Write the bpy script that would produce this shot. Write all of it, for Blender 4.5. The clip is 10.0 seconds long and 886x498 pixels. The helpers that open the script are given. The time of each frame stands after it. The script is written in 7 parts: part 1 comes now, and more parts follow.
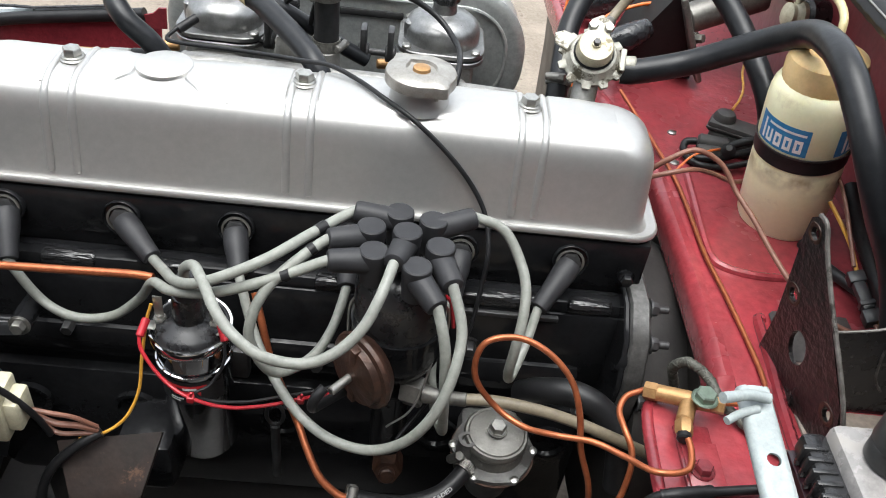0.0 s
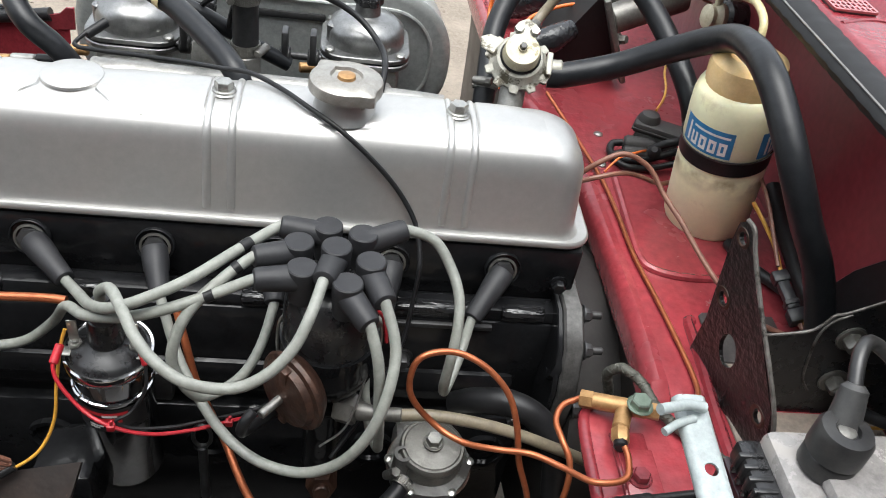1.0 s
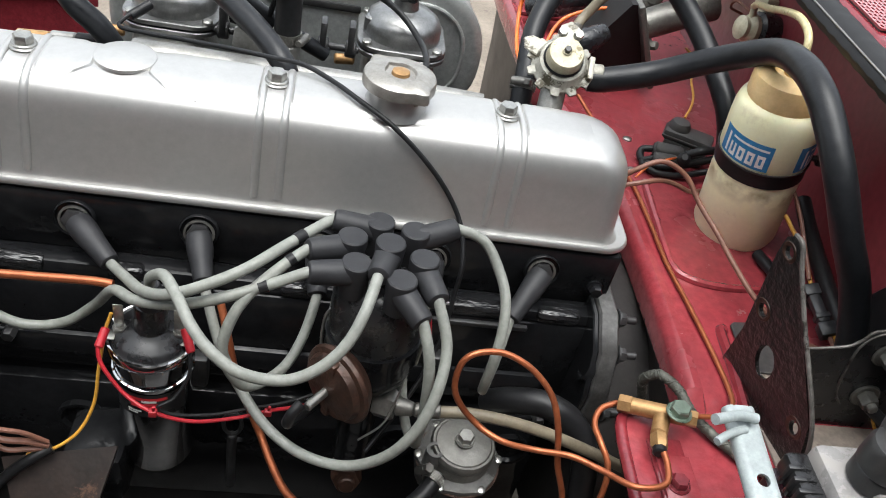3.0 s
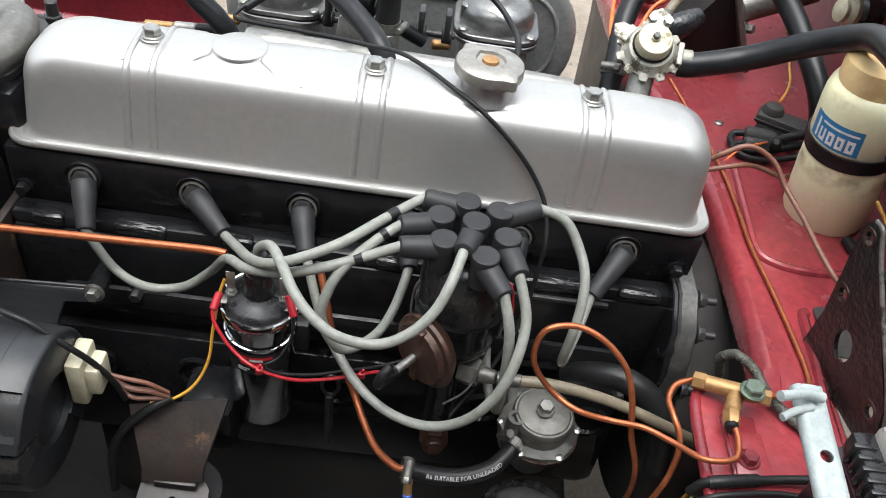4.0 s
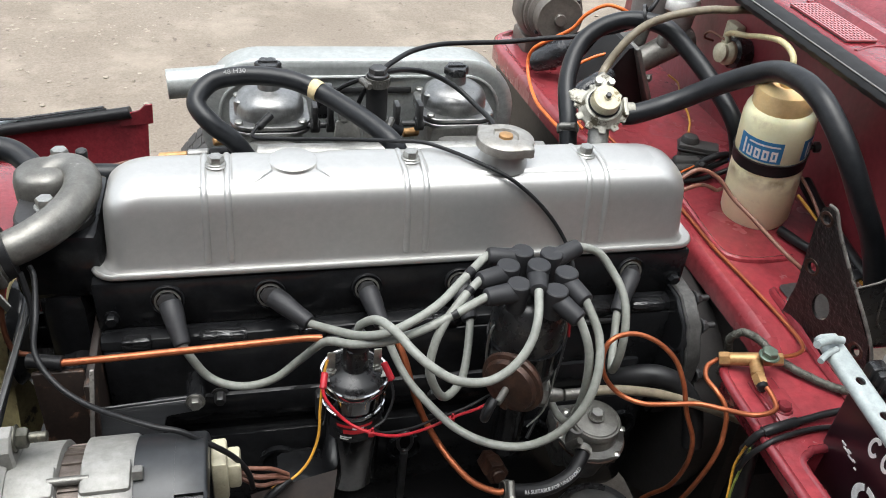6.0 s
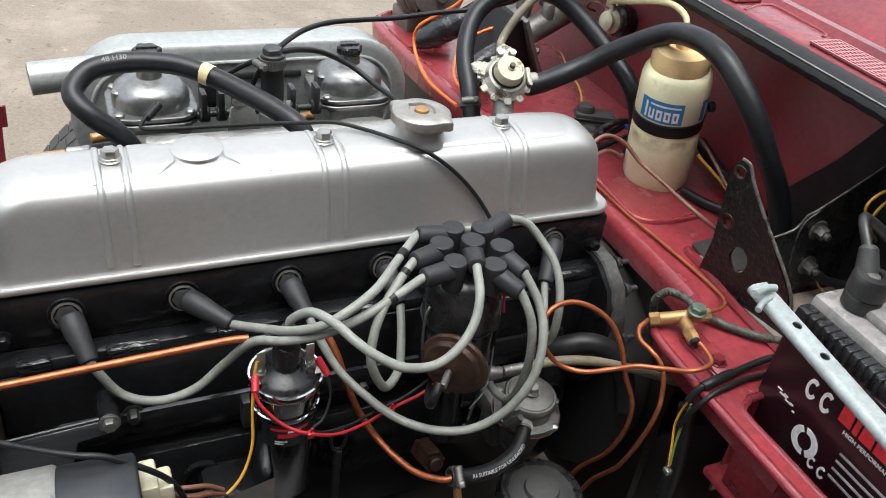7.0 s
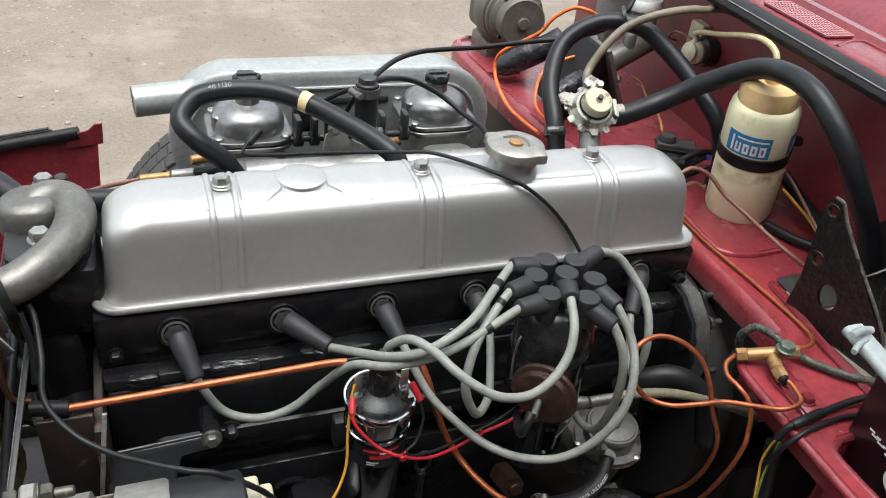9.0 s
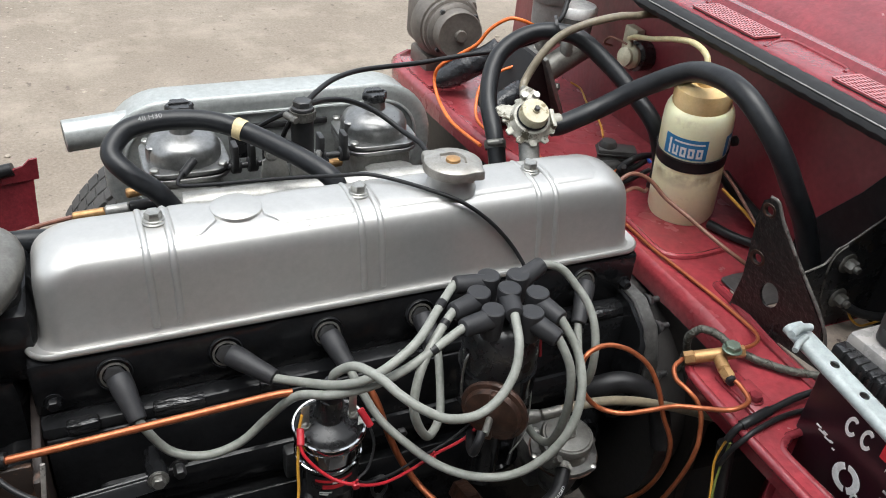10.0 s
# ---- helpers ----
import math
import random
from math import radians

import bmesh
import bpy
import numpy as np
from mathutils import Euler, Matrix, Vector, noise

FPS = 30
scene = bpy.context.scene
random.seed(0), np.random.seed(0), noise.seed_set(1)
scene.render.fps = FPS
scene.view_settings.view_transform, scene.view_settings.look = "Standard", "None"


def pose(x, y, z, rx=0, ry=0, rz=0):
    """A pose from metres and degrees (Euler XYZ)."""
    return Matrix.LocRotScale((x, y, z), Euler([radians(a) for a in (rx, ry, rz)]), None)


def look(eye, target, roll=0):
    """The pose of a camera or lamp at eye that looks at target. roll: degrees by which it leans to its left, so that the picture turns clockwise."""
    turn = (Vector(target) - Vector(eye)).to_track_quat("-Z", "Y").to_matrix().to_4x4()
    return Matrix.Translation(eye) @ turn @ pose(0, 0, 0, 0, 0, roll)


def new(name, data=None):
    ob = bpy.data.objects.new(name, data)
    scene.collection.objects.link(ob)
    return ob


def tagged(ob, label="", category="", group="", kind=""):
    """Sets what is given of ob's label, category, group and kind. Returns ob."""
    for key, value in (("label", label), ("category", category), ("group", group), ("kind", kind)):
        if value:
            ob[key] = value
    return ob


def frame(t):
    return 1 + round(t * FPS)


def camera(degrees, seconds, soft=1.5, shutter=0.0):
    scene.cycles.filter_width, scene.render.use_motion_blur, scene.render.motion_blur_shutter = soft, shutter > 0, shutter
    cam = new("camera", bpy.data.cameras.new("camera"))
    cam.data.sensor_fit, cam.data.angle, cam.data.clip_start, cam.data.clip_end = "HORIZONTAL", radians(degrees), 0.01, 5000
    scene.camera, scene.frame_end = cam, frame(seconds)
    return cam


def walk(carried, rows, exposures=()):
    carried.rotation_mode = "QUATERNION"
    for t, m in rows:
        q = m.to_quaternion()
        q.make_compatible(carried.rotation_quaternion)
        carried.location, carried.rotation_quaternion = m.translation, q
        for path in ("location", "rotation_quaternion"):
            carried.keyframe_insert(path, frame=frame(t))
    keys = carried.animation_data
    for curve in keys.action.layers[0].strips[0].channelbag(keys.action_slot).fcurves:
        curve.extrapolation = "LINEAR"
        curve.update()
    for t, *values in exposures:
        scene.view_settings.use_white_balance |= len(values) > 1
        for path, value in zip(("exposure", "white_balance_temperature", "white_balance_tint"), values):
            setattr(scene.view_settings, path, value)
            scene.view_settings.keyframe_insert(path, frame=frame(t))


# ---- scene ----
cam = camera(55.9, 10.0, soft=1.0)
PATH = [
    (0, (0.397, -0.545, 1.129), (0.501, 1.0, -0.138), 8.0),
    (0.5, (0.402, -0.539, 1.128), (0.633, 0.99, -0.14), 9.6),
    (1, (0.394, -0.524, 1.13), (0.672, 1.007, -0.126), 10.6),
    (1.5, (0.386, -0.502, 1.141), (0.715, 1.054, -0.071), 12.4),
    (2, (0.347, -0.534, 1.127), (0.666, 1.012, -0.102), 14.2),
    (2.2, (0.331, -0.541, 1.123), (0.659, 0.993, -0.118), 15.2),
    (3.3, (0.361, -0.515, 1.132), (0.658, 0.987, -0.155), 13.2),
    (3.5, (0.377, -0.521, 1.135), (0.614, 0.969, -0.178), 12.0),
    (4, (0.35, -0.553, 1.156), (0.442, 0.93, -0.182), 10.0),
    (4.5, (0.276, -0.628, 1.205), (0.333, 0.903, -0.081), 9.5),
    (5, (0.191, -0.739, 1.232), (0.391, 0.851, 0.035), 10.7),
    (5.5, (0.147, -0.738, 1.223), (0.429, 0.854, 0.046), 8.9),
    (6, (0.141, -0.643, 1.201), (0.593, 0.922, 0.042), 6.4),
    (6.2, (0.144, -0.626, 1.194), (0.705, 0.911, 0.044), 6.7),
    (7.3, (0.081, -0.598, 1.159), (0.85, 0.854, 0.018), 8.4),
    (7.5, (0.1, -0.595, 1.163), (0.864, 0.858, 0.02), 8.4),
    (8, (0.137, -0.59, 1.153), (0.892, 0.892, 0.042), 8.0),
    (8.5, (0.108, -0.597, 1.161), (0.815, 0.908, 0.05), 7.9),
    (9, (0.049, -0.592, 1.182), (0.705, 0.924, 0.055), 7.5),
    (9.5, (0.017, -0.59, 1.179), (0.646, 0.93, 0.042), 6.7),
    (10, (0.071, -0.588, 1.191), (0.813, 0.906, 0.087), 5.8),
]
walk(cam, [(t, look(eye, target, roll)) for t, eye, target, roll in PATH],
     exposures=[(t, e, 6300, 7) for t, e in ((0.0, 1.67), (0.5, 1.64), (1.0, 1.60), (1.5, 1.48), (2.0, 1.38), (3.5, 1.54), (4.5, 1.61), (5.0, 1.58), (6.0, 1.48), (7.5, 1.41), (10.0, 1.34))])

# ---- overcast daylight ----
world = bpy.data.worlds.new("world")
scene.world = world
world.use_nodes = True
wn, wl = world.node_tree.nodes, world.node_tree.links
sky = wn.new("ShaderNodeTexSky")
sky.sky_type = "NISHITA"
sky.sun_disc = False
sky.sun_elevation = radians(82)
sky.sun_rotation = radians(205)
sky.dust_density = 4.0
grey = wn.new("ShaderNodeHueSaturation")
grey.inputs["Saturation"].default_value = 0.22
wl.new(sky.outputs["Color"], grey.inputs["Color"])
wl.new(grey.outputs["Color"], wn["Background"].inputs["Color"])
wn["Background"].inputs["Strength"].default_value = 0.15
sun_data = bpy.data.lights.new("sun", "SUN")
sun_data.energy = 0.8
sun_data.angle = radians(60)
sun_data.color = (1.0, 0.96, 0.91)
sun = new("sun", sun_data)
sun.matrix_world = look((0.1, -0.25, 4.0), (0.3, 0.1, 0.7))


# ---- materials ----
def material(name, c1, c2=None, rough=0.5, metal=0.0, scale=30.0, grain=400.0, bump=0.08, spots=None, spot_at=0.62,
             spot_scale=18.0, spot_soft=0.05, spot_rough=None, coat=0.0, trans=0.0, sub=0.0, spec=0.5, grit=0.2, lump=None, rvar=0.12, stretch=(1, 1, 1), depth=0.0004):
    """Two tones mixed at two scales, optional wear spots of a third colour, fine relief."""
    m = bpy.data.materials.new(name)
    m.use_nodes = True
    n, l = m.node_tree.nodes, m.node_tree.links
    b = n["Principled BSDF"]
    geo = n.new("ShaderNodeNewGeometry")
    mp = n.new("ShaderNodeMapping")
    mp.inputs["Scale"].default_value = stretch
    l.new(geo.outputs["Position"], mp.inputs["Vector"])

    def nz(s, det=4.0, ro=0.55):
        t = n.new("ShaderNodeTexNoise")
        t.inputs["Scale"].default_value, t.inputs["Detail"].default_value = s, det
        t.inputs["Roughness"].default_value = ro
        l.new(mp.outputs["Vector"], t.inputs["Vector"])
        return t.outputs["Fac"]

    c2 = c2 or tuple(v * 0.8 for v in c1)
    big, fine = nz(scale), nz(grain, 2.0)
    add = n.new("ShaderNodeMath")
    add.operation = "MULTIPLY_ADD"
    add.inputs[1].default_value = 0.35
    l.new(fine, add.inputs[0])
    l.new(big, add.inputs[2])
    ramp = n.new("ShaderNodeValToRGB")
    ramp.color_ramp.elements[0].position, ramp.color_ramp.elements[1].position = 0.45, 0.9
    ramp.color_ramp.elements[0].color, ramp.color_ramp.elements[1].color = (*c1, 1), (*c2, 1)
    l.new(add.outputs[0], ramp.inputs["Fac"])
    colour = ramp.outputs["Color"]
    rr = n.new("ShaderNodeMapRange")
    rr.inputs["To Min"].default_value, rr.inputs["To Max"].default_value = max(0.02, rough - rvar), min(1, rough + rvar)
    l.new(big, rr.inputs["Value"])
    rough_out = rr.outputs["Result"]
    speck = n.new("ShaderNodeMapRange")
    speck.inputs["From Min"].default_value, speck.inputs["From Max"].default_value = 0.3, 0.7
    speck.inputs["To Min"].default_value, speck.inputs["To Max"].default_value = 1 - grit, 1 + grit
    l.new(nz(130.0, 6.0, 0.7), speck.inputs["Value"])
    worn = n.new("ShaderNodeMix")
    worn.data_type, worn.blend_type = "RGBA", "MULTIPLY"
    worn.inputs["Factor"].default_value = 1.0
    l.new(colour, worn.inputs["A"])
    l.new(speck.outputs["Result"], worn.inputs["B"])
    colour = worn.outputs["Result"]
    if spots:
        sp = n.new("ShaderNodeMapRange")
        sp.inputs["From Min"].default_value, sp.inputs["From Max"].default_value = spot_at, spot_at + spot_soft
        l.new(nz(spot_scale, 8.0, 0.7), sp.inputs["Value"])
        mix = n.new("ShaderNodeMix")
        mix.data_type = "RGBA"
        l.new(sp.outputs["Result"], mix.inputs["Factor"])
        l.new(colour, mix.inputs["A"])
        mix.inputs["B"].default_value = (*spots, 1)
        colour = mix.outputs["Result"]
        if spot_rough is not None:
            mr = n.new("ShaderNodeMix")
            l.new(sp.outputs["Result"], mr.inputs["Factor"])
            l.new(rough_out, mr.inputs["A"])
            mr.inputs["B"].default_value = spot_rough
            rough_out = mr.outputs["Result"]
    l.new(colour, b.inputs["Base Color"])
    l.new(rough_out, b.inputs["Roughness"])
    b.inputs["Metallic"].default_value = metal
    b.inputs["Specular IOR Level"].default_value = spec
    b.inputs["Coat Weight"].default_value = coat
    b.inputs["Coat Roughness"].default_value = 0.15
    b.inputs["Transmission Weight"].default_value = trans
    if sub:
        b.inputs["Subsurface Weight"].default_value = sub
        b.inputs["Subsurface Radius"].default_value = (0.02, 0.015, 0.008)
    bp = n.new("ShaderNodeBump")
    bp.inputs["Strength"].default_value, bp.inputs["Distance"].default_value = bump, depth
    l.new(add.outputs[0], bp.inputs["Height"])
    if lump:
        wave = n.new("ShaderNodeBump")
        wave.inputs["Strength"].default_value, wave.inputs["Distance"].default_value = 1.0, lump[1]
        l.new(nz(lump[0], 3.0, 0.5), wave.inputs["Height"])
        l.new(wave.outputs["Normal"], bp.inputs["Normal"])
    l.new(bp.outputs["Normal"], b.inputs["Normal"])
    return m


SILVER = material("silver_paint", (0.490, 0.484, 0.470), (0.442, 0.436, 0.424), 0.37, 0.72, 9, 900, 0.06, rvar=0.05,
                  spots=(0.40, 0.40, 0.39), spot_at=0.76, spot_scale=60, grit=0.05)
CASTALU = material("cast_aluminium", (0.34, 0.335, 0.32), (0.23, 0.225, 0.21), 0.46, 0.7, 35, 500, 0.35,
                   spots=(0.16, 0.15, 0.135), spot_at=0.64, spot_scale=40)
POLALU = material("polished_aluminium", (0.28, 0.28, 0.277), (0.19, 0.19, 0.187), 0.33, 0.85, 40, 500, 0.15)
CAPMETAL = material("dull_cap_metal", (0.36, 0.345, 0.32), (0.27, 0.255, 0.23), 0.40, 0.7, 60, 700, 0.2,
                    spots=(0.28, 0.24, 0.2), spot_at=0.68, spot_scale=80)
ZINC = material("zinc_steel", (0.44, 0.435, 0.41), (0.29, 0.285, 0.265), 0.34, 0.9, 90, 800, 0.2)
CLIPSTEEL = material("dulled_clip_steel", (0.20, 0.195, 0.18), (0.12, 0.115, 0.105), 0.5, 0.85, 90, 800, 0.3)
CHROME = material("chrome", (0.55, 0.555, 0.565), (0.48, 0.485, 0.495), 0.06, 1.0, 40, 300, 0.02, rvar=0.03)
BLACKENG = material("black_engine_paint", (0.0075, 0.0077, 0.0086), (0.0130, 0.0132, 0.0142), 0.13, 0.0, 22, 200, 0.3, spec=0.19, lump=(26, 0.0016),
                    spots=(0.020, 0.019, 0.018), spot_at=0.70, spot_scale=45, spot_rough=0.4, rvar=0.06, depth=0.0008)
BLACKGLOSS = material("lumpy_black_gloss", (0.008, 0.008, 0.009), (0.02, 0.02, 0.021), 0.16, 0.0, 60, 190, 1.0, depth=0.006, rvar=0.08, stretch=(0.28, 1, 1.4))
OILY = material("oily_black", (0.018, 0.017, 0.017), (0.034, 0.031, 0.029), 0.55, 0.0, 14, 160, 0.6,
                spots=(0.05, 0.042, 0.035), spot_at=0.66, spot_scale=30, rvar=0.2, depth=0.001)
BLACKMATT = material("matt_black_steel", (0.008, 0.008, 0.009), (0.014, 0.013, 0.013), 0.5, 0.0, 30, 400, 0.2, spec=0.25)
CLOUDY = material("cloudy_clear_plastic", (0.25, 0.24, 0.23), (0.18, 0.17, 0.165), 0.4, 0.0, 30, 400, 0.1, trans=0.15)
SATINBLACK = material("satin_black_paint", (0.016, 0.0165, 0.018), (0.030, 0.031, 0.033), 0.34, 0.0, 14, 300, 0.6, stretch=(0.15, 1, 1.6), depth=0.0015)
PALEGREY = material("flaking_grey_paint", (0.30, 0.28, 0.26), (0.16, 0.145, 0.135), 0.6, 0.0, 60, 400, 0.5, spots=(0.04, 0.035, 0.03), spot_at=0.56, spot_scale=50)
RUBBER = material("black_rubber", (0.0085, 0.0085, 0.0092), (0.016, 0.016, 0.017), 0.38, 0.0, 50, 700, 0.2, spec=0.24, grit=0.3)
HOSE = material("heater_hose_rubber", (0.0085, 0.0092, 0.0108), (0.014, 0.015, 0.017), 0.36, 0.0, 40, 900, 0.35, lump=(60, 0.0004), spec=0.30, grit=0.3, spots=(0.05, 0.046, 0.04), spot_at=0.72, spot_scale=70, spot_soft=0.12)
SEAL = material("weathered_seal_rubber", (0.010, 0.010, 0.011), (0.018, 0.018, 0.019), 0.6, 0.0, 50, 700, 0.3, spec=0.25)
DUSTBLACK = material("dusty_black_plastic", (0.022, 0.021, 0.021), (0.042, 0.040, 0.038), 0.62, 0.0, 50, 500, 0.3)
BOOT = material("boot_rubber", (0.017, 0.017, 0.019), (0.027, 0.027, 0.029), 0.5, 0.0, 70, 900, 0.12, spec=0.3)
BLACKPL = material("black_plastic", (0.012, 0.012, 0.013), (0.022, 0.022, 0.023), 0.28, 0.0, 60, 700, 0.1)
GREYPL = material("dark_grey_plastic", (0.013, 0.0145, 0.0165), (0.020, 0.0215, 0.024), 0.4, 0.0, 60, 900, 0.12)
BATTOP = material("battery_top_plastic", (0.17, 0.162, 0.158), (0.26, 0.246, 0.236), 0.2, 0.0, 18, 500, 0.12, coat=0.4,
                  spots=(0.28, 0.26, 0.24), spot_at=0.60, spot_scale=9, spot_rough=0.5)
LEAD = material("grey_ignition_lead", (0.225, 0.232, 0.208), (0.185, 0.19, 0.17), 0.5, 0.0, 60, 800, 0.1)
RED = material("red_body_paint", (0.225, 0.026, 0.034), (0.135, 0.018, 0.024), 0.20, 0.0, 10, 350, 0.35, coat=0.3, spec=0.5, lump=(60, 0.0016),
               spots=(0.26, 0.12, 0.11), spot_at=0.68, spot_scale=34, spot_rough=0.55, depth=0.001)
# Body red in a deeper tone with soft dark blotches, for the firewall.
DARKRED = material("dark_red_paint", (0.20, 0.028, 0.035), (0.13, 0.021, 0.027), 0.36, 0.0, 7, 260, 0.4, spec=0.5, lump=(20, 0.002),
                   spots=(0.05, 0.018, 0.02), spot_at=0.58, spot_scale=7, spot_soft=0.3)
DUSTRED = material("dusty_red_paint", (0.29, 0.036, 0.046), (0.19, 0.035, 0.041), 0.25, 0.0, 9, 260, 0.4, coat=0.4, lump=(50, 0.0016),
                   spots=(0.20, 0.125, 0.105), spot_at=0.67, spot_scale=22, spot_rough=0.7, depth=0.001, grit=0.25)
# Vent red lightened to carry the sky's sheen on the mesh.
VENTRED = material("sky_sheen_vent_red", (0.40, 0.10, 0.105), (0.33, 0.075, 0.08), 0.22, 0.0, 20, 300, 0.1, coat=0.5)
RUST = material("rusty_black_steel", (0.008, 0.0079, 0.008), (0.014, 0.0125, 0.0118), 0.34, 0.05, 60, 300, 1.0, grit=0.8, lump=(170, 0.0022),
                spots=(0.10, 0.078, 0.066), spot_at=0.63, spot_scale=120, spot_soft=0.1, depth=0.001)
RUSTBR = material("brown_rust", (0.030, 0.016, 0.0115), (0.066, 0.031, 0.020), 0.42, 0.35, 50, 400, 0.6, grit=0.5, lump=(90, 0.0012),
                  spots=(0.02, 0.013, 0.01), spot_at=0.6, spot_scale=70, depth=0.0008)
COPPER = material("copper_pipe", (0.43, 0.13, 0.053), (0.29, 0.085, 0.037), 0.38, 0.65, 60, 500, 0.15,
                  spots=(0.2, 0.07, 0.035), spot_at=0.66, spot_scale=35)
DARKCOPPER = material("tarnished_copper", (0.24, 0.09, 0.05), (0.14, 0.055, 0.035), 0.42, 0.7, 60, 500, 0.2)
BRASS = material("brass", (0.42, 0.25, 0.11), (0.30, 0.17, 0.07), 0.46, 0.6, 90, 500, 0.25,
                 spots=(0.22, 0.13, 0.06), spot_at=0.66, spot_scale=90)
DIRT = material("brown_dust", (0.27, 0.225, 0.19), (0.18, 0.145, 0.12), 0.85, 0.0, 18, 300, 0.6, spots=(0.06, 0.04, 0.034), spot_at=0.58, spot_scale=25, depth=0.001)
TARNISH = material("tarnished_cap", (0.115, 0.112, 0.092), (0.06, 0.058, 0.046), 0.42, 0.6, 70, 500, 0.5, spots=(0.24, 0.215, 0.15), spot_at=0.60, spot_scale=75, spot_soft=0.12, grit=0.4)
STAYRED = material("gloss_red_tube", (0.40, 0.012, 0.03), (0.34, 0.01, 0.024), 0.2, 0.0, 20, 300, 0.1)
CREAM = material("milky_plastic", (0.80, 0.775, 0.54), (0.75, 0.715, 0.46), 0.4, 0.0, 14, 300, 0.1, sub=0.25, grit=0.04,
                 spots=(0.50, 0.42, 0.27), spot_at=0.56, spot_scale=26, spot_soft=0.22)
YELLOWCAP = material("yellowed_plastic", (0.76, 0.56, 0.30), (0.68, 0.47, 0.22), 0.6, 0.0, 40, 500, 0.1, sub=0.3, spec=0.25, grit=0.08)
CONNWHITE = material("ivory_plastic", (0.48, 0.45, 0.33), (0.38, 0.35, 0.245), 0.45, 0.0, 60, 500, 0.15,
                     spots=(0.2, 0.17, 0.12), spot_at=0.66, spot_scale=90)
GREYPAINT = material("pale_grey_paint", (0.31, 0.345, 0.345), (0.25, 0.28, 0.28), 0.4, 0.0, 40, 400, 0.2,
                     spots=(0.2, 0.19, 0.18), spot_at=0.72, spot_scale=60)
AIRBOX = material("air_box_silver", (0.43, 0.445, 0.435), (0.36, 0.375, 0.365), 0.36, 0.5, 14, 600, 0.1, rvar=0.07)
DARKMETAL = material("dark_steel", (0.06, 0.06, 0.062), (0.035, 0.034, 0.034), 0.42, 0.5, 40, 300, 0.3)
DULLALU = material("dull_weathered_alloy", (0.20, 0.195, 0.18), (0.12, 0.115, 0.105), 0.42, 0.65, 30, 500, 0.5, lump=(110, 0.0006),
                   spots=(0.32, 0.31, 0.29), spot_at=0.63, spot_scale=45, depth=0.0006)
GRIMEALU = material("grimy_alloy", (0.15, 0.148, 0.142), (0.07, 0.068, 0.065), 0.6, 0.35, 40, 400, 0.5,
                    spots=(0.03, 0.028, 0.026), spot_at=0.56, spot_scale=28)
DUSTGREY = material("dusty_grey_plastic", (0.024, 0.024, 0.025), (0.050, 0.049, 0.047), 0.5, 0.0, 60, 500, 0.3)
TERMCAP = material("dusty_black_rubber", (0.011, 0.011, 0.012), (0.028, 0.027, 0.026), 0.36, 0.0, 45, 500, 0.3)
FLANGE = material("oily_dark_alloy", (0.085, 0.083, 0.080), (0.030, 0.029, 0.028), 0.45, 0.3, 40, 400, 0.5, spots=(0.16, 0.155, 0.145), spot_at=0.66, spot_scale=42, spot_soft=0.1, grit=0.4)
PADBLACK = material("dusty_black_pad", (0.020, 0.018, 0.018), (0.05, 0.045, 0.043), 0.6, 0.0, 40, 300, 0.6, grit=0.5, spots=(0.10, 0.085, 0.078), spot_at=0.60, spot_scale=60, spot_soft=0.15)
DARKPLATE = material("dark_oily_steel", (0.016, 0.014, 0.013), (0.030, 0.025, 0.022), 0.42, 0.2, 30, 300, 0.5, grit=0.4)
WORNEDGE = material("worn_steel_edge", (0.15, 0.14, 0.13), (0.05, 0.045, 0.04), 0.5, 0.3, 90, 400, 0.4, spots=(0.02, 0.016, 0.014), spot_at=0.56, spot_scale=60)
SHROUDBLACK = material("scuffed_black_sheet", (0.012, 0.012, 0.013), (0.028, 0.028, 0.028), 0.4, 0.0, 12, 300, 0.4, grit=0.4, lump=(22, 0.002), spots=(0.09, 0.085, 0.08), spot_at=0.70, spot_scale=38)
LAMIN = material("stator_laminations", (0.14, 0.115, 0.1), (0.085, 0.07, 0.06), 0.5, 0.6, 70, 400, 0.4)
ALTALU = material("alternator_casting", (0.27, 0.265, 0.25), (0.225, 0.22, 0.205), 0.6, 0.45, 60, 700, 0.6, grit=0.16,
                  spots=(0.18, 0.17, 0.155), spot_at=0.72, spot_scale=70)
BRAID = material("braided_earth_strap", (0.10, 0.10, 0.085), (0.05, 0.05, 0.042), 0.6, 0.4, 200, 700, 0.8, depth=0.001)
CLEARTUBE = material("yellowed_clear_tube", (0.58, 0.52, 0.30), (0.45, 0.38, 0.2), 0.3, 0.0, 50, 500, 0.1)
GREYTUBE = material("tan_grey_tube", (0.20, 0.17, 0.12), (0.14, 0.115, 0.08), 0.45, 0.0, 50, 500, 0.1)
WIRERED = material("red_wire", (0.40, 0.014, 0.024), (0.30, 0.009, 0.016), 0.4, 0, 80, 600, 0.05)
WIREYEL = material("yellow_wire", (0.55, 0.29, 0.04), (0.45, 0.22, 0.025), 0.42, 0, 80, 600, 0.05)
WIREORA = material("orange_wire", (0.72, 0.17, 0.03), (0.55, 0.11, 0.015), 0.42, 0, 80, 600, 0.05)
WIREBRN = material("brown_wire", (0.20, 0.09, 0.06), (0.15, 0.065, 0.045), 0.45, 0, 80, 600, 0.05)
WIREBLU = material("blue_wire", (0.03, 0.1, 0.5), None, 0.4, 0, 80, 600, 0.05)
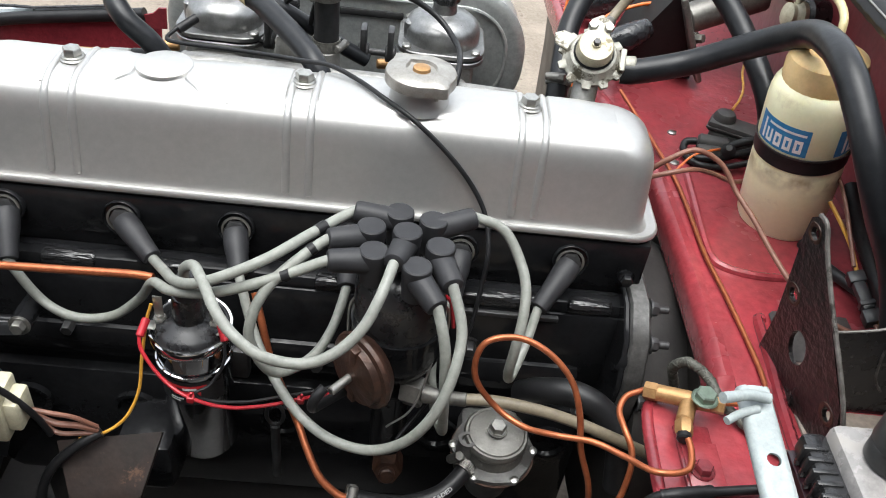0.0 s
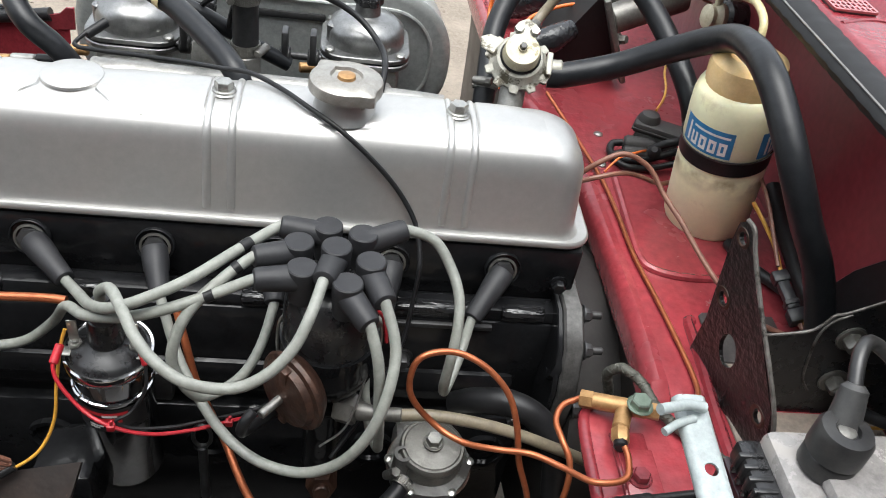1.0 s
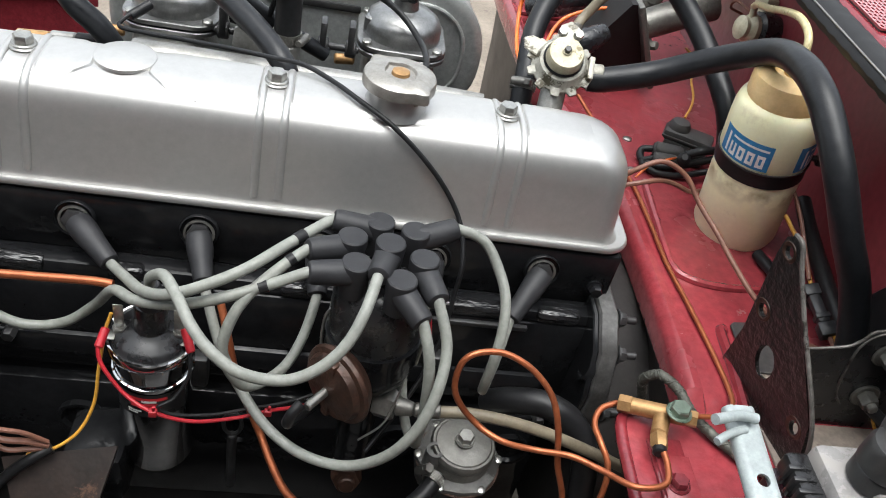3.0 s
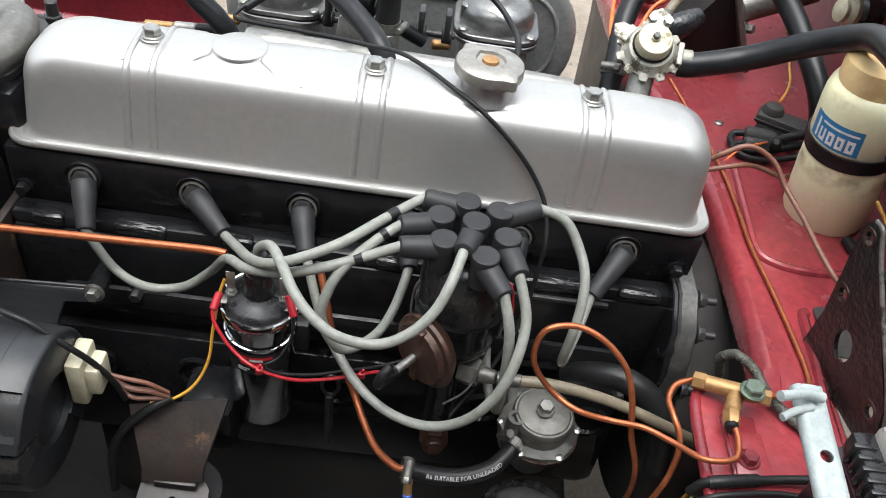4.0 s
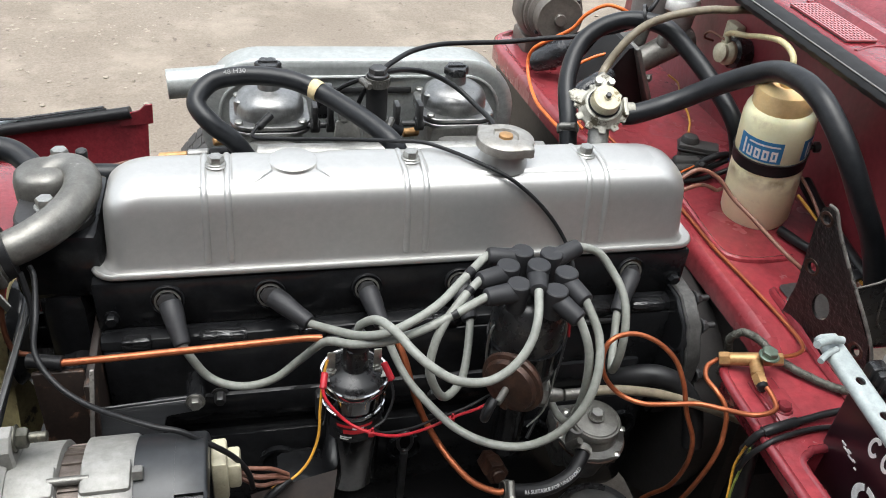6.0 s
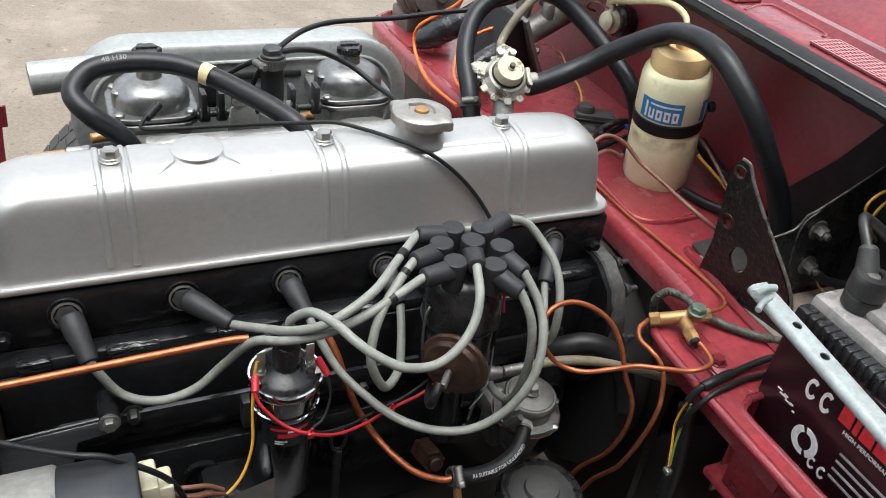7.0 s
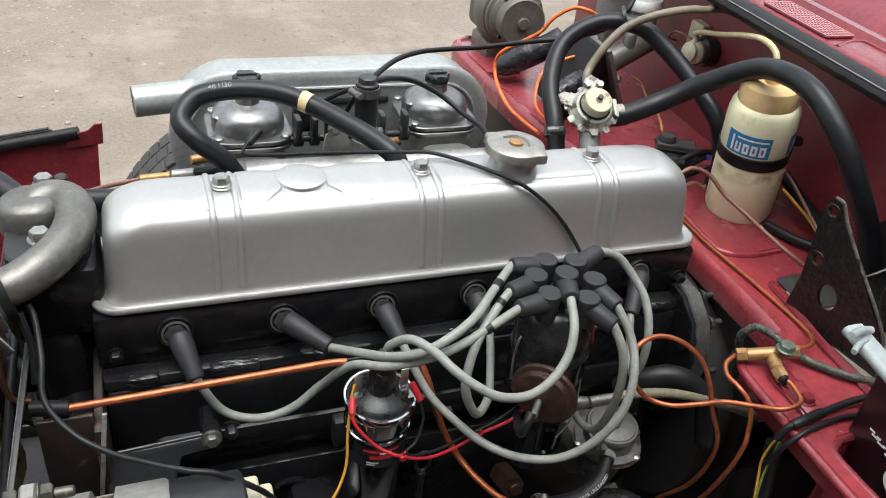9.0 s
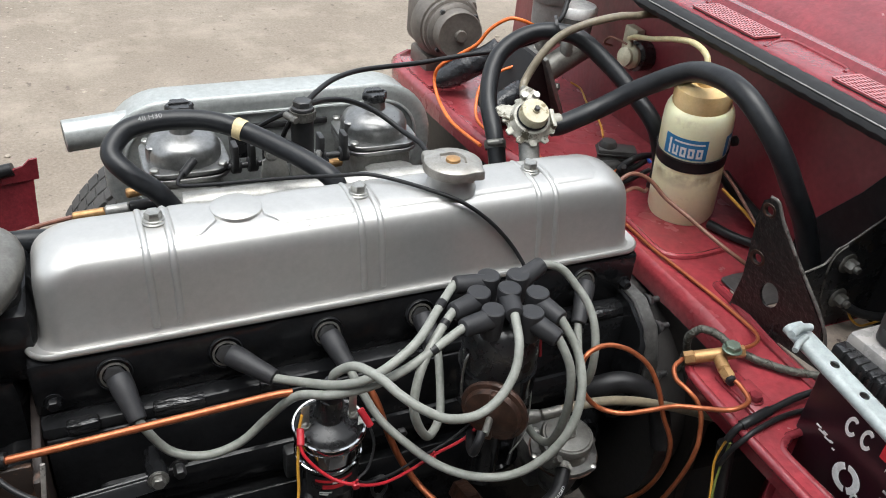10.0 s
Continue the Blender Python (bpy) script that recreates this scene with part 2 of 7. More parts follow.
WHITE = material("white_print", (0.78, 0.78, 0.76), (0.68, 0.68, 0.66), 0.5, 0, 80, 600, 0.02)
GREYPRINT = material("grey_print", (0.4, 0.4, 0.4), None, 0.5, 0, 80, 600, 0.02)
FADEDPRINT = material("faded_print", (0.20, 0.20, 0.20), (0.12, 0.12, 0.12), 0.5, 0, 90, 600, 0.02)
BLUELABEL = material("blue_label", (0.02, 0.16, 0.36), (0.03, 0.2, 0.4), 0.42, 0, 60, 600, 0.03)
REDDOT = material("red_dot_paint", (0.62, 0.018, 0.030), (0.54, 0.014, 0.022), 0.7, 0, 80, 600, 0.05)
REDPRINT = material("red_print", (0.62, 0.03, 0.04), None, 0.45, 0, 80, 600, 0.03)
BATTLABEL = material("maroon_black_label", (0.005, 0.004, 0.005), (0.024, 0.004, 0.008), 0.3, 0, 7, 400, 0.03, coat=0.3)
YELLOWSLEEVE = material("cream_tape", (0.62, 0.5, 0.28), None, 0.5, 0, 80, 600, 0.05)
FANYEL = material("cream_fan_paint", (0.46, 0.39, 0.20), (0.28, 0.235, 0.12), 0.5, 0, 30, 300, 0.3,
                  spots=(0.06, 0.05, 0.03), spot_at=0.58, spot_scale=30)
# Screen trim colour, reused for sky glare on the bonnet skin.
GLASSWHITE = material("pale_trim_and_sky_sheen", (0.62, 0.68, 0.72), (0.5, 0.56, 0.6), 0.25, 0, 20, 300, 0.05)
TYRE = material("tyre_rubber", (0.028, 0.027, 0.026), (0.05, 0.047, 0.044), 0.7, 0, 40, 400, 0.4)
BROWNPLATE = material("brown_rusted_plate", (0.020, 0.0115, 0.0085), (0.011, 0.0075, 0.0062), 0.55, 0.0, 20, 300, 0.6, grit=0.45, lump=(40, 0.001), spots=(0.085, 0.045, 0.028), spot_at=0.58, spot_scale=30)


# For the added wall behind the camera; its dark tone shows in reflections.
DARKBACK = material("dark_backdrop", (0.0517, 0.0550, 0.0588), (0.0348, 0.0370, 0.0396), 0.85, 0, 3, 90, 0.5, depth=0.004)


def ground_material():
    m = material("dusty_concrete", (0.205, 0.172, 0.138), (0.162, 0.133, 0.104), 0.9, 0, 2.2, 60, 0.5, spots=(0.30, 0.258, 0.208),
                 spot_at=0.48, spot_scale=3.2, spot_soft=0.3, depth=0.010, grit=0.26)
    n, l = m.node_tree.nodes, m.node_tree.links
    b = n["Principled BSDF"]
    src = b.inputs["Base Color"].links[0].from_socket
    geo = n.new("ShaderNodeNewGeometry")
    noise2 = n.new("ShaderNodeTexNoise")
    noise2.inputs["Scale"].default_value, noise2.inputs["Detail"].default_value = 34.0, 3.0
    l.new(geo.outputs["Position"], noise2.inputs["Vector"])
    mr = n.new("ShaderNodeMapRange")
    mr.inputs["From Min"].default_value, mr.inputs["From Max"].default_value = 0.66, 0.72
    l.new(noise2.outputs["Fac"], mr.inputs["Value"])
    mix = n.new("ShaderNodeMix")
    mix.data_type = "RGBA"
    l.new(mr.outputs["Result"], mix.inputs["Factor"])
    l.new(src, mix.inputs["A"])
    mix.inputs["B"].default_value = (0.12, 0.095, 0.075, 1)
    l.new(mix.outputs["Result"], b.inputs["Base Color"])
    return m



def stain_bottle():
    """A brown tide mark round the bottle below its strap."""
    n, l = CREAM.node_tree.nodes, CREAM.node_tree.links
    b = n["Principled BSDF"]
    src = b.inputs["Base Color"].links[0].from_socket
    geo, sep = n.new("ShaderNodeNewGeometry"), n.new("ShaderNodeSeparateXYZ")
    l.new(geo.outputs["Position"], sep.inputs["Vector"])
    cloud = n.new("ShaderNodeTexNoise")
    cloud.inputs["Scale"].default_value, cloud.inputs["Detail"].default_value = 38.0, 5.0
    l.new(geo.outputs["Position"], cloud.inputs["Vector"])

    def span(src_out, a, c, lo=0.0, hi=1.0):
        r = n.new("ShaderNodeMapRange")
        for key, v in zip(("From Min", "From Max", "To Min", "To Max"), (a, c, lo, hi)):
            r.inputs[key].default_value = v
        l.new(src_out, r.inputs["Value"])
        return r.outputs["Result"]

    def times(p, q):
        m = n.new("ShaderNodeMath")
        m.operation = "MULTIPLY"
        l.new(p, m.inputs[0])
        l.new(q, m.inputs[1])
        return m.outputs[0]

    f = times(times(span(sep.outputs["Z"], 0.698, 0.716), span(sep.outputs["Z"], 0.718, 0.730, 1.0, 0.0)), span(cloud.outputs["Fac"], 0.42, 0.62))
    mix = n.new("ShaderNodeMix")
    mix.data_type = "RGBA"
    l.new(f, mix.inputs["Factor"])
    l.new(src, mix.inputs["A"])
    mix.inputs["B"].default_value = (0.30, 0.24, 0.13, 1)
    l.new(mix.outputs["Result"], b.inputs["Base Color"])


stain_bottle()
GROUND = ground_material()
PEBBLE = material("dusty_stone", (0.30, 0.26, 0.21), (0.22, 0.185, 0.145), 0.9, 0.0, 14, 200, 0.3, grit=0.3)


# ---- building tools ----
def mesh_object(name, bm, mat, smooth=True):
    bmesh.ops.recalc_face_normals(bm, faces=bm.faces)
    me = bpy.data.meshes.new(name)
    bm.to_mesh(me)
    bm.free()
    me.materials.append(mat)
    for p in me.polygons:
        p.use_smooth = smooth
    if smooth:
        me.set_sharp_from_angle(angle=radians(38))
    return new(name, me)


def thing(name, loc, label, category, group="", kind=""):
    """An Empty at the base of a thing; its parts are meshes in world coordinates below it."""
    ob = new(name)
    ob.location = loc
    ob.empty_display_size = 0.02
    return tagged(ob, label, category, group, kind)


def part(name, bm, mat, parent, label="", smooth=True):
    ob = mesh_object(name, bm, mat, smooth)
    ob.parent = parent
    if parent.parent is None:
        ob.matrix_parent_inverse = Matrix.Translation(-parent.location)
    return tagged(ob, label)


def solo(name, bm, mat, label, category, group="", kind="", smooth=True):
    """A thing that is one mesh, its origin at the middle of its base."""
    co = [v.co for v in bm.verts]
    base = Vector(((min(c.x for c in co) + max(c.x for c in co)) / 2, (min(c.y for c in co) + max(c.y for c in co)) / 2, min(c.z for c in co)))
    bmesh.ops.translate(bm, vec=-base, verts=bm.verts)
    ob = mesh_object(name, bm, mat, smooth)
    ob.location = base
    return tagged(ob, label, category, group, kind)


def join(*bms):
    out = bms[0]
    for b in bms[1:]:
        me = bpy.data.meshes.new("tmp")
        b.to_mesh(me)
        b.free()
        out.from_mesh(me)
        bpy.data.meshes.remove(me)
    return out


def move(bm, m):
    bmesh.ops.transform(bm, matrix=m, verts=bm.verts)
    return bm


def frame_to(a, b):
    """A pose at a whose z axis points at b."""
    d = Vector(b) - Vector(a)
    return Matrix.Translation(a) @ d.to_track_quat("Z", "Y").to_matrix().to_4x4()


def box(lo, hi, bevel=0.002, seg=2, m=None):
    bm = bmesh.new()
    bmesh.ops.create_cube(bm, size=1)
    lo, hi = Vector(lo), Vector(hi)
    d = hi - lo
    bmesh.ops.transform(bm, matrix=Matrix.Translation((lo + hi) / 2) @ Matrix.Diagonal((*d, 1)), verts=bm.verts)
    if bevel:
        bmesh.ops.bevel(bm, geom=list(bm.edges), offset=min(bevel, min(d) * 0.45), segments=seg, affect="EDGES", profile=0.5)
    return move(bm, m) if m else bm


def rings(loops, closed=True, cap=True):
    """Skin loops of points (all of one length) one to the next."""
    bm = bmesh.new()
    vs = [[bm.verts.new(p) for p in loop] for loop in loops]
    n = len(vs[0])
    for a, b in zip(vs, vs[1:]):
        for i in range(n if closed else n - 1):
            j = (i + 1) % n
            bm.faces.new((a[i], a[j], b[j], b[i]))
    if cap and closed:
        bm.faces.new(vs[0][::-1])
        bm.faces.new(vs[-1])
    return bm


def lathe(profile, m=None, sides=32, cap=True):
    """Turn (radius, height) pairs about z."""
    loops = [[(r * math.cos(2 * math.pi * i / sides), r * math.sin(2 * math.pi * i / sides), z) for i in range(sides)] for r, z in profile]
    bm = rings(loops, cap=cap)
    return move(bm, m) if m else bm


def rod(a, b, r, r2=None, sides=20, ease=0.0):
    """A round bar from a to b, with eased ends."""
    h = (Vector(b) - Vector(a)).length
    r2 = r if r2 is None else r2
    e = ease or min(0.0015, r * 0.25)
    return lathe([(r - e, 0), (r, e), (r2, h - e), (r2 - e, h)], frame_to(a, b), sides)


def hexa(a, b, r):
    h = (Vector(b) - Vector(a)).length
    return lathe([(r * 0.93, 0), (r, h * 0.08), (r, h * 0.85), (r * 0.86, h)], frame_to(a, b), 6)


def smooth_path(pts, step=8):
    """Catmull-Rom through the points."""
    p = [Vector(q) for q in pts]
    p = [p[0] * 2 - p[1]] + p + [p[-1] * 2 - p[-2]]
    out = []
    for i in range(1, len(p) - 2):
        a, b, c, d = p[i - 1:i + 3]
        for k in range(step):
            t = k / step
            out.append(0.5 * (2 * b + (c - a) * t + (2 * a - 5 * b + 4 * c - d) * t * t + (3 * b - a - 3 * c + d) * t ** 3))
    out.append(p[-2])
    return out


def tube(pts, r, sides=12, step=8, radii=None, curve=True):
    """A pipe, cable or wire along smoothed points; radii: a function of 0..1."""
    path = smooth_path(pts, step) if curve else [Vector(q) for q in pts]
    loops = []
    t0 = (path[1] - path[0]).normalized()
    ref = t0.orthogonal().normalized()
    n = len(path)
    for i, p in enumerate(path):
        t = (path[min(i + 1, n - 1)] - path[max(i - 1, 0)]).normalized()
        ref = (ref - t * ref.dot(t)).normalized()
        side = t.cross(ref)
        rr = r * (radii(i / (n - 1)) if radii else 1)
        loops.append([p + ref * rr * math.cos(2 * math.pi * k / sides) + side * rr * math.sin(2 * math.pi * k / sides) for k in range(sides)])
    return rings(loops)


def plate(outline, thick, m=None, bevel=0.0008, holes=()):
    """A flat plate in its own xy plane from an outline, pushed up by its thickness. holes: outlines cut through."""
    bm = bmesh.new()
    vs = [bm.verts.new((x, y, 0)) for x, y in outline]
    edges = [bm.edges.new((vs[i], vs[(i + 1) % len(vs)])) for i in range(len(vs))]
    for h in holes:
        hv = [bm.verts.new((x, y, 0)) for x, y in h]
        edges += [bm.edges.new((hv[i], hv[(i + 1) % len(hv)])) for i in range(len(hv))]
    if holes:
        bmesh.ops.triangle_fill(bm, use_beauty=True, use_dissolve=True, edges=edges)
    else:
        bm.faces.new(vs)
    r = bmesh.ops.extrude_face_region(bm, geom=list(bm.faces))
    bmesh.ops.translate(bm, vec=(0, 0, thick), verts=[g for g in r["geom"] if isinstance(g, bmesh.types.BMVert)])
    if bevel and not holes:
        sharp = [e for e in bm.edges if len(e.link_faces) == 2 and e.calc_face_angle(0) > 1.0]
        bmesh.ops.bevel(bm, geom=sharp, offset=bevel, segments=1, affect="EDGES")
    return move(bm, m) if m else bm


def round_outline(x0, y0, x1, y1, r, seg=6):
    pts = []
    for cx, cy, a0 in ((x1 - r, y1 - r, 0), (x0 + r, y1 - r, 90), (x0 + r, y0 + r, 180), (x1 - r, y0 + r, 270)):
        for k in range(seg + 1):
            a = radians(a0 + 90 * k / seg)
            pts.append((cx + r * math.cos(a), cy + r * math.sin(a)))
    return pts


def circle(cx, cy, r, n=16, ry=None):
    ry = ry or r
    return [(cx + r * math.cos(2 * math.pi * i / n), cy + ry * math.sin(2 * math.pi * i / n)) for i in range(n)]


def lettering(name, text, size, m, mat, parent, wrap=None, label="", shift=0.0):
    """Raised words as a mesh; wrap: the radius of a round body on whose skin they lie (x runs round it)."""
    cu = bpy.data.curves.new("words", "FONT")
    cu.body, cu.size, cu.extrude, cu.align_x, cu.align_y, cu.offset = text, size, 0.0002, "CENTER", "CENTER", size * 0.012
    cu.resolution_u = 3
    tmp = new("words", cu)
    dg = bpy.context.evaluated_depsgraph_get()
    me = bpy.data.meshes.new_from_object(tmp.evaluated_get(dg))
    bpy.data.objects.remove(tmp)
    bm = bmesh.new()
    bm.from_mesh(me)
    bpy.data.meshes.remove(me)
    if wrap:
        for v in bm.verts:
            a = (v.co.x + shift) / wrap
            v.co = Vector(((wrap + v.co.z) * math.sin(a), v.co.y, (wrap + v.co.z) * math.cos(a) - wrap))
    move(bm, m)
    return part(name, bm, mat, parent, label, smooth=False)


def hose_lettering(name, text, size, path, r, up, at, mat, parent):
    """Words printed along a bent hose: path points, hose radius, the side they face, start in metres along it."""
    cu = bpy.data.curves.new("words", "FONT")
    cu.body, cu.size, cu.align_y, cu.offset = text, size, "CENTER", size * 0.012
    cu.resolution_u = 2
    tmp = new("words", cu)
    me = bpy.data.meshes.new_from_object(tmp.evaluated_get(bpy.context.evaluated_depsgraph_get()))
    bpy.data.objects.remove(tmp)
    bm = bmesh.new()
    bm.from_mesh(me)
    bpy.data.meshes.remove(me)
    p = smooth_path(path, 12)
    run = [0.0]
    for a, b in zip(p, p[1:]):
        run.append(run[-1] + (b - a).length)
    for v in bm.verts:
        d = min(max(v.co.x + at, 0.0), run[-1] - 1e-5)
        i = max(k for k in range(len(run) - 1) if run[k] <= d)
        c = p[i].lerp(p[i + 1], (d - run[i]) / (run[i + 1] - run[i]))
        t = (p[min(i + 2, len(p) - 1)] - p[max(i - 1, 0)]).normalized()
        n = Vector(up)
        n = (n - t * n.dot(t)).normalized()
        s = n.cross(t)
        an = v.co.y / r
        v.co = c + (n * math.cos(an) + s * math.sin(an)) * (r + 0.0003)
    return part(name, bm, mat, parent, smooth=False)


def clip_band(centre, axis, r, parent, width=0.011, name="hose_clamp", screw=(0, 0, 1)):
    """A worm-drive band with its screw housing, round a hose."""
    c, ax = Vector(centre), Vector(axis).normalized()
    a, b = c - ax * width / 2, c + ax * width / 2
    h = width
    bm = lathe([(r, 0), (r + 0.0012, 0), (r + 0.0012, h), (r, h)], frame_to(a, b), 28, cap=False)
    s = Vector(screw)
    s = (s - ax * s.dot(ax)).normalized()
    tang = ax.cross(s)
    p = c + s * (r + 0.004)
    bm = join(bm, rod(p - tang * 0.009, p + tang * 0.007, 0.0042, sides=12), hexa(p + tang * 0.006, p + tang * 0.012, 0.0045))
    for k in range(26):
        ang = 2 * math.pi * k / 26
        d = s * math.cos(ang) + tang * math.sin(ang)
        q = c + d * (r + 0.0014)
        bm = join(bm, box((-0.0004, -0.0007, -h * 0.3), (0.0004, 0.0007, h * 0.3), 0, m=Matrix.Translation(q) @ ax.to_track_quat("Z", "Y").to_matrix().to_4x4()))
    return part(name, bm, CLIPSTEEL, parent, "steel worm-drive hose clip")


def bolt_bm(a, b, r, washer=1.35):
    d = (Vector(b) - Vector(a)).normalized()
    bm = hexa(a, b, r)
    if washer:
        bm = join(bm, rod(a, Vector(a) + d * r * 0.25, r * washer, sides=20))
    return bm


# ---- ground and the yard ----
def build_ground():
    bm = bmesh.new()
    n = 40
    half = 150.0
    steps = [math.copysign(half * abs(2 * i / n - 1) ** 3, 2 * i / n - 1) for i in range(n + 1)]
    vs = [[bm.verts.new((x, y, 0.012 * noise.noise((x * 0.6, y * 0.6, 0)) if abs(x) + abs(y) < 30 else 0)) for x in steps] for y in steps]
    for j in range(n):
        for i in range(n):
            bm.faces.new((vs[j][i], vs[j][i + 1], vs[j + 1][i + 1], vs[j + 1][i]))
    ob = mesh_object("ground", bm, GROUND)
    tagged(ob, "dusty beige worn concrete yard with pale patches", "ground", kind="structure")


def build_pebbles():
    rng = random.Random(4)
    bm = bmesh.new()
    spots = [(rng.uniform(-2.2, 2.0), rng.uniform(0.9, 4.5), rng.uniform(0.003, 0.012)) for k in range(260)]
    spots += [(rng.gauss(-0.35, 0.30), rng.gauss(2.55, 0.32), rng.uniform(0.003, 0.011)) for k in range(420)]
    for x, y, size in spots:
        g = bmesh.new()
        bmesh.ops.create_icosphere(g, subdivisions=1, radius=size)
        for v in g.verts:
            v.co *= rng.uniform(0.75, 1.2)
        move(g, Matrix.Translation((x, y, size * 0.3)) @ Matrix.Diagonal((1, 1, 0.55, 1)))
        bm = join(bm, g)
    ob = mesh_object("gravel", bm, PEBBLE)
    tagged(ob, "scattered small stones on the yard", "gravel", kind="stuff")


def build_backdrop_wall():
    # unseen wall, added to block low sky and darken reflections
    ob = mesh_object("backdrop_wall", box((-9, -2.7, 0), (9, -2.5, 4.2), 0.01), DARKBACK, False)
    tagged(ob, "unseen dark wall added behind the camera to darken reflections", "wall", kind="structure")


build_ground()
build_pebbles()
build_backdrop_wall()

# ---- the car's bulkhead ----
SHELF = 0.645


def build_bulkhead():
    b = thing("bulkhead", (0.75, 0.15, 0.2), "dark red painted car bulkhead with a flat shelf", "bulkhead", kind="structure")
    # shelf with its pressed edge towards the engine
    left = [(0.662, -0.086), (0.664, -0.04), (0.663, 0.06), (0.660, 0.20), (0.628, 0.33), (0.605, 0.40), (0.594, 0.54), (0.587, 0.660), (0.585, 0.712), (0.594, 0.742), (0.622, 0.762)]
    right = [(0.87, -0.086), (0.87, -0.04), (0.87, 0.06), (0.87, 0.20), (0.87, 0.33), (0.87, 0.40), (0.87, 0.54), (0.87, 0.660), (0.87, 0.716), (0.87, 0.752), (0.87, 0.778)]
    prof = [(0.006, -0.034), (-0.001, -0.028), (-0.003, -0.006), (0.0, 0.002), (0.006, 0.006), (0.013, 0.005), (0.016, -0.001), (0.022, -0.001)]
    loops = []
    for (lx, ly), (rx, ry) in zip(left, right):
        lx2 = lx
        row = [(lx2 + dx, ly, SHELF + dz) for dx, dz in prof]
        row += [(lx2 + (rx - lx2) * f, ly, SHELF - 0.001) for f in (0.2, 0.4, 0.6, 0.8, 1.0)]
        loops.append(row)
    for y, drop in ((-0.094, 0.004), (-0.106, 0.0105)):
        loops.insert(0, [(x + 0.3 * drop, y, min(zz, SHELF + 0.002) - drop) for x, yy, zz in loops[0]])
    part("shelf", rings(loops, closed=False), DUSTRED, b, "dusty red shelf panel with scuffed paint")
    # near end: a flat panel that juts out and runs on as the battery tray's rim
    edge = [(0.672, -0.080), (0.662, -0.091), (0.640, -0.098), (0.612, -0.102), (0.602, -0.111), (0.5985, -0.128), (0.597, -0.16), (0.5965, -0.22), (0.597, -0.30), (0.599, -0.53)]
    inner = [(0.624, -0.53), (0.621, -0.30), (0.620, -0.243), (0.624, -0.230), (0.636, -0.223), (0.66, -0.2195), (0.862, -0.217), (0.862, -0.080)]
    part("end_panel", plate(edge + inner, 0.010, Matrix.Translation((0, 0, 0.6265)), 0.0035), DUSTRED, b, "scuffed bright red panel under the union")
    part("end_lip", tube([(x + 0.003, y, 0.633) for x, y in edge[3:]], 0.0052, 10, 3), RED, b, "rolled edge with chipped paint")
    part("tray_lip", tube([(x - 0.002, y, 0.6335) for x, y in inner[:7]], 0.0046, 10, 3), RED, b)
    part("end_skirt", box((0.611, -0.30, 0.600), (0.614, -0.106, 0.628), 0.001), RED, b)
    # lower wall, much darker than the red lip above it
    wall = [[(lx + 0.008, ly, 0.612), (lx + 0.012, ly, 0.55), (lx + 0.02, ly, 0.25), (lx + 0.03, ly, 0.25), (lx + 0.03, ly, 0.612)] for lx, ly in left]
    part("lower_wall", rings(wall), DARKPLATE, b, "dark wall below the shelf")
    part("dirty_floor", box((0.722, -0.205, 0.6362), (0.855, -0.104, 0.6392), 0.001), DIRT, b, "dusty brown floor behind the battery")
    part("dirty_floor", box((0.726, -0.085, 0.6445), (0.858, -0.022, 0.6462), 0.001), DIRT, b, "dusty brown floor beside the bracket")
    part("end_pad", box((0.600, 0.600, 0.6435), (0.664, 0.735, 0.6500), 0.002), DUSTRED, b, "raised square pad at the shelf end")
    part("mount_pad", box((0.618, -0.190, 0.636), (0.646, -0.132, 0.6405), 0.002), RED, b)
    # pressed ridges on the shelf
    ridge = [(0.700, 0.215, SHELF), (0.695, 0.12, SHELF), (0.694, 0.075, SHELF), (0.704, 0.058, SHELF), (0.735, 0.050, SHELF), (0.78, 0.052, SHELF)]
    part("ridge", tube(ridge, 0.0045, 8), DUSTRED, b)
    ridge2 = [(0.722, -0.008, SHELF), (0.717, -0.012, SHELF), (0.714, -0.05, SHELF + 0.001), (0.712, -0.10, SHELF - 0.004), (0.711, -0.15, SHELF - 0.0065), (0.710, -0.20, SHELF - 0.0065)]
    part("ridge", tube(ridge2, 0.005, 8), RED, b)
    # firewall
    part("firewall", box((0.862, -0.75, 0.15), (0.872, 0.80, 0.868), 0.002), DARKRED, b, "dark red firewall panel")
    # flat black sheet low on the firewall, with a slanted upper edge
    m = Matrix(((0, 0, 1, 0.858), (1, 0, 0, 0), (0, 1, 0, 0), (0, 0, 0, 1)))
    part("black_pad", plate([(0.03, 0.60), (0.022, 0.675), (0.008, 0.703), (-0.04, 0.768), (-0.076, 0.830), (-0.11, 0.862), (-0.70, 0.862), (-0.70, 0.60)], 0.003, m), RUBBER, b, "black area low on the firewall")
    # top flange with rubber seal, scuttle
    part("top_flange", box((0.795, -0.75, 0.866), (0.872, 0.80, 0.872), 0.002), RED, b)
    run = [Vector((0.790, -0.75 + 1.07 * k / 110, 0.872)) for k in range(111)] + smooth_path([(0.791, 0.335, 0.873), (0.797, 0.352, 0.876), (0.812, 0.362, 0.881), (0.835, 0.366, 0.886), (0.87, 0.367, 0.892)], 6)
    loops = []
    for i, p in enumerate(run):
        t = (run[min(i + 1, len(run) - 1)] - run[max(i - 1, 0)]).normalized()
        out = t.cross(Vector((0, 0, 1))).normalized()
        thin = 1.0 if i < 111 else max(0.4, 1.0 - (i - 110) * 0.04)
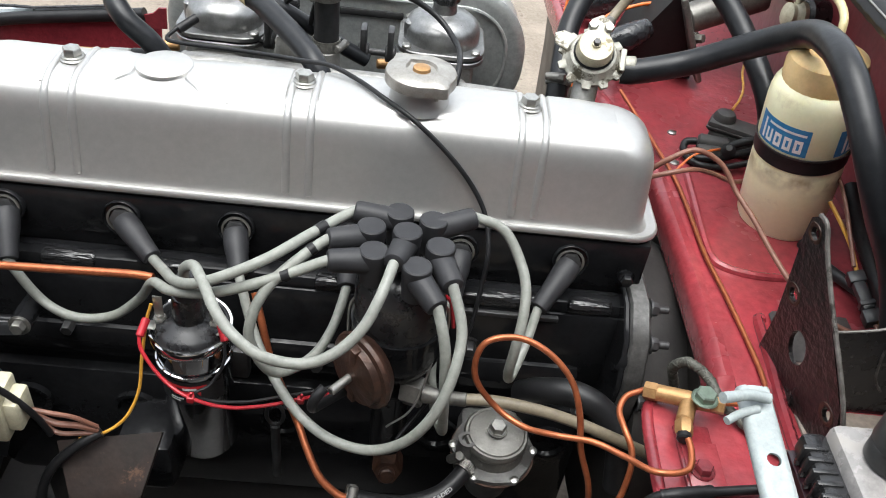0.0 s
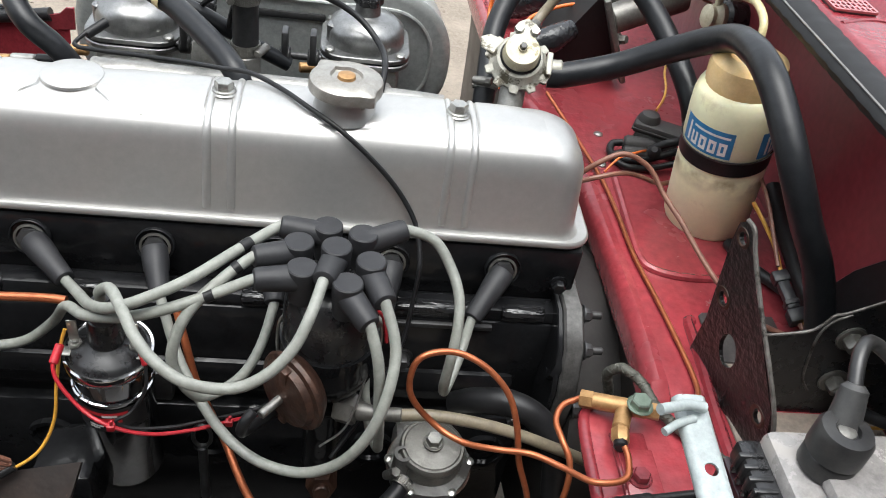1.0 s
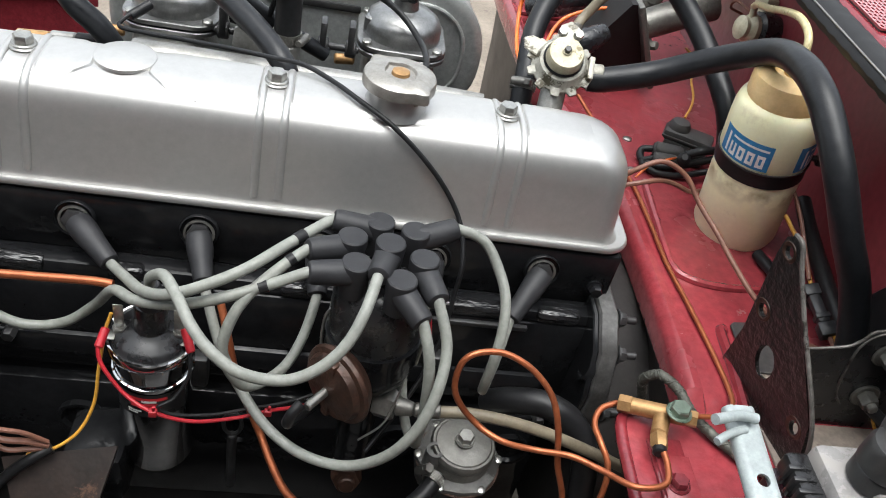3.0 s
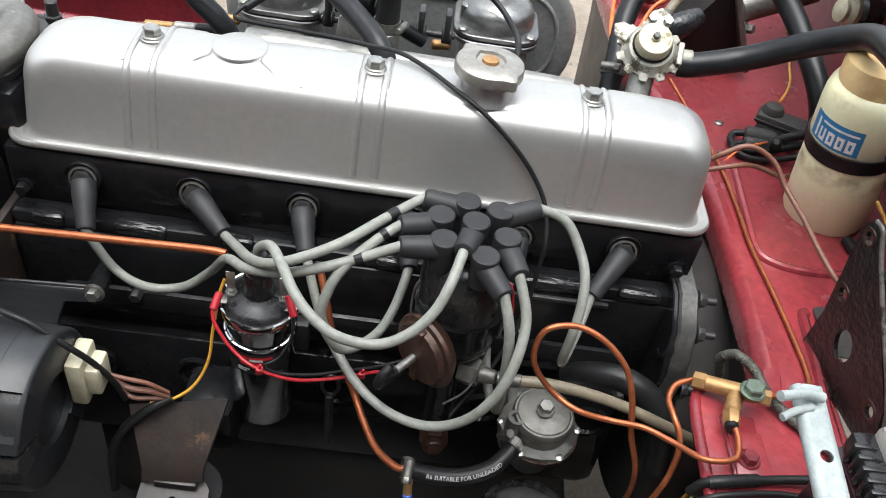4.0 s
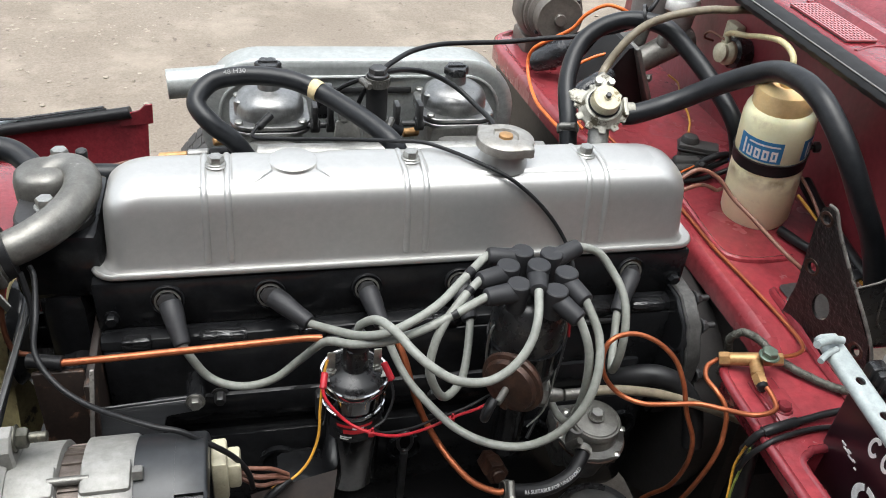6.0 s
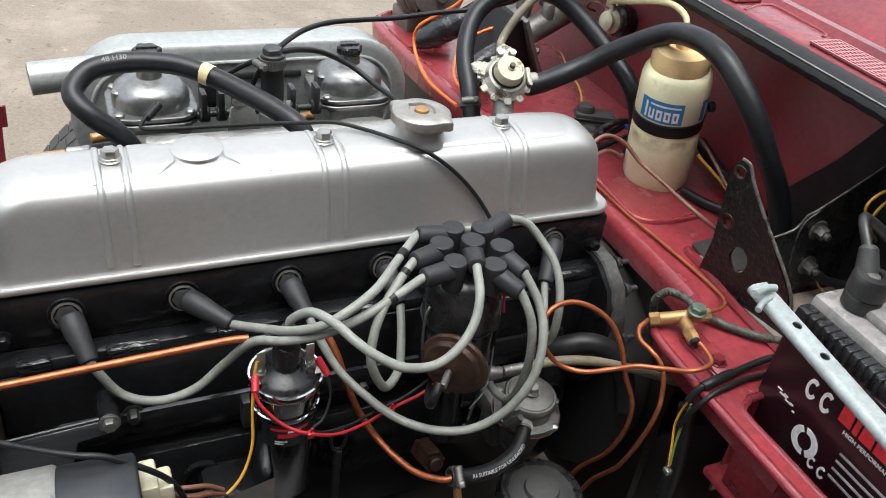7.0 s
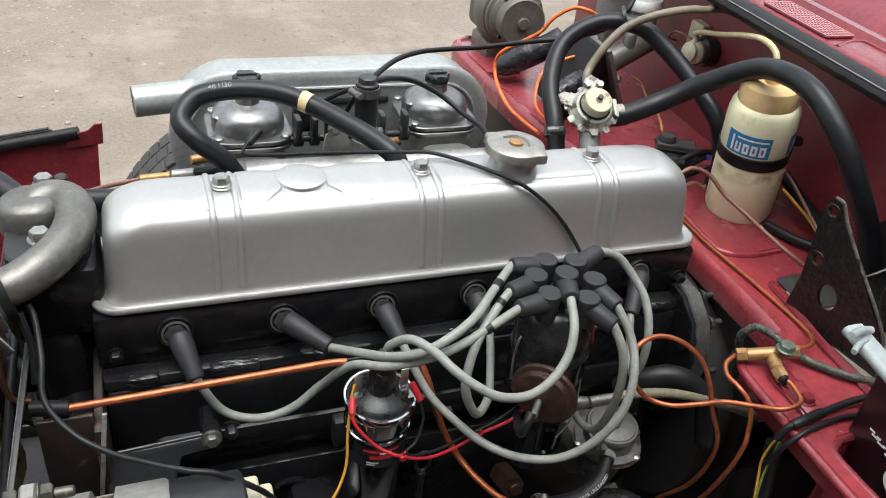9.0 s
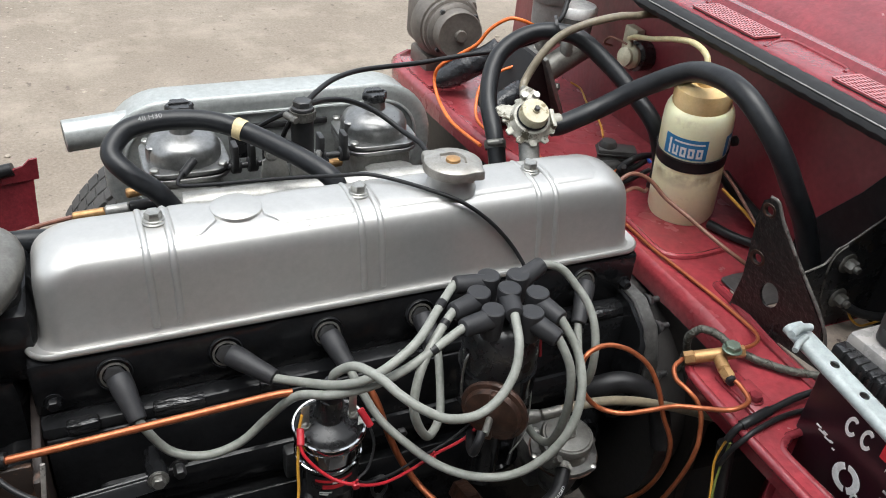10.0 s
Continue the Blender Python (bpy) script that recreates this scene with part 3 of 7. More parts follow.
        loops.append([p + out * 0.017 * thin * math.cos(a) * (1.25 if math.cos(a) > 0 else 1) + Vector((0, 0, 0.011 * thin * math.sin(a))) for a in [2 * math.pi * k / 14 for k in range(14)]])
    seal = rings(loops)
    for v in seal.verts:
        v.co.z += 0.0006 * math.sin(v.co.y * 900)
    part("seal_ridge", tube([(0.776, -0.75 + 1.05 * k / 20, 0.8795) for k in range(21)], 0.0009, 6, 1, curve=False), CASTALU, b, "thin pale metal bead along the seal")
    part("bonnet_seal", seal, SEAL, b, "ribbed black rubber bonnet seal")
    return b


bulkhead = build_bulkhead()


def build_scuttle():
    s = thing("scuttle_panel", (0.95, 0.1, 0.6), "bright red scuttle panel with pierced air vents", "scuttle", kind="structure")
    prof = [(0.800, 0.868), (0.808, 0.880), (0.812, 0.8815), (0.864, 0.8815), (0.870, 0.889), (0.882, 0.889), (0.889, 0.882), (0.902, 0.871), (0.935, 0.871), (0.952, 0.886), (0.99, 0.897), (1.0, 0.905), (1.06, 0.918), (1.10, 0.93)]
    loops = [[(x, y, z) for x, z in prof] for y in [-0.75 + 1.55 * k / 40 for k in range(41)]]
    part("panel", rings(loops, closed=False), RED, s)
    # vents: a plate with a grid of holes laid in the sunk channel
    for y0 in (-0.102, 0.140, 0.382):
        hx, hy, nx, ny = 0.0050, 0.0078, 8, 15
        bars = bmesh.new()
        for k in range(nx + 1):
            x = 0.814 + k * hx
            bars = join(bars, box((x - 0.0010, y0, 0.8835), (x + 0.0010, y0 + ny * hy, 0.8856), 0))
        for k in range(ny + 1):
            y = y0 + k * hy
            bars = join(bars, box((0.814, y - 0.0014, 0.8833), (0.814 + nx * hx, y + 0.0014, 0.8854), 0))
        part("vent_grille", bars, VENTRED, s, "pierced red vent mesh, paler for sky sheen", False)
        # dark tray below the mesh stands in for shade in the holes
        part("vent_shadow_tray", box((0.814, y0, 0.8790), (0.814 + nx * hx, y0 + ny * hy, 0.8828), 0), OILY, s, "dark tray giving the vent holes their shade")
    for y0 in (0.036, 0.278):
        part("pressed_ridge", tube([(0.812, y0 + 0.082, 0.8800), (0.840, y0 + 0.094, 0.8803), (0.858, y0 + 0.094, 0.8806), (0.8640, y0 + 0.086, 0.8812), (0.8635, y0 + 0.040, 0.8812), (0.862, y0 + 0.004, 0.8806), (0.850, y0 - 0.004, 0.8803)], 0.0030, 8), RED, s)
    part("screen_rail", box((1.085, -0.75, 0.918), (1.105, 0.80, 0.938), 0.008), GLASSWHITE, s, "pale windscreen lower trim")
    return s


build_scuttle()


# ---- chassis and dark underside ----
def build_chassis():
    c = thing("chassis_frame", (0.2, 0.1, 0.0), "oily black steel chassis and side valances", "chassis", kind="structure")
    for y in (-0.21, 0.30):
        part("chassis_rail", box((-0.9, y - 0.04, 0.24), (1.4, y + 0.04, 0.34), 0.01), OILY, c)
    part("cross_member", box((-0.25, -0.45, 0.22), (-0.08, 0.62, 0.32), 0.02), OILY, c)
    part("side_valance", box((-0.28, -0.47, 0.14), (0.60, -0.462, 0.40), 0.002), OILY, c)
    part("side_valance", box((-0.05, 0.30, 0.14), (0.60, 0.306, 0.50), 0.002), OILY, c)
    part("under_tray", box((-0.28, -0.465, 0.13), (0.62, 0.31, 0.138), 0.002), OILY, c)
    part("tunnel", box((0.69, -0.09, 0.15), (0.86, 0.34, 0.42), 0.04), OILY, c, "dark gearbox tunnel")
    return c


build_chassis()


def build_battery_tray():
    t = thing("battery_tray", (0.75, -0.33, 0.5), "red painted battery tray with a folded rim", "battery tray", kind="structure")
    part("side_wall", box((0.622, -0.53, 0.545), (0.626, -0.240, 0.628), 0.001), RED, t)
    part("back_wall", box((0.64, -0.2215, 0.50), (0.86, -0.2185, 0.628), 0.001), RED, t)
    part("floor", box((0.622, -0.53, 0.53), (0.88, -0.216, 0.54), 0.002), DUSTRED, t)
    return t


build_battery_tray()


# ---- engine ----
COVER_SIDE = [(0.0272, 0.7045), (0.0335, 0.736), (0.0366, 0.753), (0.0402, 0.7645), (0.0462, 0.7728), (0.0545, 0.7776), (0.066, 0.7799), (0.08, 0.7804)]
COVER_SKIN = smooth_path([(y, z, 0) for y, z in COVER_SIDE], 4)


def cover_section(y):
    """Height of the rocker cover's skin at y, and back."""
    yy = min(max(0.16 - y if y > 0.08 else y, 0.0272), 0.0799)
    for p, q in zip(COVER_SKIN, COVER_SKIN[1:]):
        if p.x <= yy <= q.x:
            return p.y + (q.y - p.y) * (yy - p.x) / (q.x - p.x)
    return 0.7804


def build_rocker_cover():
    c = thing("rocker_cover", (0.308, 0.08, 0.694), "silver painted pressed-steel rocker cover on the engine", "rocker cover")
    # flange, then the side and crown: (front edge, height, inset of the ends, corner radius)
    levels = [(0.0190, 0.6940, 0.0, 0.024), (0.0186, 0.6962, -0.0004, 0.024), (0.0190, 0.6982, 0.0002, 0.024), (0.0202, 0.6994, 0.0016, 0.023), (0.0218, 0.6993, 0.0036, 0.022), (0.0234, 0.6976, 0.0064, 0.021), (0.0250, 0.6974, 0.0096, 0.020), (0.0261, 0.6994, 0.0120, 0.019)]
    ends = (0.0136, 0.0138, 0.0146, 0.0185, 0.0260, 0.0350, 0.0460, 0.0580)
    body = smooth_path([(y, z, e) for (y, z), e in zip(COVER_SIDE, ends)], 4)
    levels += [(p.x, p.y, p.z, min(0.019 + 0.006 * max(0.0, (p.y - 0.7045) / 0.05), 0.0795 - p.x)) for p in body[:-1]]
    loops = []
    for y, z, e, r in levels:
        loops.append([(px, py, z) for px, py in round_outline(-0.006 + e * 1.12, y, 0.6215 - e, 0.16 - y, max(r, 0.0004), 8)])
    part("body", rings(loops), SILVER, c, "silver painted pressed body")
    for bx, half in ((0.1135, 0.0108), (0.306, 0.0096), (0.4985, 0.0098)):
        for off in (-half, half):
            ys = [0.0275 + 0.0805 * k / 40 for k in range(41)]
            path = [(bx + off, 0.0262, 0.7035)] + [(bx + off, y, cover_section(y) - 0.0016) for y in ys]
            part("rib", tube(path, 0.0036, 10, 1, curve=False, radii=lambda f: min(1.0, 0.6 + 12 * f)), SILVER, c)
    # raised panels pressed into the crown between the ribs: near edge and ends for each
    for x0, x1, cut0, cut1 in ((0.1275, 0.168, 0.0, 0.016), (0.208, 0.2945, 0.016, 0.0), (0.318, 0.487, 0.0, 0.0), (0.5105, 0.574, 0.0, 0.012)):
        ys = [0.0506, 0.0526, 0.0548] + [0.057 + 0.046 * k / 14 for k in range(15)] + [0.1052, 0.1074, 0.1094]
        rows = []
        for k, y in enumerate(ys):
            f = max(0.0, 1 - (min(y, 0.16 - y) - 0.0512) / 0.015)
            a, b = x0 + cut0 * f, x1 - cut1 * f
            z = cover_section(y)
            end = 0.1 if x1 > 0.56 else 1.0
            lift = 0.0007 if k in (1, len(ys) - 2) else 0.0018
            if k in (0, len(ys) - 1):
                rows.append([(x, y, z - 0.0008) for x in (a, a + 0.0024, a + 0.005, (a + b) / 2, b - 0.005, b - 0.0024, b)])
            else:
                rows.append([(a, y, z - 0.0008), (a + 0.0022, y, z + lift * 0.86), (a + 0.005, y, z + lift), ((a + b) / 2, y, z + lift), (b - 0.005, y, z + lift * end), (b - 0.0022, y, z + lift * 0.86 * end - 0.0008 * (1 - end)), (b, y, z - 0.0008)])
        part("pressed_panel", rings(rows, closed=False), SILVER, c)
    pad = lathe([(0.0240, 0.0), (0.0235, 0.0025), (0.0220, 0.0034), (0.001, 0.0036)], Matrix.Translation((0.188, 0.084, 0.7800)), 36)
    part("round_pad", pad, SILVER, c)
    neck = lathe([(0.0275, -0.001), (0.0255, 0.003), (0.0245, 0.006), (0.0235, 0.020)], Matrix.Translation((0.401, 0.074, 0.7785)), 32)
    part("filler_neck", neck, SILVER, c)
    for bx in (0.1145, 0.305, 0.495):
        bm = join(rod((bx, 0.08, 0.780), (bx, 0.08, 0.7825), 0.0108), bolt_bm((bx, 0.08, 0.7825), (bx, 0.08, 0.791), 0.0078, 1.2))
        part("bolt", bm, ZINC, c, "plated hexagon bolt with washer")
    # small runs and chips in the paint
    for x, y in ((0.0985, 0.049), (0.247, 0.047)):
        part("paint_chip", lathe([(0.0010, 0), (0.0008, 0.0004), (0.0002, 0.0005)], Matrix.Translation((x, y, cover_section(y) - 0.0001)) @ Matrix.Diagonal((2.0, 0.8, 1, 1)), 10), DULLALU, c, "small chip in the silver paint")
    part("gasket", plate(round_outline(-0.0045, 0.0205, 0.620, 0.1395, 0.022), 0.0025, Matrix.Translation((0, 0, 0.6912))), RUBBER, c)
    return c


build_rocker_cover()


def cap_lid(at, r, spin):
    """A pressed cap with two lobes and a dished middle."""
    n = 64
    out = []
    for i in range(n):
        a = 2 * math.pi * i / n
        lobe = max(0.0, math.cos(2 * (a - spin))) ** 14
        out.append((r * (1 + 0.2 * lobe), a))
    def loop(scale, z):
        return [(at[0] + q * scale * math.cos(a), at[1] + q * scale * math.sin(a), at[2] + z) for q, a in out]
    return rings([loop(0.70, -0.006), loop(0.72, 0.0), loop(0.93, 0.0), loop(1.0, 0.001), loop(1.0, 0.0075), loop(0.97, 0.0098), loop(0.90, 0.0110), loop(0.55, 0.0135), loop(0.44, 0.0130), loop(0.40, 0.0105), loop(0.28, 0.0105)])


def build_oil_cap(at, r, spin):
    f = thing("oil_filler_cap", at, "dull grey metal oil filler cap with two lobes", "filler cap")
    part("lid", cap_lid(at, r, spin), CAPMETAL, f)
    part("centre_button", lathe([(0.0075, 0), (0.007, 0.0025), (0.004, 0.0036), (0.001, 0.0036)], Matrix.Translation((at[0], at[1], at[2] + 0.0105)), 20), BRASS, f, "worn brass rivet")
    return f


build_oil_cap((0.401, 0.074, 0.7970), 0.0298, radians(-52))


def build_head():
    h = thing("cylinder_head", (0.3, 0.1, 0.61), "glossy black painted cast iron cylinder head", "cylinder head")
    body = box((-0.006, 0.0195, 0.632), (0.616, 0.205, 0.6910), 0.004)
    part("casting", body, BLACKENG, h)
    for k in range(6):
        x = 0.062 + 0.097 * k
        part("plug_boss", lathe([(0.0165, 0), (0.0160, 0.004), (0.0150, 0.0052), (0.0140, 0.002)], frame_to((x, 0.0185, 0.669), (x, -0.02, 0.678)), 28), BLACKENG, h)
    ledge = box((-0.006, 0.001, 0.612), (0.612, 0.03, 0.634), 0.009)
    part("ledge", ledge, BLACKENG, h)
    for x, w in ((0.030, 0.030), (0.112, 0.048), (0.200, 0.030), (0.340, 0.030), (0.490, 0.075), (0.572, 0.042)):
        bm = box((x - w / 2, -0.0018, 0.6205), (x + w / 2, 0.014, 0.6345), 0.005)
        part("casting_boss", bm, BLACKGLOSS, h, "lumpy glossy black casting mark")
    for x, z in ((0.01, 0.655), (0.40, 0.650), (0.598, 0.66)):
        part("bolt", bolt_bm((x, 0.013, z), (x, 0.004, z), 0.006), BLACKENG, h)
    return h


build_head()


def build_block():
    b = thing("engine_block", (0.3, 0.1, 0.2), "black painted cast iron engine block, oily lower down", "engine block")
    part("upper_casting", box((-0.004, -0.003, 0.50), (0.604, 0.20, 0.6225), 0.008), BLACKENG, b)
    part("lower_casting", box((0.0, -0.015, 0.33), (0.60, 0.21, 0.505), 0.02), BLACKENG, b)
    part("sump", box((0.02, 0.0, 0.16), (0.58, 0.2, 0.335), 0.03), OILY, b)
    # side steps, core plugs and bosses
    part("tappet_gallery", box((0.03, -0.010, 0.515), (0.58, 0.02, 0.560), 0.012), BLACKENG, b)
    for x in (0.06, 0.16, 0.30, 0.45, 0.56):
        part("core_plug", lathe([(0.021, 0), (0.021, 0.006), (0.017, 0.006), (0.015, 0.002)], frame_to((x, -0.0235, 0.47), (x, -0.06, 0.47)), 24), BLACKENG, b)
    for x, z in ((0.104, 0.556), (0.47, 0.575), (0.555, 0.535), (0.586, 0.50), (0.33, 0.535)):
        part("bolt", bolt_bm((x, -0.003, z), (x, -0.016, z), 0.006, 1.5), DARKMETAL, b)
    # bare metal machined strip
    part("machined_face", box((0.440, -0.0055, 0.6135), (0.545, 0.012, 0.6185), 0.001), DARKMETAL, b, "bare scratched metal strip")
    part("bracket_lug", rod((0.083, -0.010, 0.590), (0.083, -0.046, 0.592), 0.0095), BLACKENG, b)
    part("bolt", bolt_bm((0.083, -0.046, 0.592), (0.083, -0.054, 0.593), 0.0062, 1.5), DULLALU, b)
    bracket = plate([(-0.008, 0.590), (0.078, 0.594), (0.088, 0.590), (0.084, 0.582), (0.056, 0.579), (0.046, 0.548), (-0.008, 0.540)], 0.004, Matrix(((1, 0, 0, 0), (0, 0.35, -1, -0.249), (0, 1, 0, 0), (0, 0, 0, 1))), 0.001)
    part("alternator_bracket", bracket, SATINBLACK, b, "brushed satin black bracket plate")
    part("bracket_edge", tube([(-0.006, -0.0445, 0.5915), (0.040, -0.0435, 0.5935), (0.078, -0.0430, 0.5955)], 0.0016, 8), SATINBLACK, b)
    part("plate_edge", box((-0.0015, -0.002, 0), (0.0015, 0.002, 0.126), 0.001, m=frame_to((-0.001, -0.057, 0.654), (-0.012, -0.057, 0.569))), PALEGREY, b, "pale flaking paint on the plate edge")
    part("front_plate", box((-0.012, -0.055, 0.32), (-0.004, 0.21, 0.632), 0.002), BROWNPLATE, b, "grimy engine front plate edge")
    part("front_bracket", box((-0.055, -0.046, 0.42), (-0.0105, -0.040, 0.643), 0.002), BROWNPLATE, b, "dark brown oily front plate")
    part("timing_cover", box((-0.05, -0.01, 0.33), (-0.012, 0.16, 0.60), 0.02), BLACKENG, b)
    back = plate([(-0.020, 0.02), (-0.050, 0.085), (-0.052, 0.13), (-0.035, 0.172), (-0.005, 0.192), (0.19, 0.192), (0.19, 0.02)], 0.018,
                 Matrix.Translation((0.604, 0.0, 0.455)) @ Matrix(((0, 0, 1, 0), (1, 0, 0, 0), (0, 1, 0, 0), (0, 0, 0, 1))), 0.002)
    part("rear_plate", back, FLANGE, b, "oily dark alloy bell housing flange with bare edges")
    face = plate([(-0.018, 0.02), (-0.047, 0.086), (-0.049, 0.13), (-0.033, 0.170), (-0.004, 0.189), (0.188, 0.189), (0.188, 0.02)], 0.005,
                 Matrix.Translation((0.599, 0.0, 0.455)) @ Matrix(((0, 0, 1, 0), (1, 0, 0, 0), (0, 1, 0, 0), (0, 0, 0, 1))), 0.001)
    part("rear_plate_face", face, BLACKENG, b, "black painted engine back plate")
    part("bell_housing", lathe([(0.165, 0), (0.16, 0.03), (0.13, 0.09), (0.11, 0.16)], Matrix.Translation((0.622, 0.08, 0.46)) @ Matrix.Rotation(radians(90), 4, "Y"), 40), OILY, b)
    for y, z in ((-0.030, 0.622), (-0.048, 0.565), (-0.004, 0.640)):
        part("flange_bolt", join(bolt_bm((0.622, y, z), (0.630, y, z), 0.0065), rod((0.628, y, z), (0.640, y, z), 0.0035)), DARKMETAL, b, "oily nut and stud")
    # round end of the rear oil seal housing
    ring = frame_to((0.606, -0.024, 0.601), (0.606 - 0.95, -0.024 + 0.25, 0.601 + 0.2))
    boss = part("end_boss", lathe([(0.0135, -0.006), (0.0185, -0.006), (0.0190, 0.003), (0.0180, 0.005), (0.0150, 0.005), (0.0135, 0.003)], ring, 30, cap=False), BLACKENG, b, "black ring-shaped lug on the flange")
    part("bare_face", lathe([(0.0138, -0.004), (0.0130, -0.003), (0.001, -0.003)], ring, 24), CASTALU, boss, "bare machined face")
    return b


build_block()


def build_heater_pipe():
    p = solo("oil_feed_pipe", tube([(-0.030, -0.040, 0.650), (0.02, -0.042, 0.653), (0.08, -0.044, 0.657), (0.14, -0.046, 0.661), (0.186, -0.048, 0.6645), (0.204, -0.05, 0.6650)], 0.0035, 12), COPPER,
             "bright bare copper pipe along the engine side", "pipe")
    solo("pipe_rubber_sleeve", tube([(-0.058, -0.034, 0.650), (-0.048, -0.036, 0.650), (-0.028, -0.0405, 0.650)], 0.0068, 14), RUBBER, "black rubber sleeve on the pipe end", "pipe")


build_heater_pipe()


# ---- ignition ----
def build_distributor():
    d = thing("distributor", (0.402, -0.065, 0.56), "black distributor with a round cap on the block", "distributor")
    ax = Matrix.Translation((0.402, -0.064, 0.0))
    part("cap", lathe([(0.036, 0.662), (0.037, 0.668), (0.036, 0.695), (0.033, 0.708), (0.026, 0.716), (0.010, 0.720), (0.001, 0.720)], ax, 40), BLACKPL, d, "shiny black moulded cap")
    part("body", lathe([(0.016, 0.50), (0.0175, 0.585), (0.021, 0.600), (0.030, 0.612), (0.0365, 0.626), (0.0385, 0.640), (0.0385, 0.662)], ax, 40), BLACKENG, d)
    part("clamp_plate", box((0.380, -0.088, 0.585), (0.430, -0.03, 0.589), 0.001), BLACKENG, d)
    for s in (-1, 1):
        part("spring_clip", tube([(0.402 + s * 0.038, -0.070, 0.630), (0.402 + s * 0.0395, -0.070, 0.655), (0.402 + s * 0.0385, -0.070, 0.675), (0.402 + s * 0.034, -0.069, 0.684)], 0.0014, 8), ZINC, d, "wire spring clip")
    # vacuum capsule
    n = Vector((-0.72, -0.68, 0.0)).normalized()
    c = Vector((0.378, -0.110, 0.645))
    disc = lathe([(0.008, -0.016), (0.026, -0.010), (0.032, -0.002), (0.033, 0.0), (0.032, 0.003), (0.028, 0.004), (0.026, 0.009), (0.012, 0.012), (0.006, 0.013)], frame_to(c, c + n), 36)
    v = part("vacuum_capsule", disc, RUSTBR, d, "rust-brown round vacuum advance capsule")
    part("crimp_rib", box((-0.004, -0.028, 0.004), (0.004, 0.028, 0.012), 0.002, m=frame_to(c, c + n)), RUSTBR, v)
    part("nipple", rod(c + n * 0.012, c + n * 0.030 + Vector((0, -0.004, 0.0)), 0.0035), ZINC, v, "bare metal hose nipple")
    part("rod_housing", rod(c - n * 0.014, c - n * 0.05 + Vector((0, 0.02, 0)), 0.010, 0.012), DARKMETAL, d)
    return d


build_distributor()

BOOT_TOPS = {"a": (0.395, -0.037, 0.746), "b": (0.375, -0.058, 0.746), "c": (0.379, -0.081, 0.742), "k": (0.402, -0.065, 0.750),
             "d": (0.421, -0.046, 0.748), "e": (0.427, -0.074, 0.746), "f": (0.411, -0.094, 0.742)}


def cap_boot(top, end):
    t, e = Vector(top), Vector(end)
    bm = lathe([(0.0095, -0.030), (0.0105, -0.014), (0.0112, -0.003), (0.0108, -0.0008), (0.0098, 0), (0.001, 0)], Matrix.Translation(t), 24)
    start = t + Vector((0, 0, -0.0105))
    dv = (e - start)
    return join(bm, lathe([(0.0098, 0), (0.0100, 0.004), (0.0088, dv.length - 0.004), (0.0080, dv.length - 0.001), (0.0066, dv.length)], frame_to(start, e), 22))


def plug_boot(tip, end):
    t, e = Vector(tip), Vector(end)
    L = (e - t).length
    return lathe([(0.0096, 0), (0.0106, 0.002), (0.0107, 0.012), (0.0100, 0.020), (0.0092, L * 0.55), (0.0082, L - 0.004), (0.0076, L - 0.001), (0.0062, L)], frame_to(t, e), 24)


def build_lead(key, end, pts, tip=None, plug_end=None, word=""):
    top = BOOT_TOPS[key]
    t = thing("ignition_lead", top, "grey silicone ignition lead with black rubber boots" + word, "ignition lead", "ignition leads")
    e = Vector(end)
    cable = [e + (Vector(end) - Vector(top) - Vector((0, 0, -0.0105))).normalized() * -0.006] + [e] + [Vector(p) for p in pts]
    if plug_end:
        pe = Vector(plug_end)
        cable += [pe, pe + (Vector(tip) - pe).normalized() * 0.01]
    part("cable", tube(cable, 0.0041, 14, 10), LEAD, t, "matt grey cable")
    if key in "abc":
        run = smooth_path(cable, 10)
        k = {"a": 17, "b": 15, "c": 19}[key]
        part("separator", tube(run[k:k + 3], 0.0047, 12, 2), RUBBER, t, "small black lead separator")
    part("cap_boot", cap_boot(top, end), BOOT, t, "black right-angle rubber boot")
    if plug_end:
        part("plug_boot", plug_boot(tip, plug_end), BOOT, t, "black spark plug boot")
    return t


def plug(x):
    return (x, 0.0125, 0.669)


build_lead("a", (0.360, -0.036, 0.7405), [(0.332, -0.063, 0.737), (0.305, -0.089, 0.732), (0.280, -0.101, 0.724), (0.255, -0.102, 0.712), (0.234, -0.085, 0.696), (0.215, -0.054, 0.677)], plug(0.162), (0.195, -0.022, 0.660))
build_lead("c", (0.346, -0.088, 0.733), [(0.317, -0.094, 0.721), (0.286, -0.102, 0.712), (0.258, -0.098, 0.699), (0.229, -0.086, 0.687), (0.206, -0.058, 0.667), (0.185, -0.036, 0.627), (0.158, -0.033, 0.600), (0.126, -0.034, 0.595), (0.096, -0.026, 0.604)], plug(0.064), (0.075, -0.023, 0.644))
build_lead("b", (0.344, -0.070, 0.738), [(0.326, -0.083, 0.729), (0.308, -0.098, 0.716), (0.297, -0.109, 0.698), (0.294, -0.116, 0.672), (0.310, -0.113, 0.637), (0.334, -0.086, 0.626), (0.348, -0.055, 0.631)], plug(0.353), (0.356, -0.026, 0.652))
build_lead("e", (0.438, -0.103, 0.732), [(0.447, -0.124, 0.709), (0.443, -0.146, 0.684), (0.432, -0.157, 0.653), (0.414, -0.155, 0.619), (0.388, -0.146, 0.594), (0.356, -0.134, 0.589), (0.328, -0.112, 0.590), (0.305, -0.086, 0.600), (0.284, -0.056, 0.616)], plug(0.256), (0.266, -0.024, 0.652))
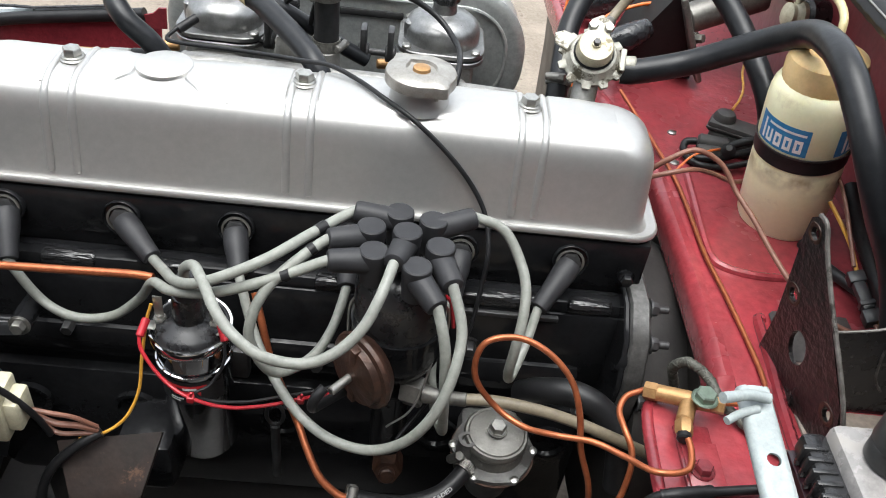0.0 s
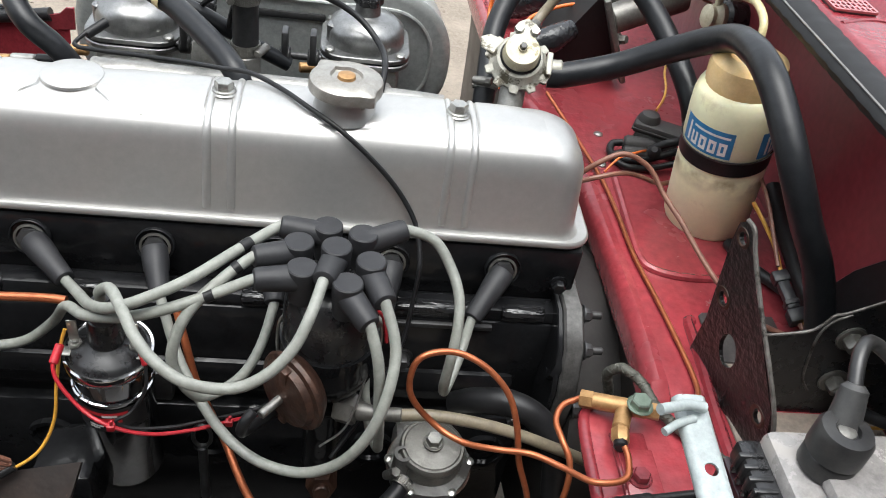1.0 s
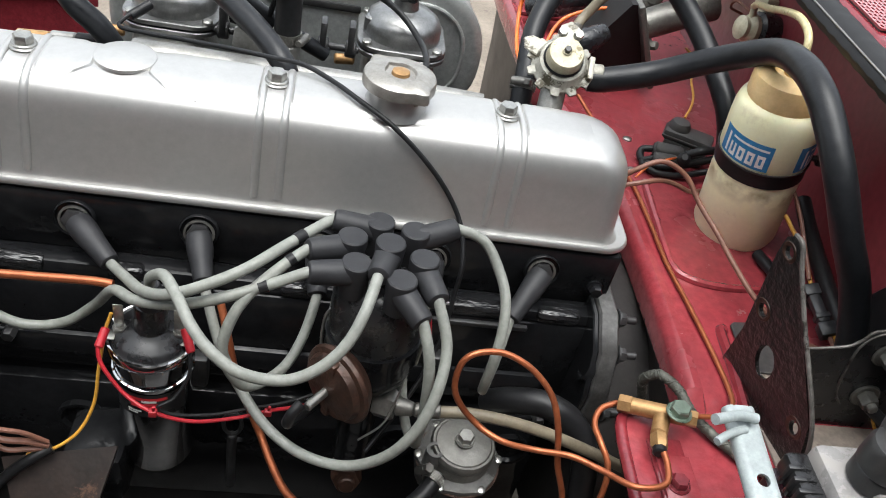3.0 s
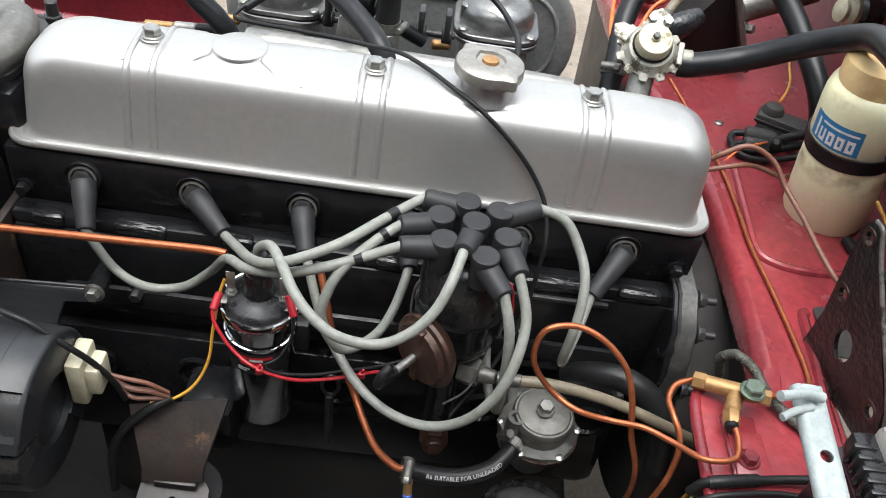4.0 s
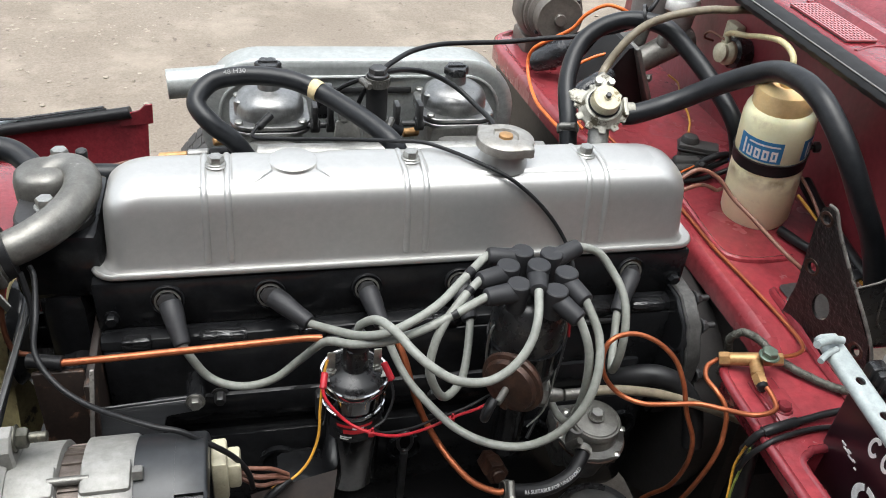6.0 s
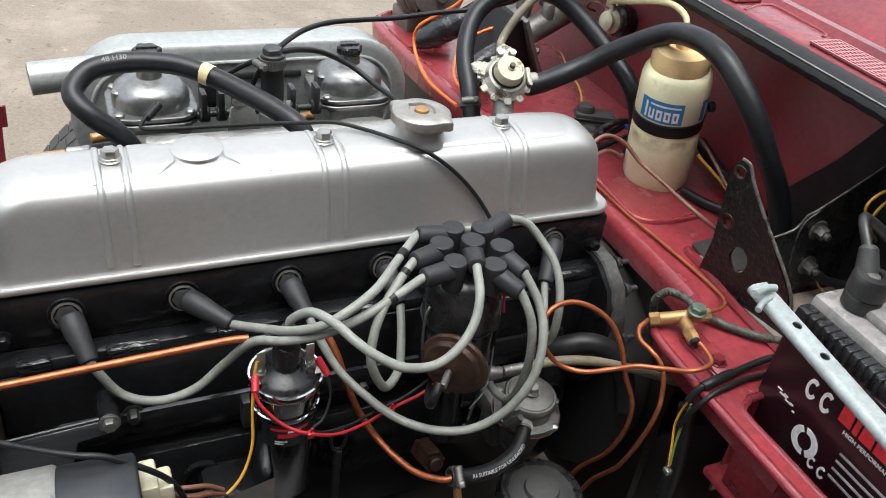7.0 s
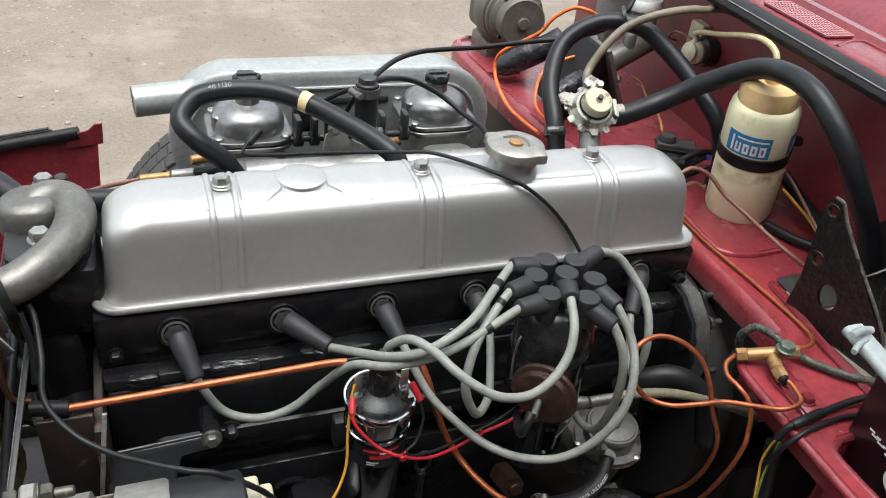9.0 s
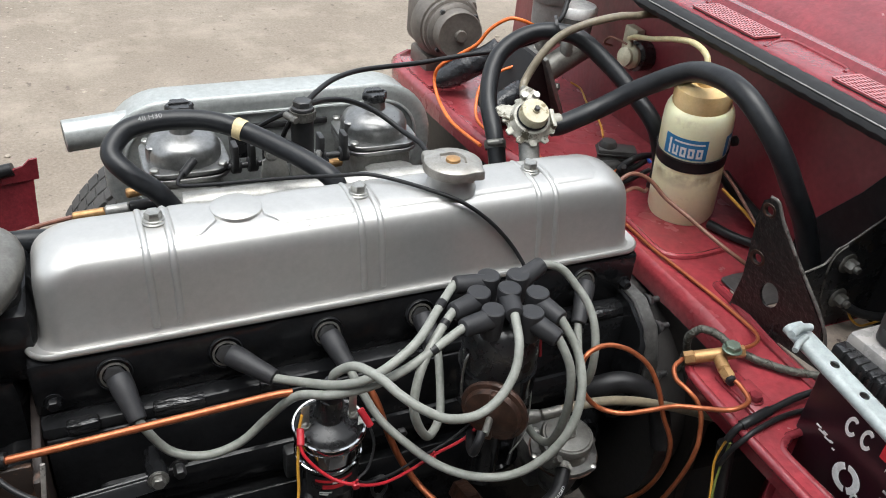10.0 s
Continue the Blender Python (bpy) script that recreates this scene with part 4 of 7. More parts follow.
build_lead("f", (0.428, -0.118, 0.724), [(0.436, -0.132, 0.700), (0.440, -0.136, 0.660), (0.444, -0.125, 0.610), (0.446, -0.108, 0.578), (0.440, -0.085, 0.575), (0.434, -0.062, 0.600), (0.436, -0.040, 0.630)], plug(0.450), (0.446, -0.024, 0.650))
build_lead("d", (0.453, -0.034, 0.744), [(0.476, -0.034, 0.735), (0.490, -0.046, 0.719), (0.497, -0.063, 0.705), (0.497, -0.080, 0.688), (0.494, -0.092, 0.664), (0.493, -0.092, 0.636), (0.499, -0.076, 0.616), (0.511, -0.048, 0.624)], plug(0.547), (0.520, -0.024, 0.646))
KING = build_lead("k", (0.394, -0.093, 0.740), [(0.387, -0.118, 0.730), (0.377, -0.134, 0.714), (0.360, -0.144, 0.698), (0.338, -0.148, 0.688), (0.310, -0.150, 0.694), (0.289, -0.142, 0.704), (0.274, -0.128, 0.712), (0.262, -0.109, 0.718), (0.249, -0.086, 0.714), (0.237, -0.072, 0.698), (0.235, -0.068, 0.686)], word=" to the coil")
part("coil_boot", lathe([(0.0095, 0), (0.010, 0.004), (0.0085, 0.018), (0.0062, 0.022)], Matrix.Translation((0.235, -0.067, 0.664)), 20), BOOT, KING)


def build_spark_plugs():
    for k in range(6):
        x = 0.062 + 0.097 * k
        a, d = Vector((x, 0.016, 0.668)), Vector((0, -0.97, 0.25)).normalized()
        s = thing("spark_plug", a, "plated spark plug hexagon in the head", "spark plug", "spark plugs")
        part("hexagon", hexa(a, a + d * 0.004, 0.0100), DARKMETAL, s)
        part("washer", lathe([(0.0108, 0.0), (0.0126, 0.0004), (0.0126, 0.0016), (0.0108, 0.0022)], frame_to(a, a + d), 24, cap=False), DULLALU, s, "thin bare crush washer")


build_spark_plugs()


def build_coil():
    c = thing("ignition_coil", (0.236, -0.064, 0.48), "chrome ignition coil with a black tower", "ignition coil")
    lean = Matrix.Translation((0.234, -0.063, 0.626)) @ Matrix.Rotation(radians(4), 4, "X")
    can = lathe([(0.026, -0.155), (0.029, -0.150), (0.030, -0.008), (0.0335, -0.004), (0.0345, 0.0), (0.0335, 0.004), (0.0315, 0.004), (0.030, 0.002)], lean, 44)
    part("can", can, CHROME, c, "polished chrome can")
    part("cover", lathe([(0.031, 0.001), (0.0300, 0.004), (0.0255, 0.0085), (0.0180, 0.0115), (0.0135, 0.015), (0.0122, 0.034), (0.0110, 0.040), (0.0085, 0.042), (0.001, 0.042)], lean, 40), BLACKPL, c, "glossy black insulating tower")
    part("clamp_band", lathe([(0.0304, -0.0315), (0.0318, -0.031), (0.0318, -0.0285), (0.0304, -0.028)], lean, 44, cap=False), CHROME, c)
    label = bmesh.new()
    a0, a1, n = radians(215), radians(330), 18
    loops = [[lean @ Vector((0.0303 * math.cos(a0 + (a1 - a0) * k / n), 0.0303 * math.sin(a0 + (a1 - a0) * k / n), z)) for k in range(n + 1)] for z in (-0.036, -0.066)]
    label.free()
    lb = part("label", rings(loops, closed=False), BLACKPL, c, "black and red printed band")
    for k, (z0, z1, b0, b1, m) in enumerate(((-0.044, -0.040, 232, 300, REDPRINT), (-0.053, -0.047, 245, 290, REDPRINT), (-0.046, -0.043, 262, 284, WHITE), (-0.059, -0.057, 240, 262, WHITE), (-0.062, -0.060, 240, 256, WHITE))):
        b0, b1 = radians(b0), radians(b1)
        loops = [[lean @ Vector((0.0306 * math.cos(b0 + (b1 - b0) * j / 8), 0.0306 * math.sin(b0 + (b1 - b0) * j / 8), z)) for j in range(9)] for z in (z0, z1)]
        part("print", rings(loops, closed=False), m, lb)
    for sx in (-1, 1):
        p = Vector((0.233 + sx * 0.022, -0.066, 0.629))
        t = part("terminal", join(rod(p, p + Vector((0, 0, 0.012)), 0.003), hexa(p + Vector((0, 0, 0.004)), p + Vector((0, 0, 0.009)), 0.0055)), ZINC, c, "plated stud and nut")
        part("spade", box((p.x - 0.0038, p.y - 0.0012, p.z + 0.006), (p.x + 0.0038, p.y, p.z + 0.032), 0.0006), ZINC, t)
        part("spade", box((p.x - 0.004 + sx * 0.006, p.y - 0.010, p.z + 0.003), (p.x + 0.004 + sx * 0.006, p.y, p.z + 0.004), 0.0004), ZINC, t)
    # foot bracket on the block
    part("mounting_strap", box((0.200, -0.035, 0.535), (0.272, -0.020, 0.570), 0.003), DARKMETAL, c)
    return c


build_coil()


def build_coil_wires():
    w = thing("coil_wires", (0.24, -0.1, 0.58), "red and black low-tension wires with red crimp connectors", "wire")
    part("red_wire", tube([(0.200, -0.085, 0.640), (0.204, -0.095, 0.627), (0.222, -0.106, 0.608), (0.243, -0.113, 0.598), (0.270, -0.110, 0.586), (0.300, -0.100, 0.580), (0.330, -0.092, 0.584), (0.362, -0.094, 0.600), (0.395, -0.075, 0.606)], 0.0016, 8), WIRERED, w)
    part("black_wire", tube([(0.266, -0.083, 0.636), (0.267, -0.094, 0.621), (0.258, -0.105, 0.606), (0.247, -0.110, 0.600), (0.258, -0.108, 0.590), (0.285, -0.100, 0.583), (0.310, -0.092, 0.583), (0.345, -0.088, 0.593), (0.385, -0.078, 0.607)], 0.0014, 8), RUBBER, w)
    for a, b in (((0.204, -0.076, 0.645), (0.201, -0.088, 0.636)), ((0.260, -0.072, 0.648), (0.267, -0.084, 0.635))):
        part("crimp_connector", rod(a, b, 0.0034), WIRERED, w, "red insulated crimp connector")
    for p in ((0.244, -0.113, 0.597), (0.328, -0.093, 0.583)):
        part("cable_tie", join(box((p[0] - 0.003, p[1] - 0.003, p[2] - 0.003), (p[0] + 0.003, p[1] + 0.003, p[2] + 0.003), 0.001), rod(p, (p[0] + 0.001, p[1] - 0.001, p[2] + 0.008), 0.0012)), WIRERED, w, "red cable tie")
    part("yellow_wire", tube([(0.207, -0.070, 0.655), (0.203, -0.075, 0.640), (0.199, -0.085, 0.610), (0.196, -0.096, 0.580), (0.185, -0.106, 0.556), (0.168, -0.115, 0.545), (0.15, -0.12, 0.542)], 0.0014, 8), WIREYEL, w, "yellow wire down to the loom")
    return w


build_coil_wires()


# ---- on the bulkhead shelf ----
def build_washer_bottle():
    cx, cy, z = 0.784, 0.152, SHELF
    b = thing("washer_bottle", (cx, cy, z), "yellowed milky plastic washer bottle with blue labels on the shelf", "washer bottle")
    at = Matrix.Translation((cx, cy, z)) @ Matrix.Rotation(radians(-8), 4, "Y") @ Matrix.Rotation(radians(4), 4, "X")
    R = 0.0428
    part("body", lathe([(0.036, 0.0), (0.0405, 0.002), (R, 0.009), (R + 0.0004, 0.060), (R, 0.086), (R - 0.001, 0.089), (R - 0.001, 0.101), (R, 0.104), (R, 0.136), (R - 0.0006, 0.149), (0.0404, 0.157), (0.0378, 0.1615), (0.0350, 0.1635), (0.030, 0.165)], at, 48), CREAM, b)
    cap = lathe([(0.0346, 0.163), (0.0354, 0.1655), (0.0352, 0.1805), (0.0335, 0.187), (0.0270, 0.1915), (0.0195, 0.1925), (0.0170, 0.189), (0.0095, 0.188), (0.0085, 0.194), (0.001, 0.195)], None, 60)
    for i, v in enumerate(cap.verts):
        if 0.165 < v.co.z < 0.182 and i % 2:
            v.co.x, v.co.y = v.co.x * 0.975, v.co.y * 0.975
    part("cap", move(cap, at), YELLOWCAP, b, "amber screw cap")
    for mid in (216, 324):
        face, half, n = radians(mid), radians(37), 16

        def skin(k, lift, zz):
            a = face - half + 2 * half * k / n
            return at @ Vector(((R + lift) * math.cos(a), (R + lift) * math.sin(a), zz))
        lb = part("label", rings([[skin(k, 0.0003, 0.1060) for k in range(n + 1)], [skin(k, 0.0003, 0.1345) for k in range(n + 1)]], closed=False), BLUELABEL, b, "blue paper label with white lettering")
        part("rule", rings([[skin(k, 0.0006, 0.1275) for k in range(4, n)], [skin(k, 0.0006, 0.1300) for k in range(4, n)]], closed=False), WHITE, lb)
        def patch(u0, u1, z0, z1):
            steps = [u0 + (u1 - u0) * q / 3 for q in range(4)]
            return rings([[skin(u * n, 0.0006, zz) for u in steps] for zz in (z0, z1)], closed=False)
        part("mark", patch(0.13, 0.185, 0.1088, 0.1300), WHITE, lb, smooth=False)
        for u in (0.235, 0.415, 0.595, 0.775):
            w, z0, z1 = 0.135, 0.1090, 0.1228
            part("mark", join(patch(u, u + 0.045, z0, z1), patch(u + w - 0.045, u + w, z0, z1), patch(u + 0.045, u + w - 0.045, z0, z0 + 0.0034), *([patch(u + 0.045, u + w - 0.045, z1 - 0.0034, z1)] if u > 0.3 else [])), WHITE, lb, smooth=False)
    part("strap", lathe([(R - 0.0006, 0.087), (R + 0.0008, 0.087), (R + 0.0008, 0.1015), (R - 0.0006, 0.1015)], at, 48, cap=False), RUBBER, b, "black rubber strap")
    part("bracket_ring", lathe([(R + 0.0008, 0.1022), (R + 0.0018, 0.1025), (R + 0.0018, 0.1040), (R + 0.0008, 0.1042)], at, 48, cap=False), DARKMETAL, b, "dark wire ring")
    part("bracket", join(rod(at @ Vector((0.040, -0.014, 0.104)), at @ Vector((0.050, -0.017, 0.104)), 0.003), rod(at @ Vector((0.046, -0.016, 0.104)), at @ Vector((0.054, -0.018, 0.104)), 0.007)), DARKMETAL, b, "dark bracket to the firewall")
    return b


build_washer_bottle()


def build_wiper_relay():
    r = thing("relay_block", (0.757, 0.274, SHELF), "dusty black plastic relay with plugged wires on the shelf", "relay")
    turn = Matrix.Translation((0.757, 0.274, SHELF)) @ Matrix.Rotation(radians(-26), 4, "Z") @ Matrix.Scale(0.9, 4)
    part("base", box((-0.026, -0.012, 0.0), (0.030, 0.022, 0.024), 0.004, m=turn), DUSTBLACK, r)
    part("cover", box((-0.030, -0.010, 0.022), (0.032, 0.022, 0.036), 0.004, m=turn), DUSTBLACK, r)
    part("cover_lip", box((-0.031, -0.0115, 0.0265), (0.033, 0.0235, 0.0295), 0.001, m=turn), DUSTBLACK, r)
    part("dome", lathe([(0.0145, 0), (0.0140, 0.006), (0.011, 0.011), (0.004, 0.013)], turn @ Matrix.Translation((-0.014, 0.008, 0.034)), 22), DUSTBLACK, r)
    part("plug", lathe([(0.007, 0), (0.0095, 0.003), (0.0095, 0.030), (0.0080, 0.034), (0.0045, 0.038)], frame_to(turn @ Vector((-0.034, -0.028, 0.014)), turn @ Vector((0.02, -0.020, 0.018))), 16), DUSTBLACK, r, "round black cable plug")
    part("plug", lathe([(0.006, 0), (0.0080, 0.002), (0.0080, 0.024), (0.0060, 0.028)], frame_to(turn @ Vector((-0.030, -0.044, 0.010)), turn @ Vector((0.02, -0.036, 0.016))), 14), DUSTBLACK, r, "round black cable plug")
    part("boot", lathe([(0.006, 0), (0.0090, 0.003), (0.0065, 0.006), (0.0090, 0.009), (0.0065, 0.012), (0.0085, 0.015), (0.004, 0.02)], turn @ Matrix.Translation((0.006, -0.034, 0.012)) @ Matrix.Rotation(radians(35), 4, "X"), 16), RUBBER, r, "ribbed black cable boot")
    for pts, rad in ((((-0.034, -0.028, 0.014), (-0.046, -0.032, 0.010), (-0.044, -0.046, 0.006), (-0.028, -0.054, 0.006), (-0.006, -0.048, 0.010), (0.020, -0.032, 0.018), (0.044, -0.016, 0.028)), 0.0042),
                     (((-0.030, -0.044, 0.010), (-0.040, -0.056, 0.006), (-0.020, -0.066, 0.005), (0.006, -0.056, 0.006), (0.030, -0.040, 0.012), (0.050, -0.030, 0.02)), 0.0036),
                     (((0.006, -0.034, 0.024), (0.020, -0.030, 0.034), (0.036, -0.018, 0.036), (0.052, -0.008, 0.034)), 0.0048)):
        part("cable", tube([turn @ Vector(p) for p in pts], rad, 10), RUBBER, r)
    part("blue_wire", tube([turn @ Vector(p) for p in ((0.030, -0.015, 0.030), (0.042, -0.012, 0.034), (0.052, -0.018, 0.026))], 0.0026, 8), WIREBLU, r)
    return r


build_wiper_relay()


def build_shelf_wires():
    o = thing("loom_wires", (0.70, 0.0, SHELF), "brown and yellow single wires lying on the red shelf", "wire")
    solo("brake_pipe", tube([(0.640, 0.345, 0.668), (0.656, 0.305, 0.658), (0.672, 0.250, 0.651), (0.683, 0.195, 0.6478), (0.686, 0.134, 0.6478), (0.687, 0.074, 0.6478), (0.693, 0.020, 0.6478), (0.6975, -0.028, 0.6478), (0.7005, -0.080, 0.6478), (0.695, -0.104, 0.650), (0.678, -0.117, 0.654), (0.655, -0.122, 0.657)], 0.0022, 12), COPPER, "long copper brake pipe lying along the red shelf", "pipe", "brake pipes")
    part("orange_wire", tube([(0.684, 0.205, 0.655), (0.700, 0.215, 0.668), (0.722, 0.226, 0.670), (0.740, 0.245, 0.662)], 0.0013, 8), WIREORA, o, "thin orange wire to the relay")
    part("brown_wire", tube([(0.622, 0.120, 0.700), (0.640, 0.116, 0.722), (0.664, 0.120, 0.732), (0.690, 0.116, 0.722), (0.706, 0.098, 0.704), (0.719, 0.069, 0.694), (0.727, 0.037, 0.687), (0.742, 0.004, 0.676), (0.775, -0.015, 0.656), (0.81, -0.03, 0.650)], 0.0026, 10), WIREBRN, o, "brown wire across the shelf")
    part("brown_wire", tube([(0.620, 0.112, 0.700), (0.642, 0.108, 0.712), (0.668, 0.118, 0.712), (0.694, 0.136, 0.698), (0.725, 0.160, 0.676), (0.750, 0.185, 0.662)], 0.0024, 8), WIREBRN, o, "brown wire to the relay")
    part("yellow_wire", tube([(0.800, 0.105, 0.700), (0.808, 0.085, 0.690), (0.812, 0.060, 0.682), (0.813, 0.036, 0.672)], 0.0020, 8), WIREYEL, o)
    part("black_sleeve", tube([(0.79, 0.10, 0.652), (0.80, 0.065, 0.653), (0.82, 0.03, 0.655), (0.835, 0.00, 0.655)], 0.006, 10), RUBBER, o)
    seat = frame_to((0.806, 0.030, 0.676), (0.812, -0.022, 0.662)) @ Matrix.Rotation(radians(20), 4, "Z")
    c = part("connector", join(box((-0.0075, -0.006, 0.0), (0.0075, 0.006, 0.012), 0.002, m=seat), box((-0.0055, -0.005, 0.010), (0.0055, 0.005, 0.040), 0.0025, m=seat)), GREYPL, o, "black two-way plug connector")
    part("socket", join(box((-0.0065, -0.006, 0.031), (0.0065, 0.006, 0.036), 0.001, m=seat), box((-0.008, -0.0065, 0.040), (0.008, 0.0065, 0.054), 0.002, m=seat)), GREYPL, c)
    part("brown_wire", tube([(0.806, 0.125, 0.720), (0.808, 0.095, 0.708), (0.807, 0.060, 0.692), (0.806, 0.034, 0.680)], 0.0020, 8), WIREBRN, o)
    part("brown_wire", tube([(0.812, -0.022, 0.662), (0.815, -0.040, 0.657), (0.820, -0.060, 0.652), (0.822, -0.085, 0.65)], 0.0022, 8), WIREBRN, o)
    part("yellow_wire", tube([(0.815, -0.020, 0.664), (0.819, -0.038, 0.661), (0.823, -0.060, 0.654), (0.824, -0.085, 0.65)], 0.0020, 8), WIREYEL, o)
    part("loom_sleeve", tube([(0.842, 0.150, 0.690), (0.838, 0.110, 0.680), (0.834, 0.060, 0.672), (0.832, 0.020, 0.665), (0.835, -0.02, 0.655)], 0.0085, 10), RUBBER, o, "black sleeved loom behind the bottle")
    part("yellow_wire", tube([(0.862, -0.125, 0.79), (0.828, -0.138, 0.796), (0.800, -0.140, 0.788), (0.794, -0.140, 0.776), (0.803, -0.140, 0.762), (0.820, -0.138, 0.745), (0.842, -0.130, 0.724)], 0.0015, 8), WIREYEL, o)
    part("orange_wire", tube([(0.862, -0.125, 0.778), (0.842, -0.136, 0.782), (0.820, -0.139, 0.776), (0.812, -0.139, 0.760), (0.822, -0.138, 0.742), (0.840, -0.135, 0.728), (0.858, -0.125, 0.715)], 0.0016, 8), WIREYEL, o)
    part("yellow_wire", tube([(0.830, 0.525, 0.668), (0.838, 0.505, 0.664), (0.826, 0.470, 0.662), (0.815, 0.439, 0.662), (0.806, 0.400, 0.662), (0.794, 0.369, 0.662), (0.775, 0.335, 0.664)], 0.0016, 8), WIREYEL, o)
    return o


build_shelf_wires()


def build_screws():
    for x, y in ((0.655, 0.262), (0.70, 0.30), (0.69, 0.235)):
        s = solo("panel_screw", join(lathe([(0.0055, 0), (0.0052, 0.0015), (0.003, 0.0025)], Matrix.Translation((x, y, SHELF - 0.001)), 14), box((x - 0.005, y - 0.0006, SHELF + 0.0005), (x + 0.005, y + 0.0006, SHELF + 0.0018), 0)), ZINC, "slotted steel screw in the red shelf", "screw", "shelf screws")


build_screws()




def build_steel_bracket():
    b = thing("steel_bracket", (0.715, -0.1, SHELF), "rusty black triangular steel bracket with holes", "bracket")
    m = Matrix(((-0.176, -0.118, 1, 0.7781), (1, 0, 0, 0), (0, 1, 0, 0), (0, 0, 0, 1)))
    outline = [(-0.040, 0.634), (-0.050, 0.690), (-0.051, 0.770), (-0.054, 0.790), (-0.062, 0.797), (-0.071, 0.793), (-0.080, 0.775), (-0.150, 0.690), (-0.162, 0.634)]
    holes = [circle(-0.0625, 0.782, 0.005, 14), circle(-0.086, 0.688, 0.0115, 20, 0.0155), circle(-0.062, 0.722, 0.0055, 12), circle(-0.139, 0.674, 0.005, 12, 0.007)]
    part("plate", plate(outline, 0.0035, m, holes=holes), RUST, b, smooth=False)
    fold = [(0.7795 - 0.176 * y - 0.118 * z, y, z) for y, z in ((-0.060, 0.797), (-0.070, 0.795), (-0.080, 0.778), (-0.102, 0.750), (-0.152, 0.690), (-0.163, 0.640))]
    part("folded_edge", tube(fold, 0.0019, 8), WORNEDGE, b, "worn bare metal edge")
    for y, z, r in ((-0.0625, 0.782, 0.0080), (-0.062, 0.722, 0.0092), (-0.139, 0.674, 0.0090)):
        ring = m @ Matrix.Translation((y, z, 0)) @ Matrix.Diagonal((1, 1, -1, 1))
        part("rust_ring", lathe([(r - 0.003, 0.0), (r - 0.002, 0.0007), (r, 0.0006), (r + 0.0004, 0.0)], ring, 20, cap=False), RUSTBR, b, "rusted washer mark round a hole")
    part("foot_pad", plate([(0.724, -0.060), (0.727, -0.035), (0.728, -0.004), (0.732, 0.000), (0.749, 0.002), (0.800, 0.000), (0.800, -0.060)], 0.0025, Matrix.Translation((0, 0, SHELF + 0.001)), 0.0008), PADBLACK, b, "dusty black pad under the bracket")
    return b


build_steel_bracket()


def build_black_panel():
    p = thing("hinge_panel", (0.8, -0.1, 0.62), "black painted steel panel with bolts behind the battery", "panel")
    m = Matrix(((1, 0, 0, 0), (0, 0, -1, -0.098), (0, 1, 0, 0.030), (0, 0, 0, 1)))
    part("web", plate([(0.718, 0.60), (0.718, 0.690), (0.737, 0.693), (0.760, 0.699), (0.766, 0.706), (0.770, 0.714), (0.783, 0.720), (0.826, 0.746), (0.858, 0.765), (0.858, 0.60)], 0.003, m), BLACKPL, p)
    part("rolled_edge", tube([(0.718, -0.100, 0.720), (0.737, -0.100, 0.723), (0.758, -0.100, 0.728), (0.766, -0.100, 0.736), (0.771, -0.100, 0.745), (0.783, -0.100, 0.750), (0.826, -0.100, 0.776), (0.858, -0.100, 0.796)], 0.0012, 8), WORNEDGE, p, "worn pale edge")
    part("crease", tube([(0.783, -0.1015, 0.748), (0.772, -0.1015, 0.741), (0.766, -0.1015, 0.728), (0.768, -0.1015, 0.705), (0.774, -0.1015, 0.678), (0.784, -0.1015, 0.664)], 0.0011, 8), WORNEDGE, p, "worn folded crease")
    for x, z in ((0.793, 0.724), (0.800, 0.677)):
        part("bolt", join(bolt_bm((x, -0.101, z), (x, -0.113, z), 0.0076, 1.6), rod((x, -0.112, z), (x, -0.118, z), 0.004)), DULLALU, p, "dull bolt with washer")
    part("earth_cable", tube([(0.801, -0.112, 0.674), (0.814, -0.122, 0.668), (0.834, -0.130, 0.664), (0.862, -0.140, 0.662)], 0.0052, 10), RUBBER, p, "black earth cable")
    part("yellow_wire", tube([(0.803, -0.115, 0.671), (0.812, -0.120, 0.657), (0.824, -0.124, 0.649), (0.838, -0.124, 0.648), (0.856, -0.128, 0.654)], 0.0014, 8), WIREYEL, p, "yellow wire tail")
    return p


build_black_panel()


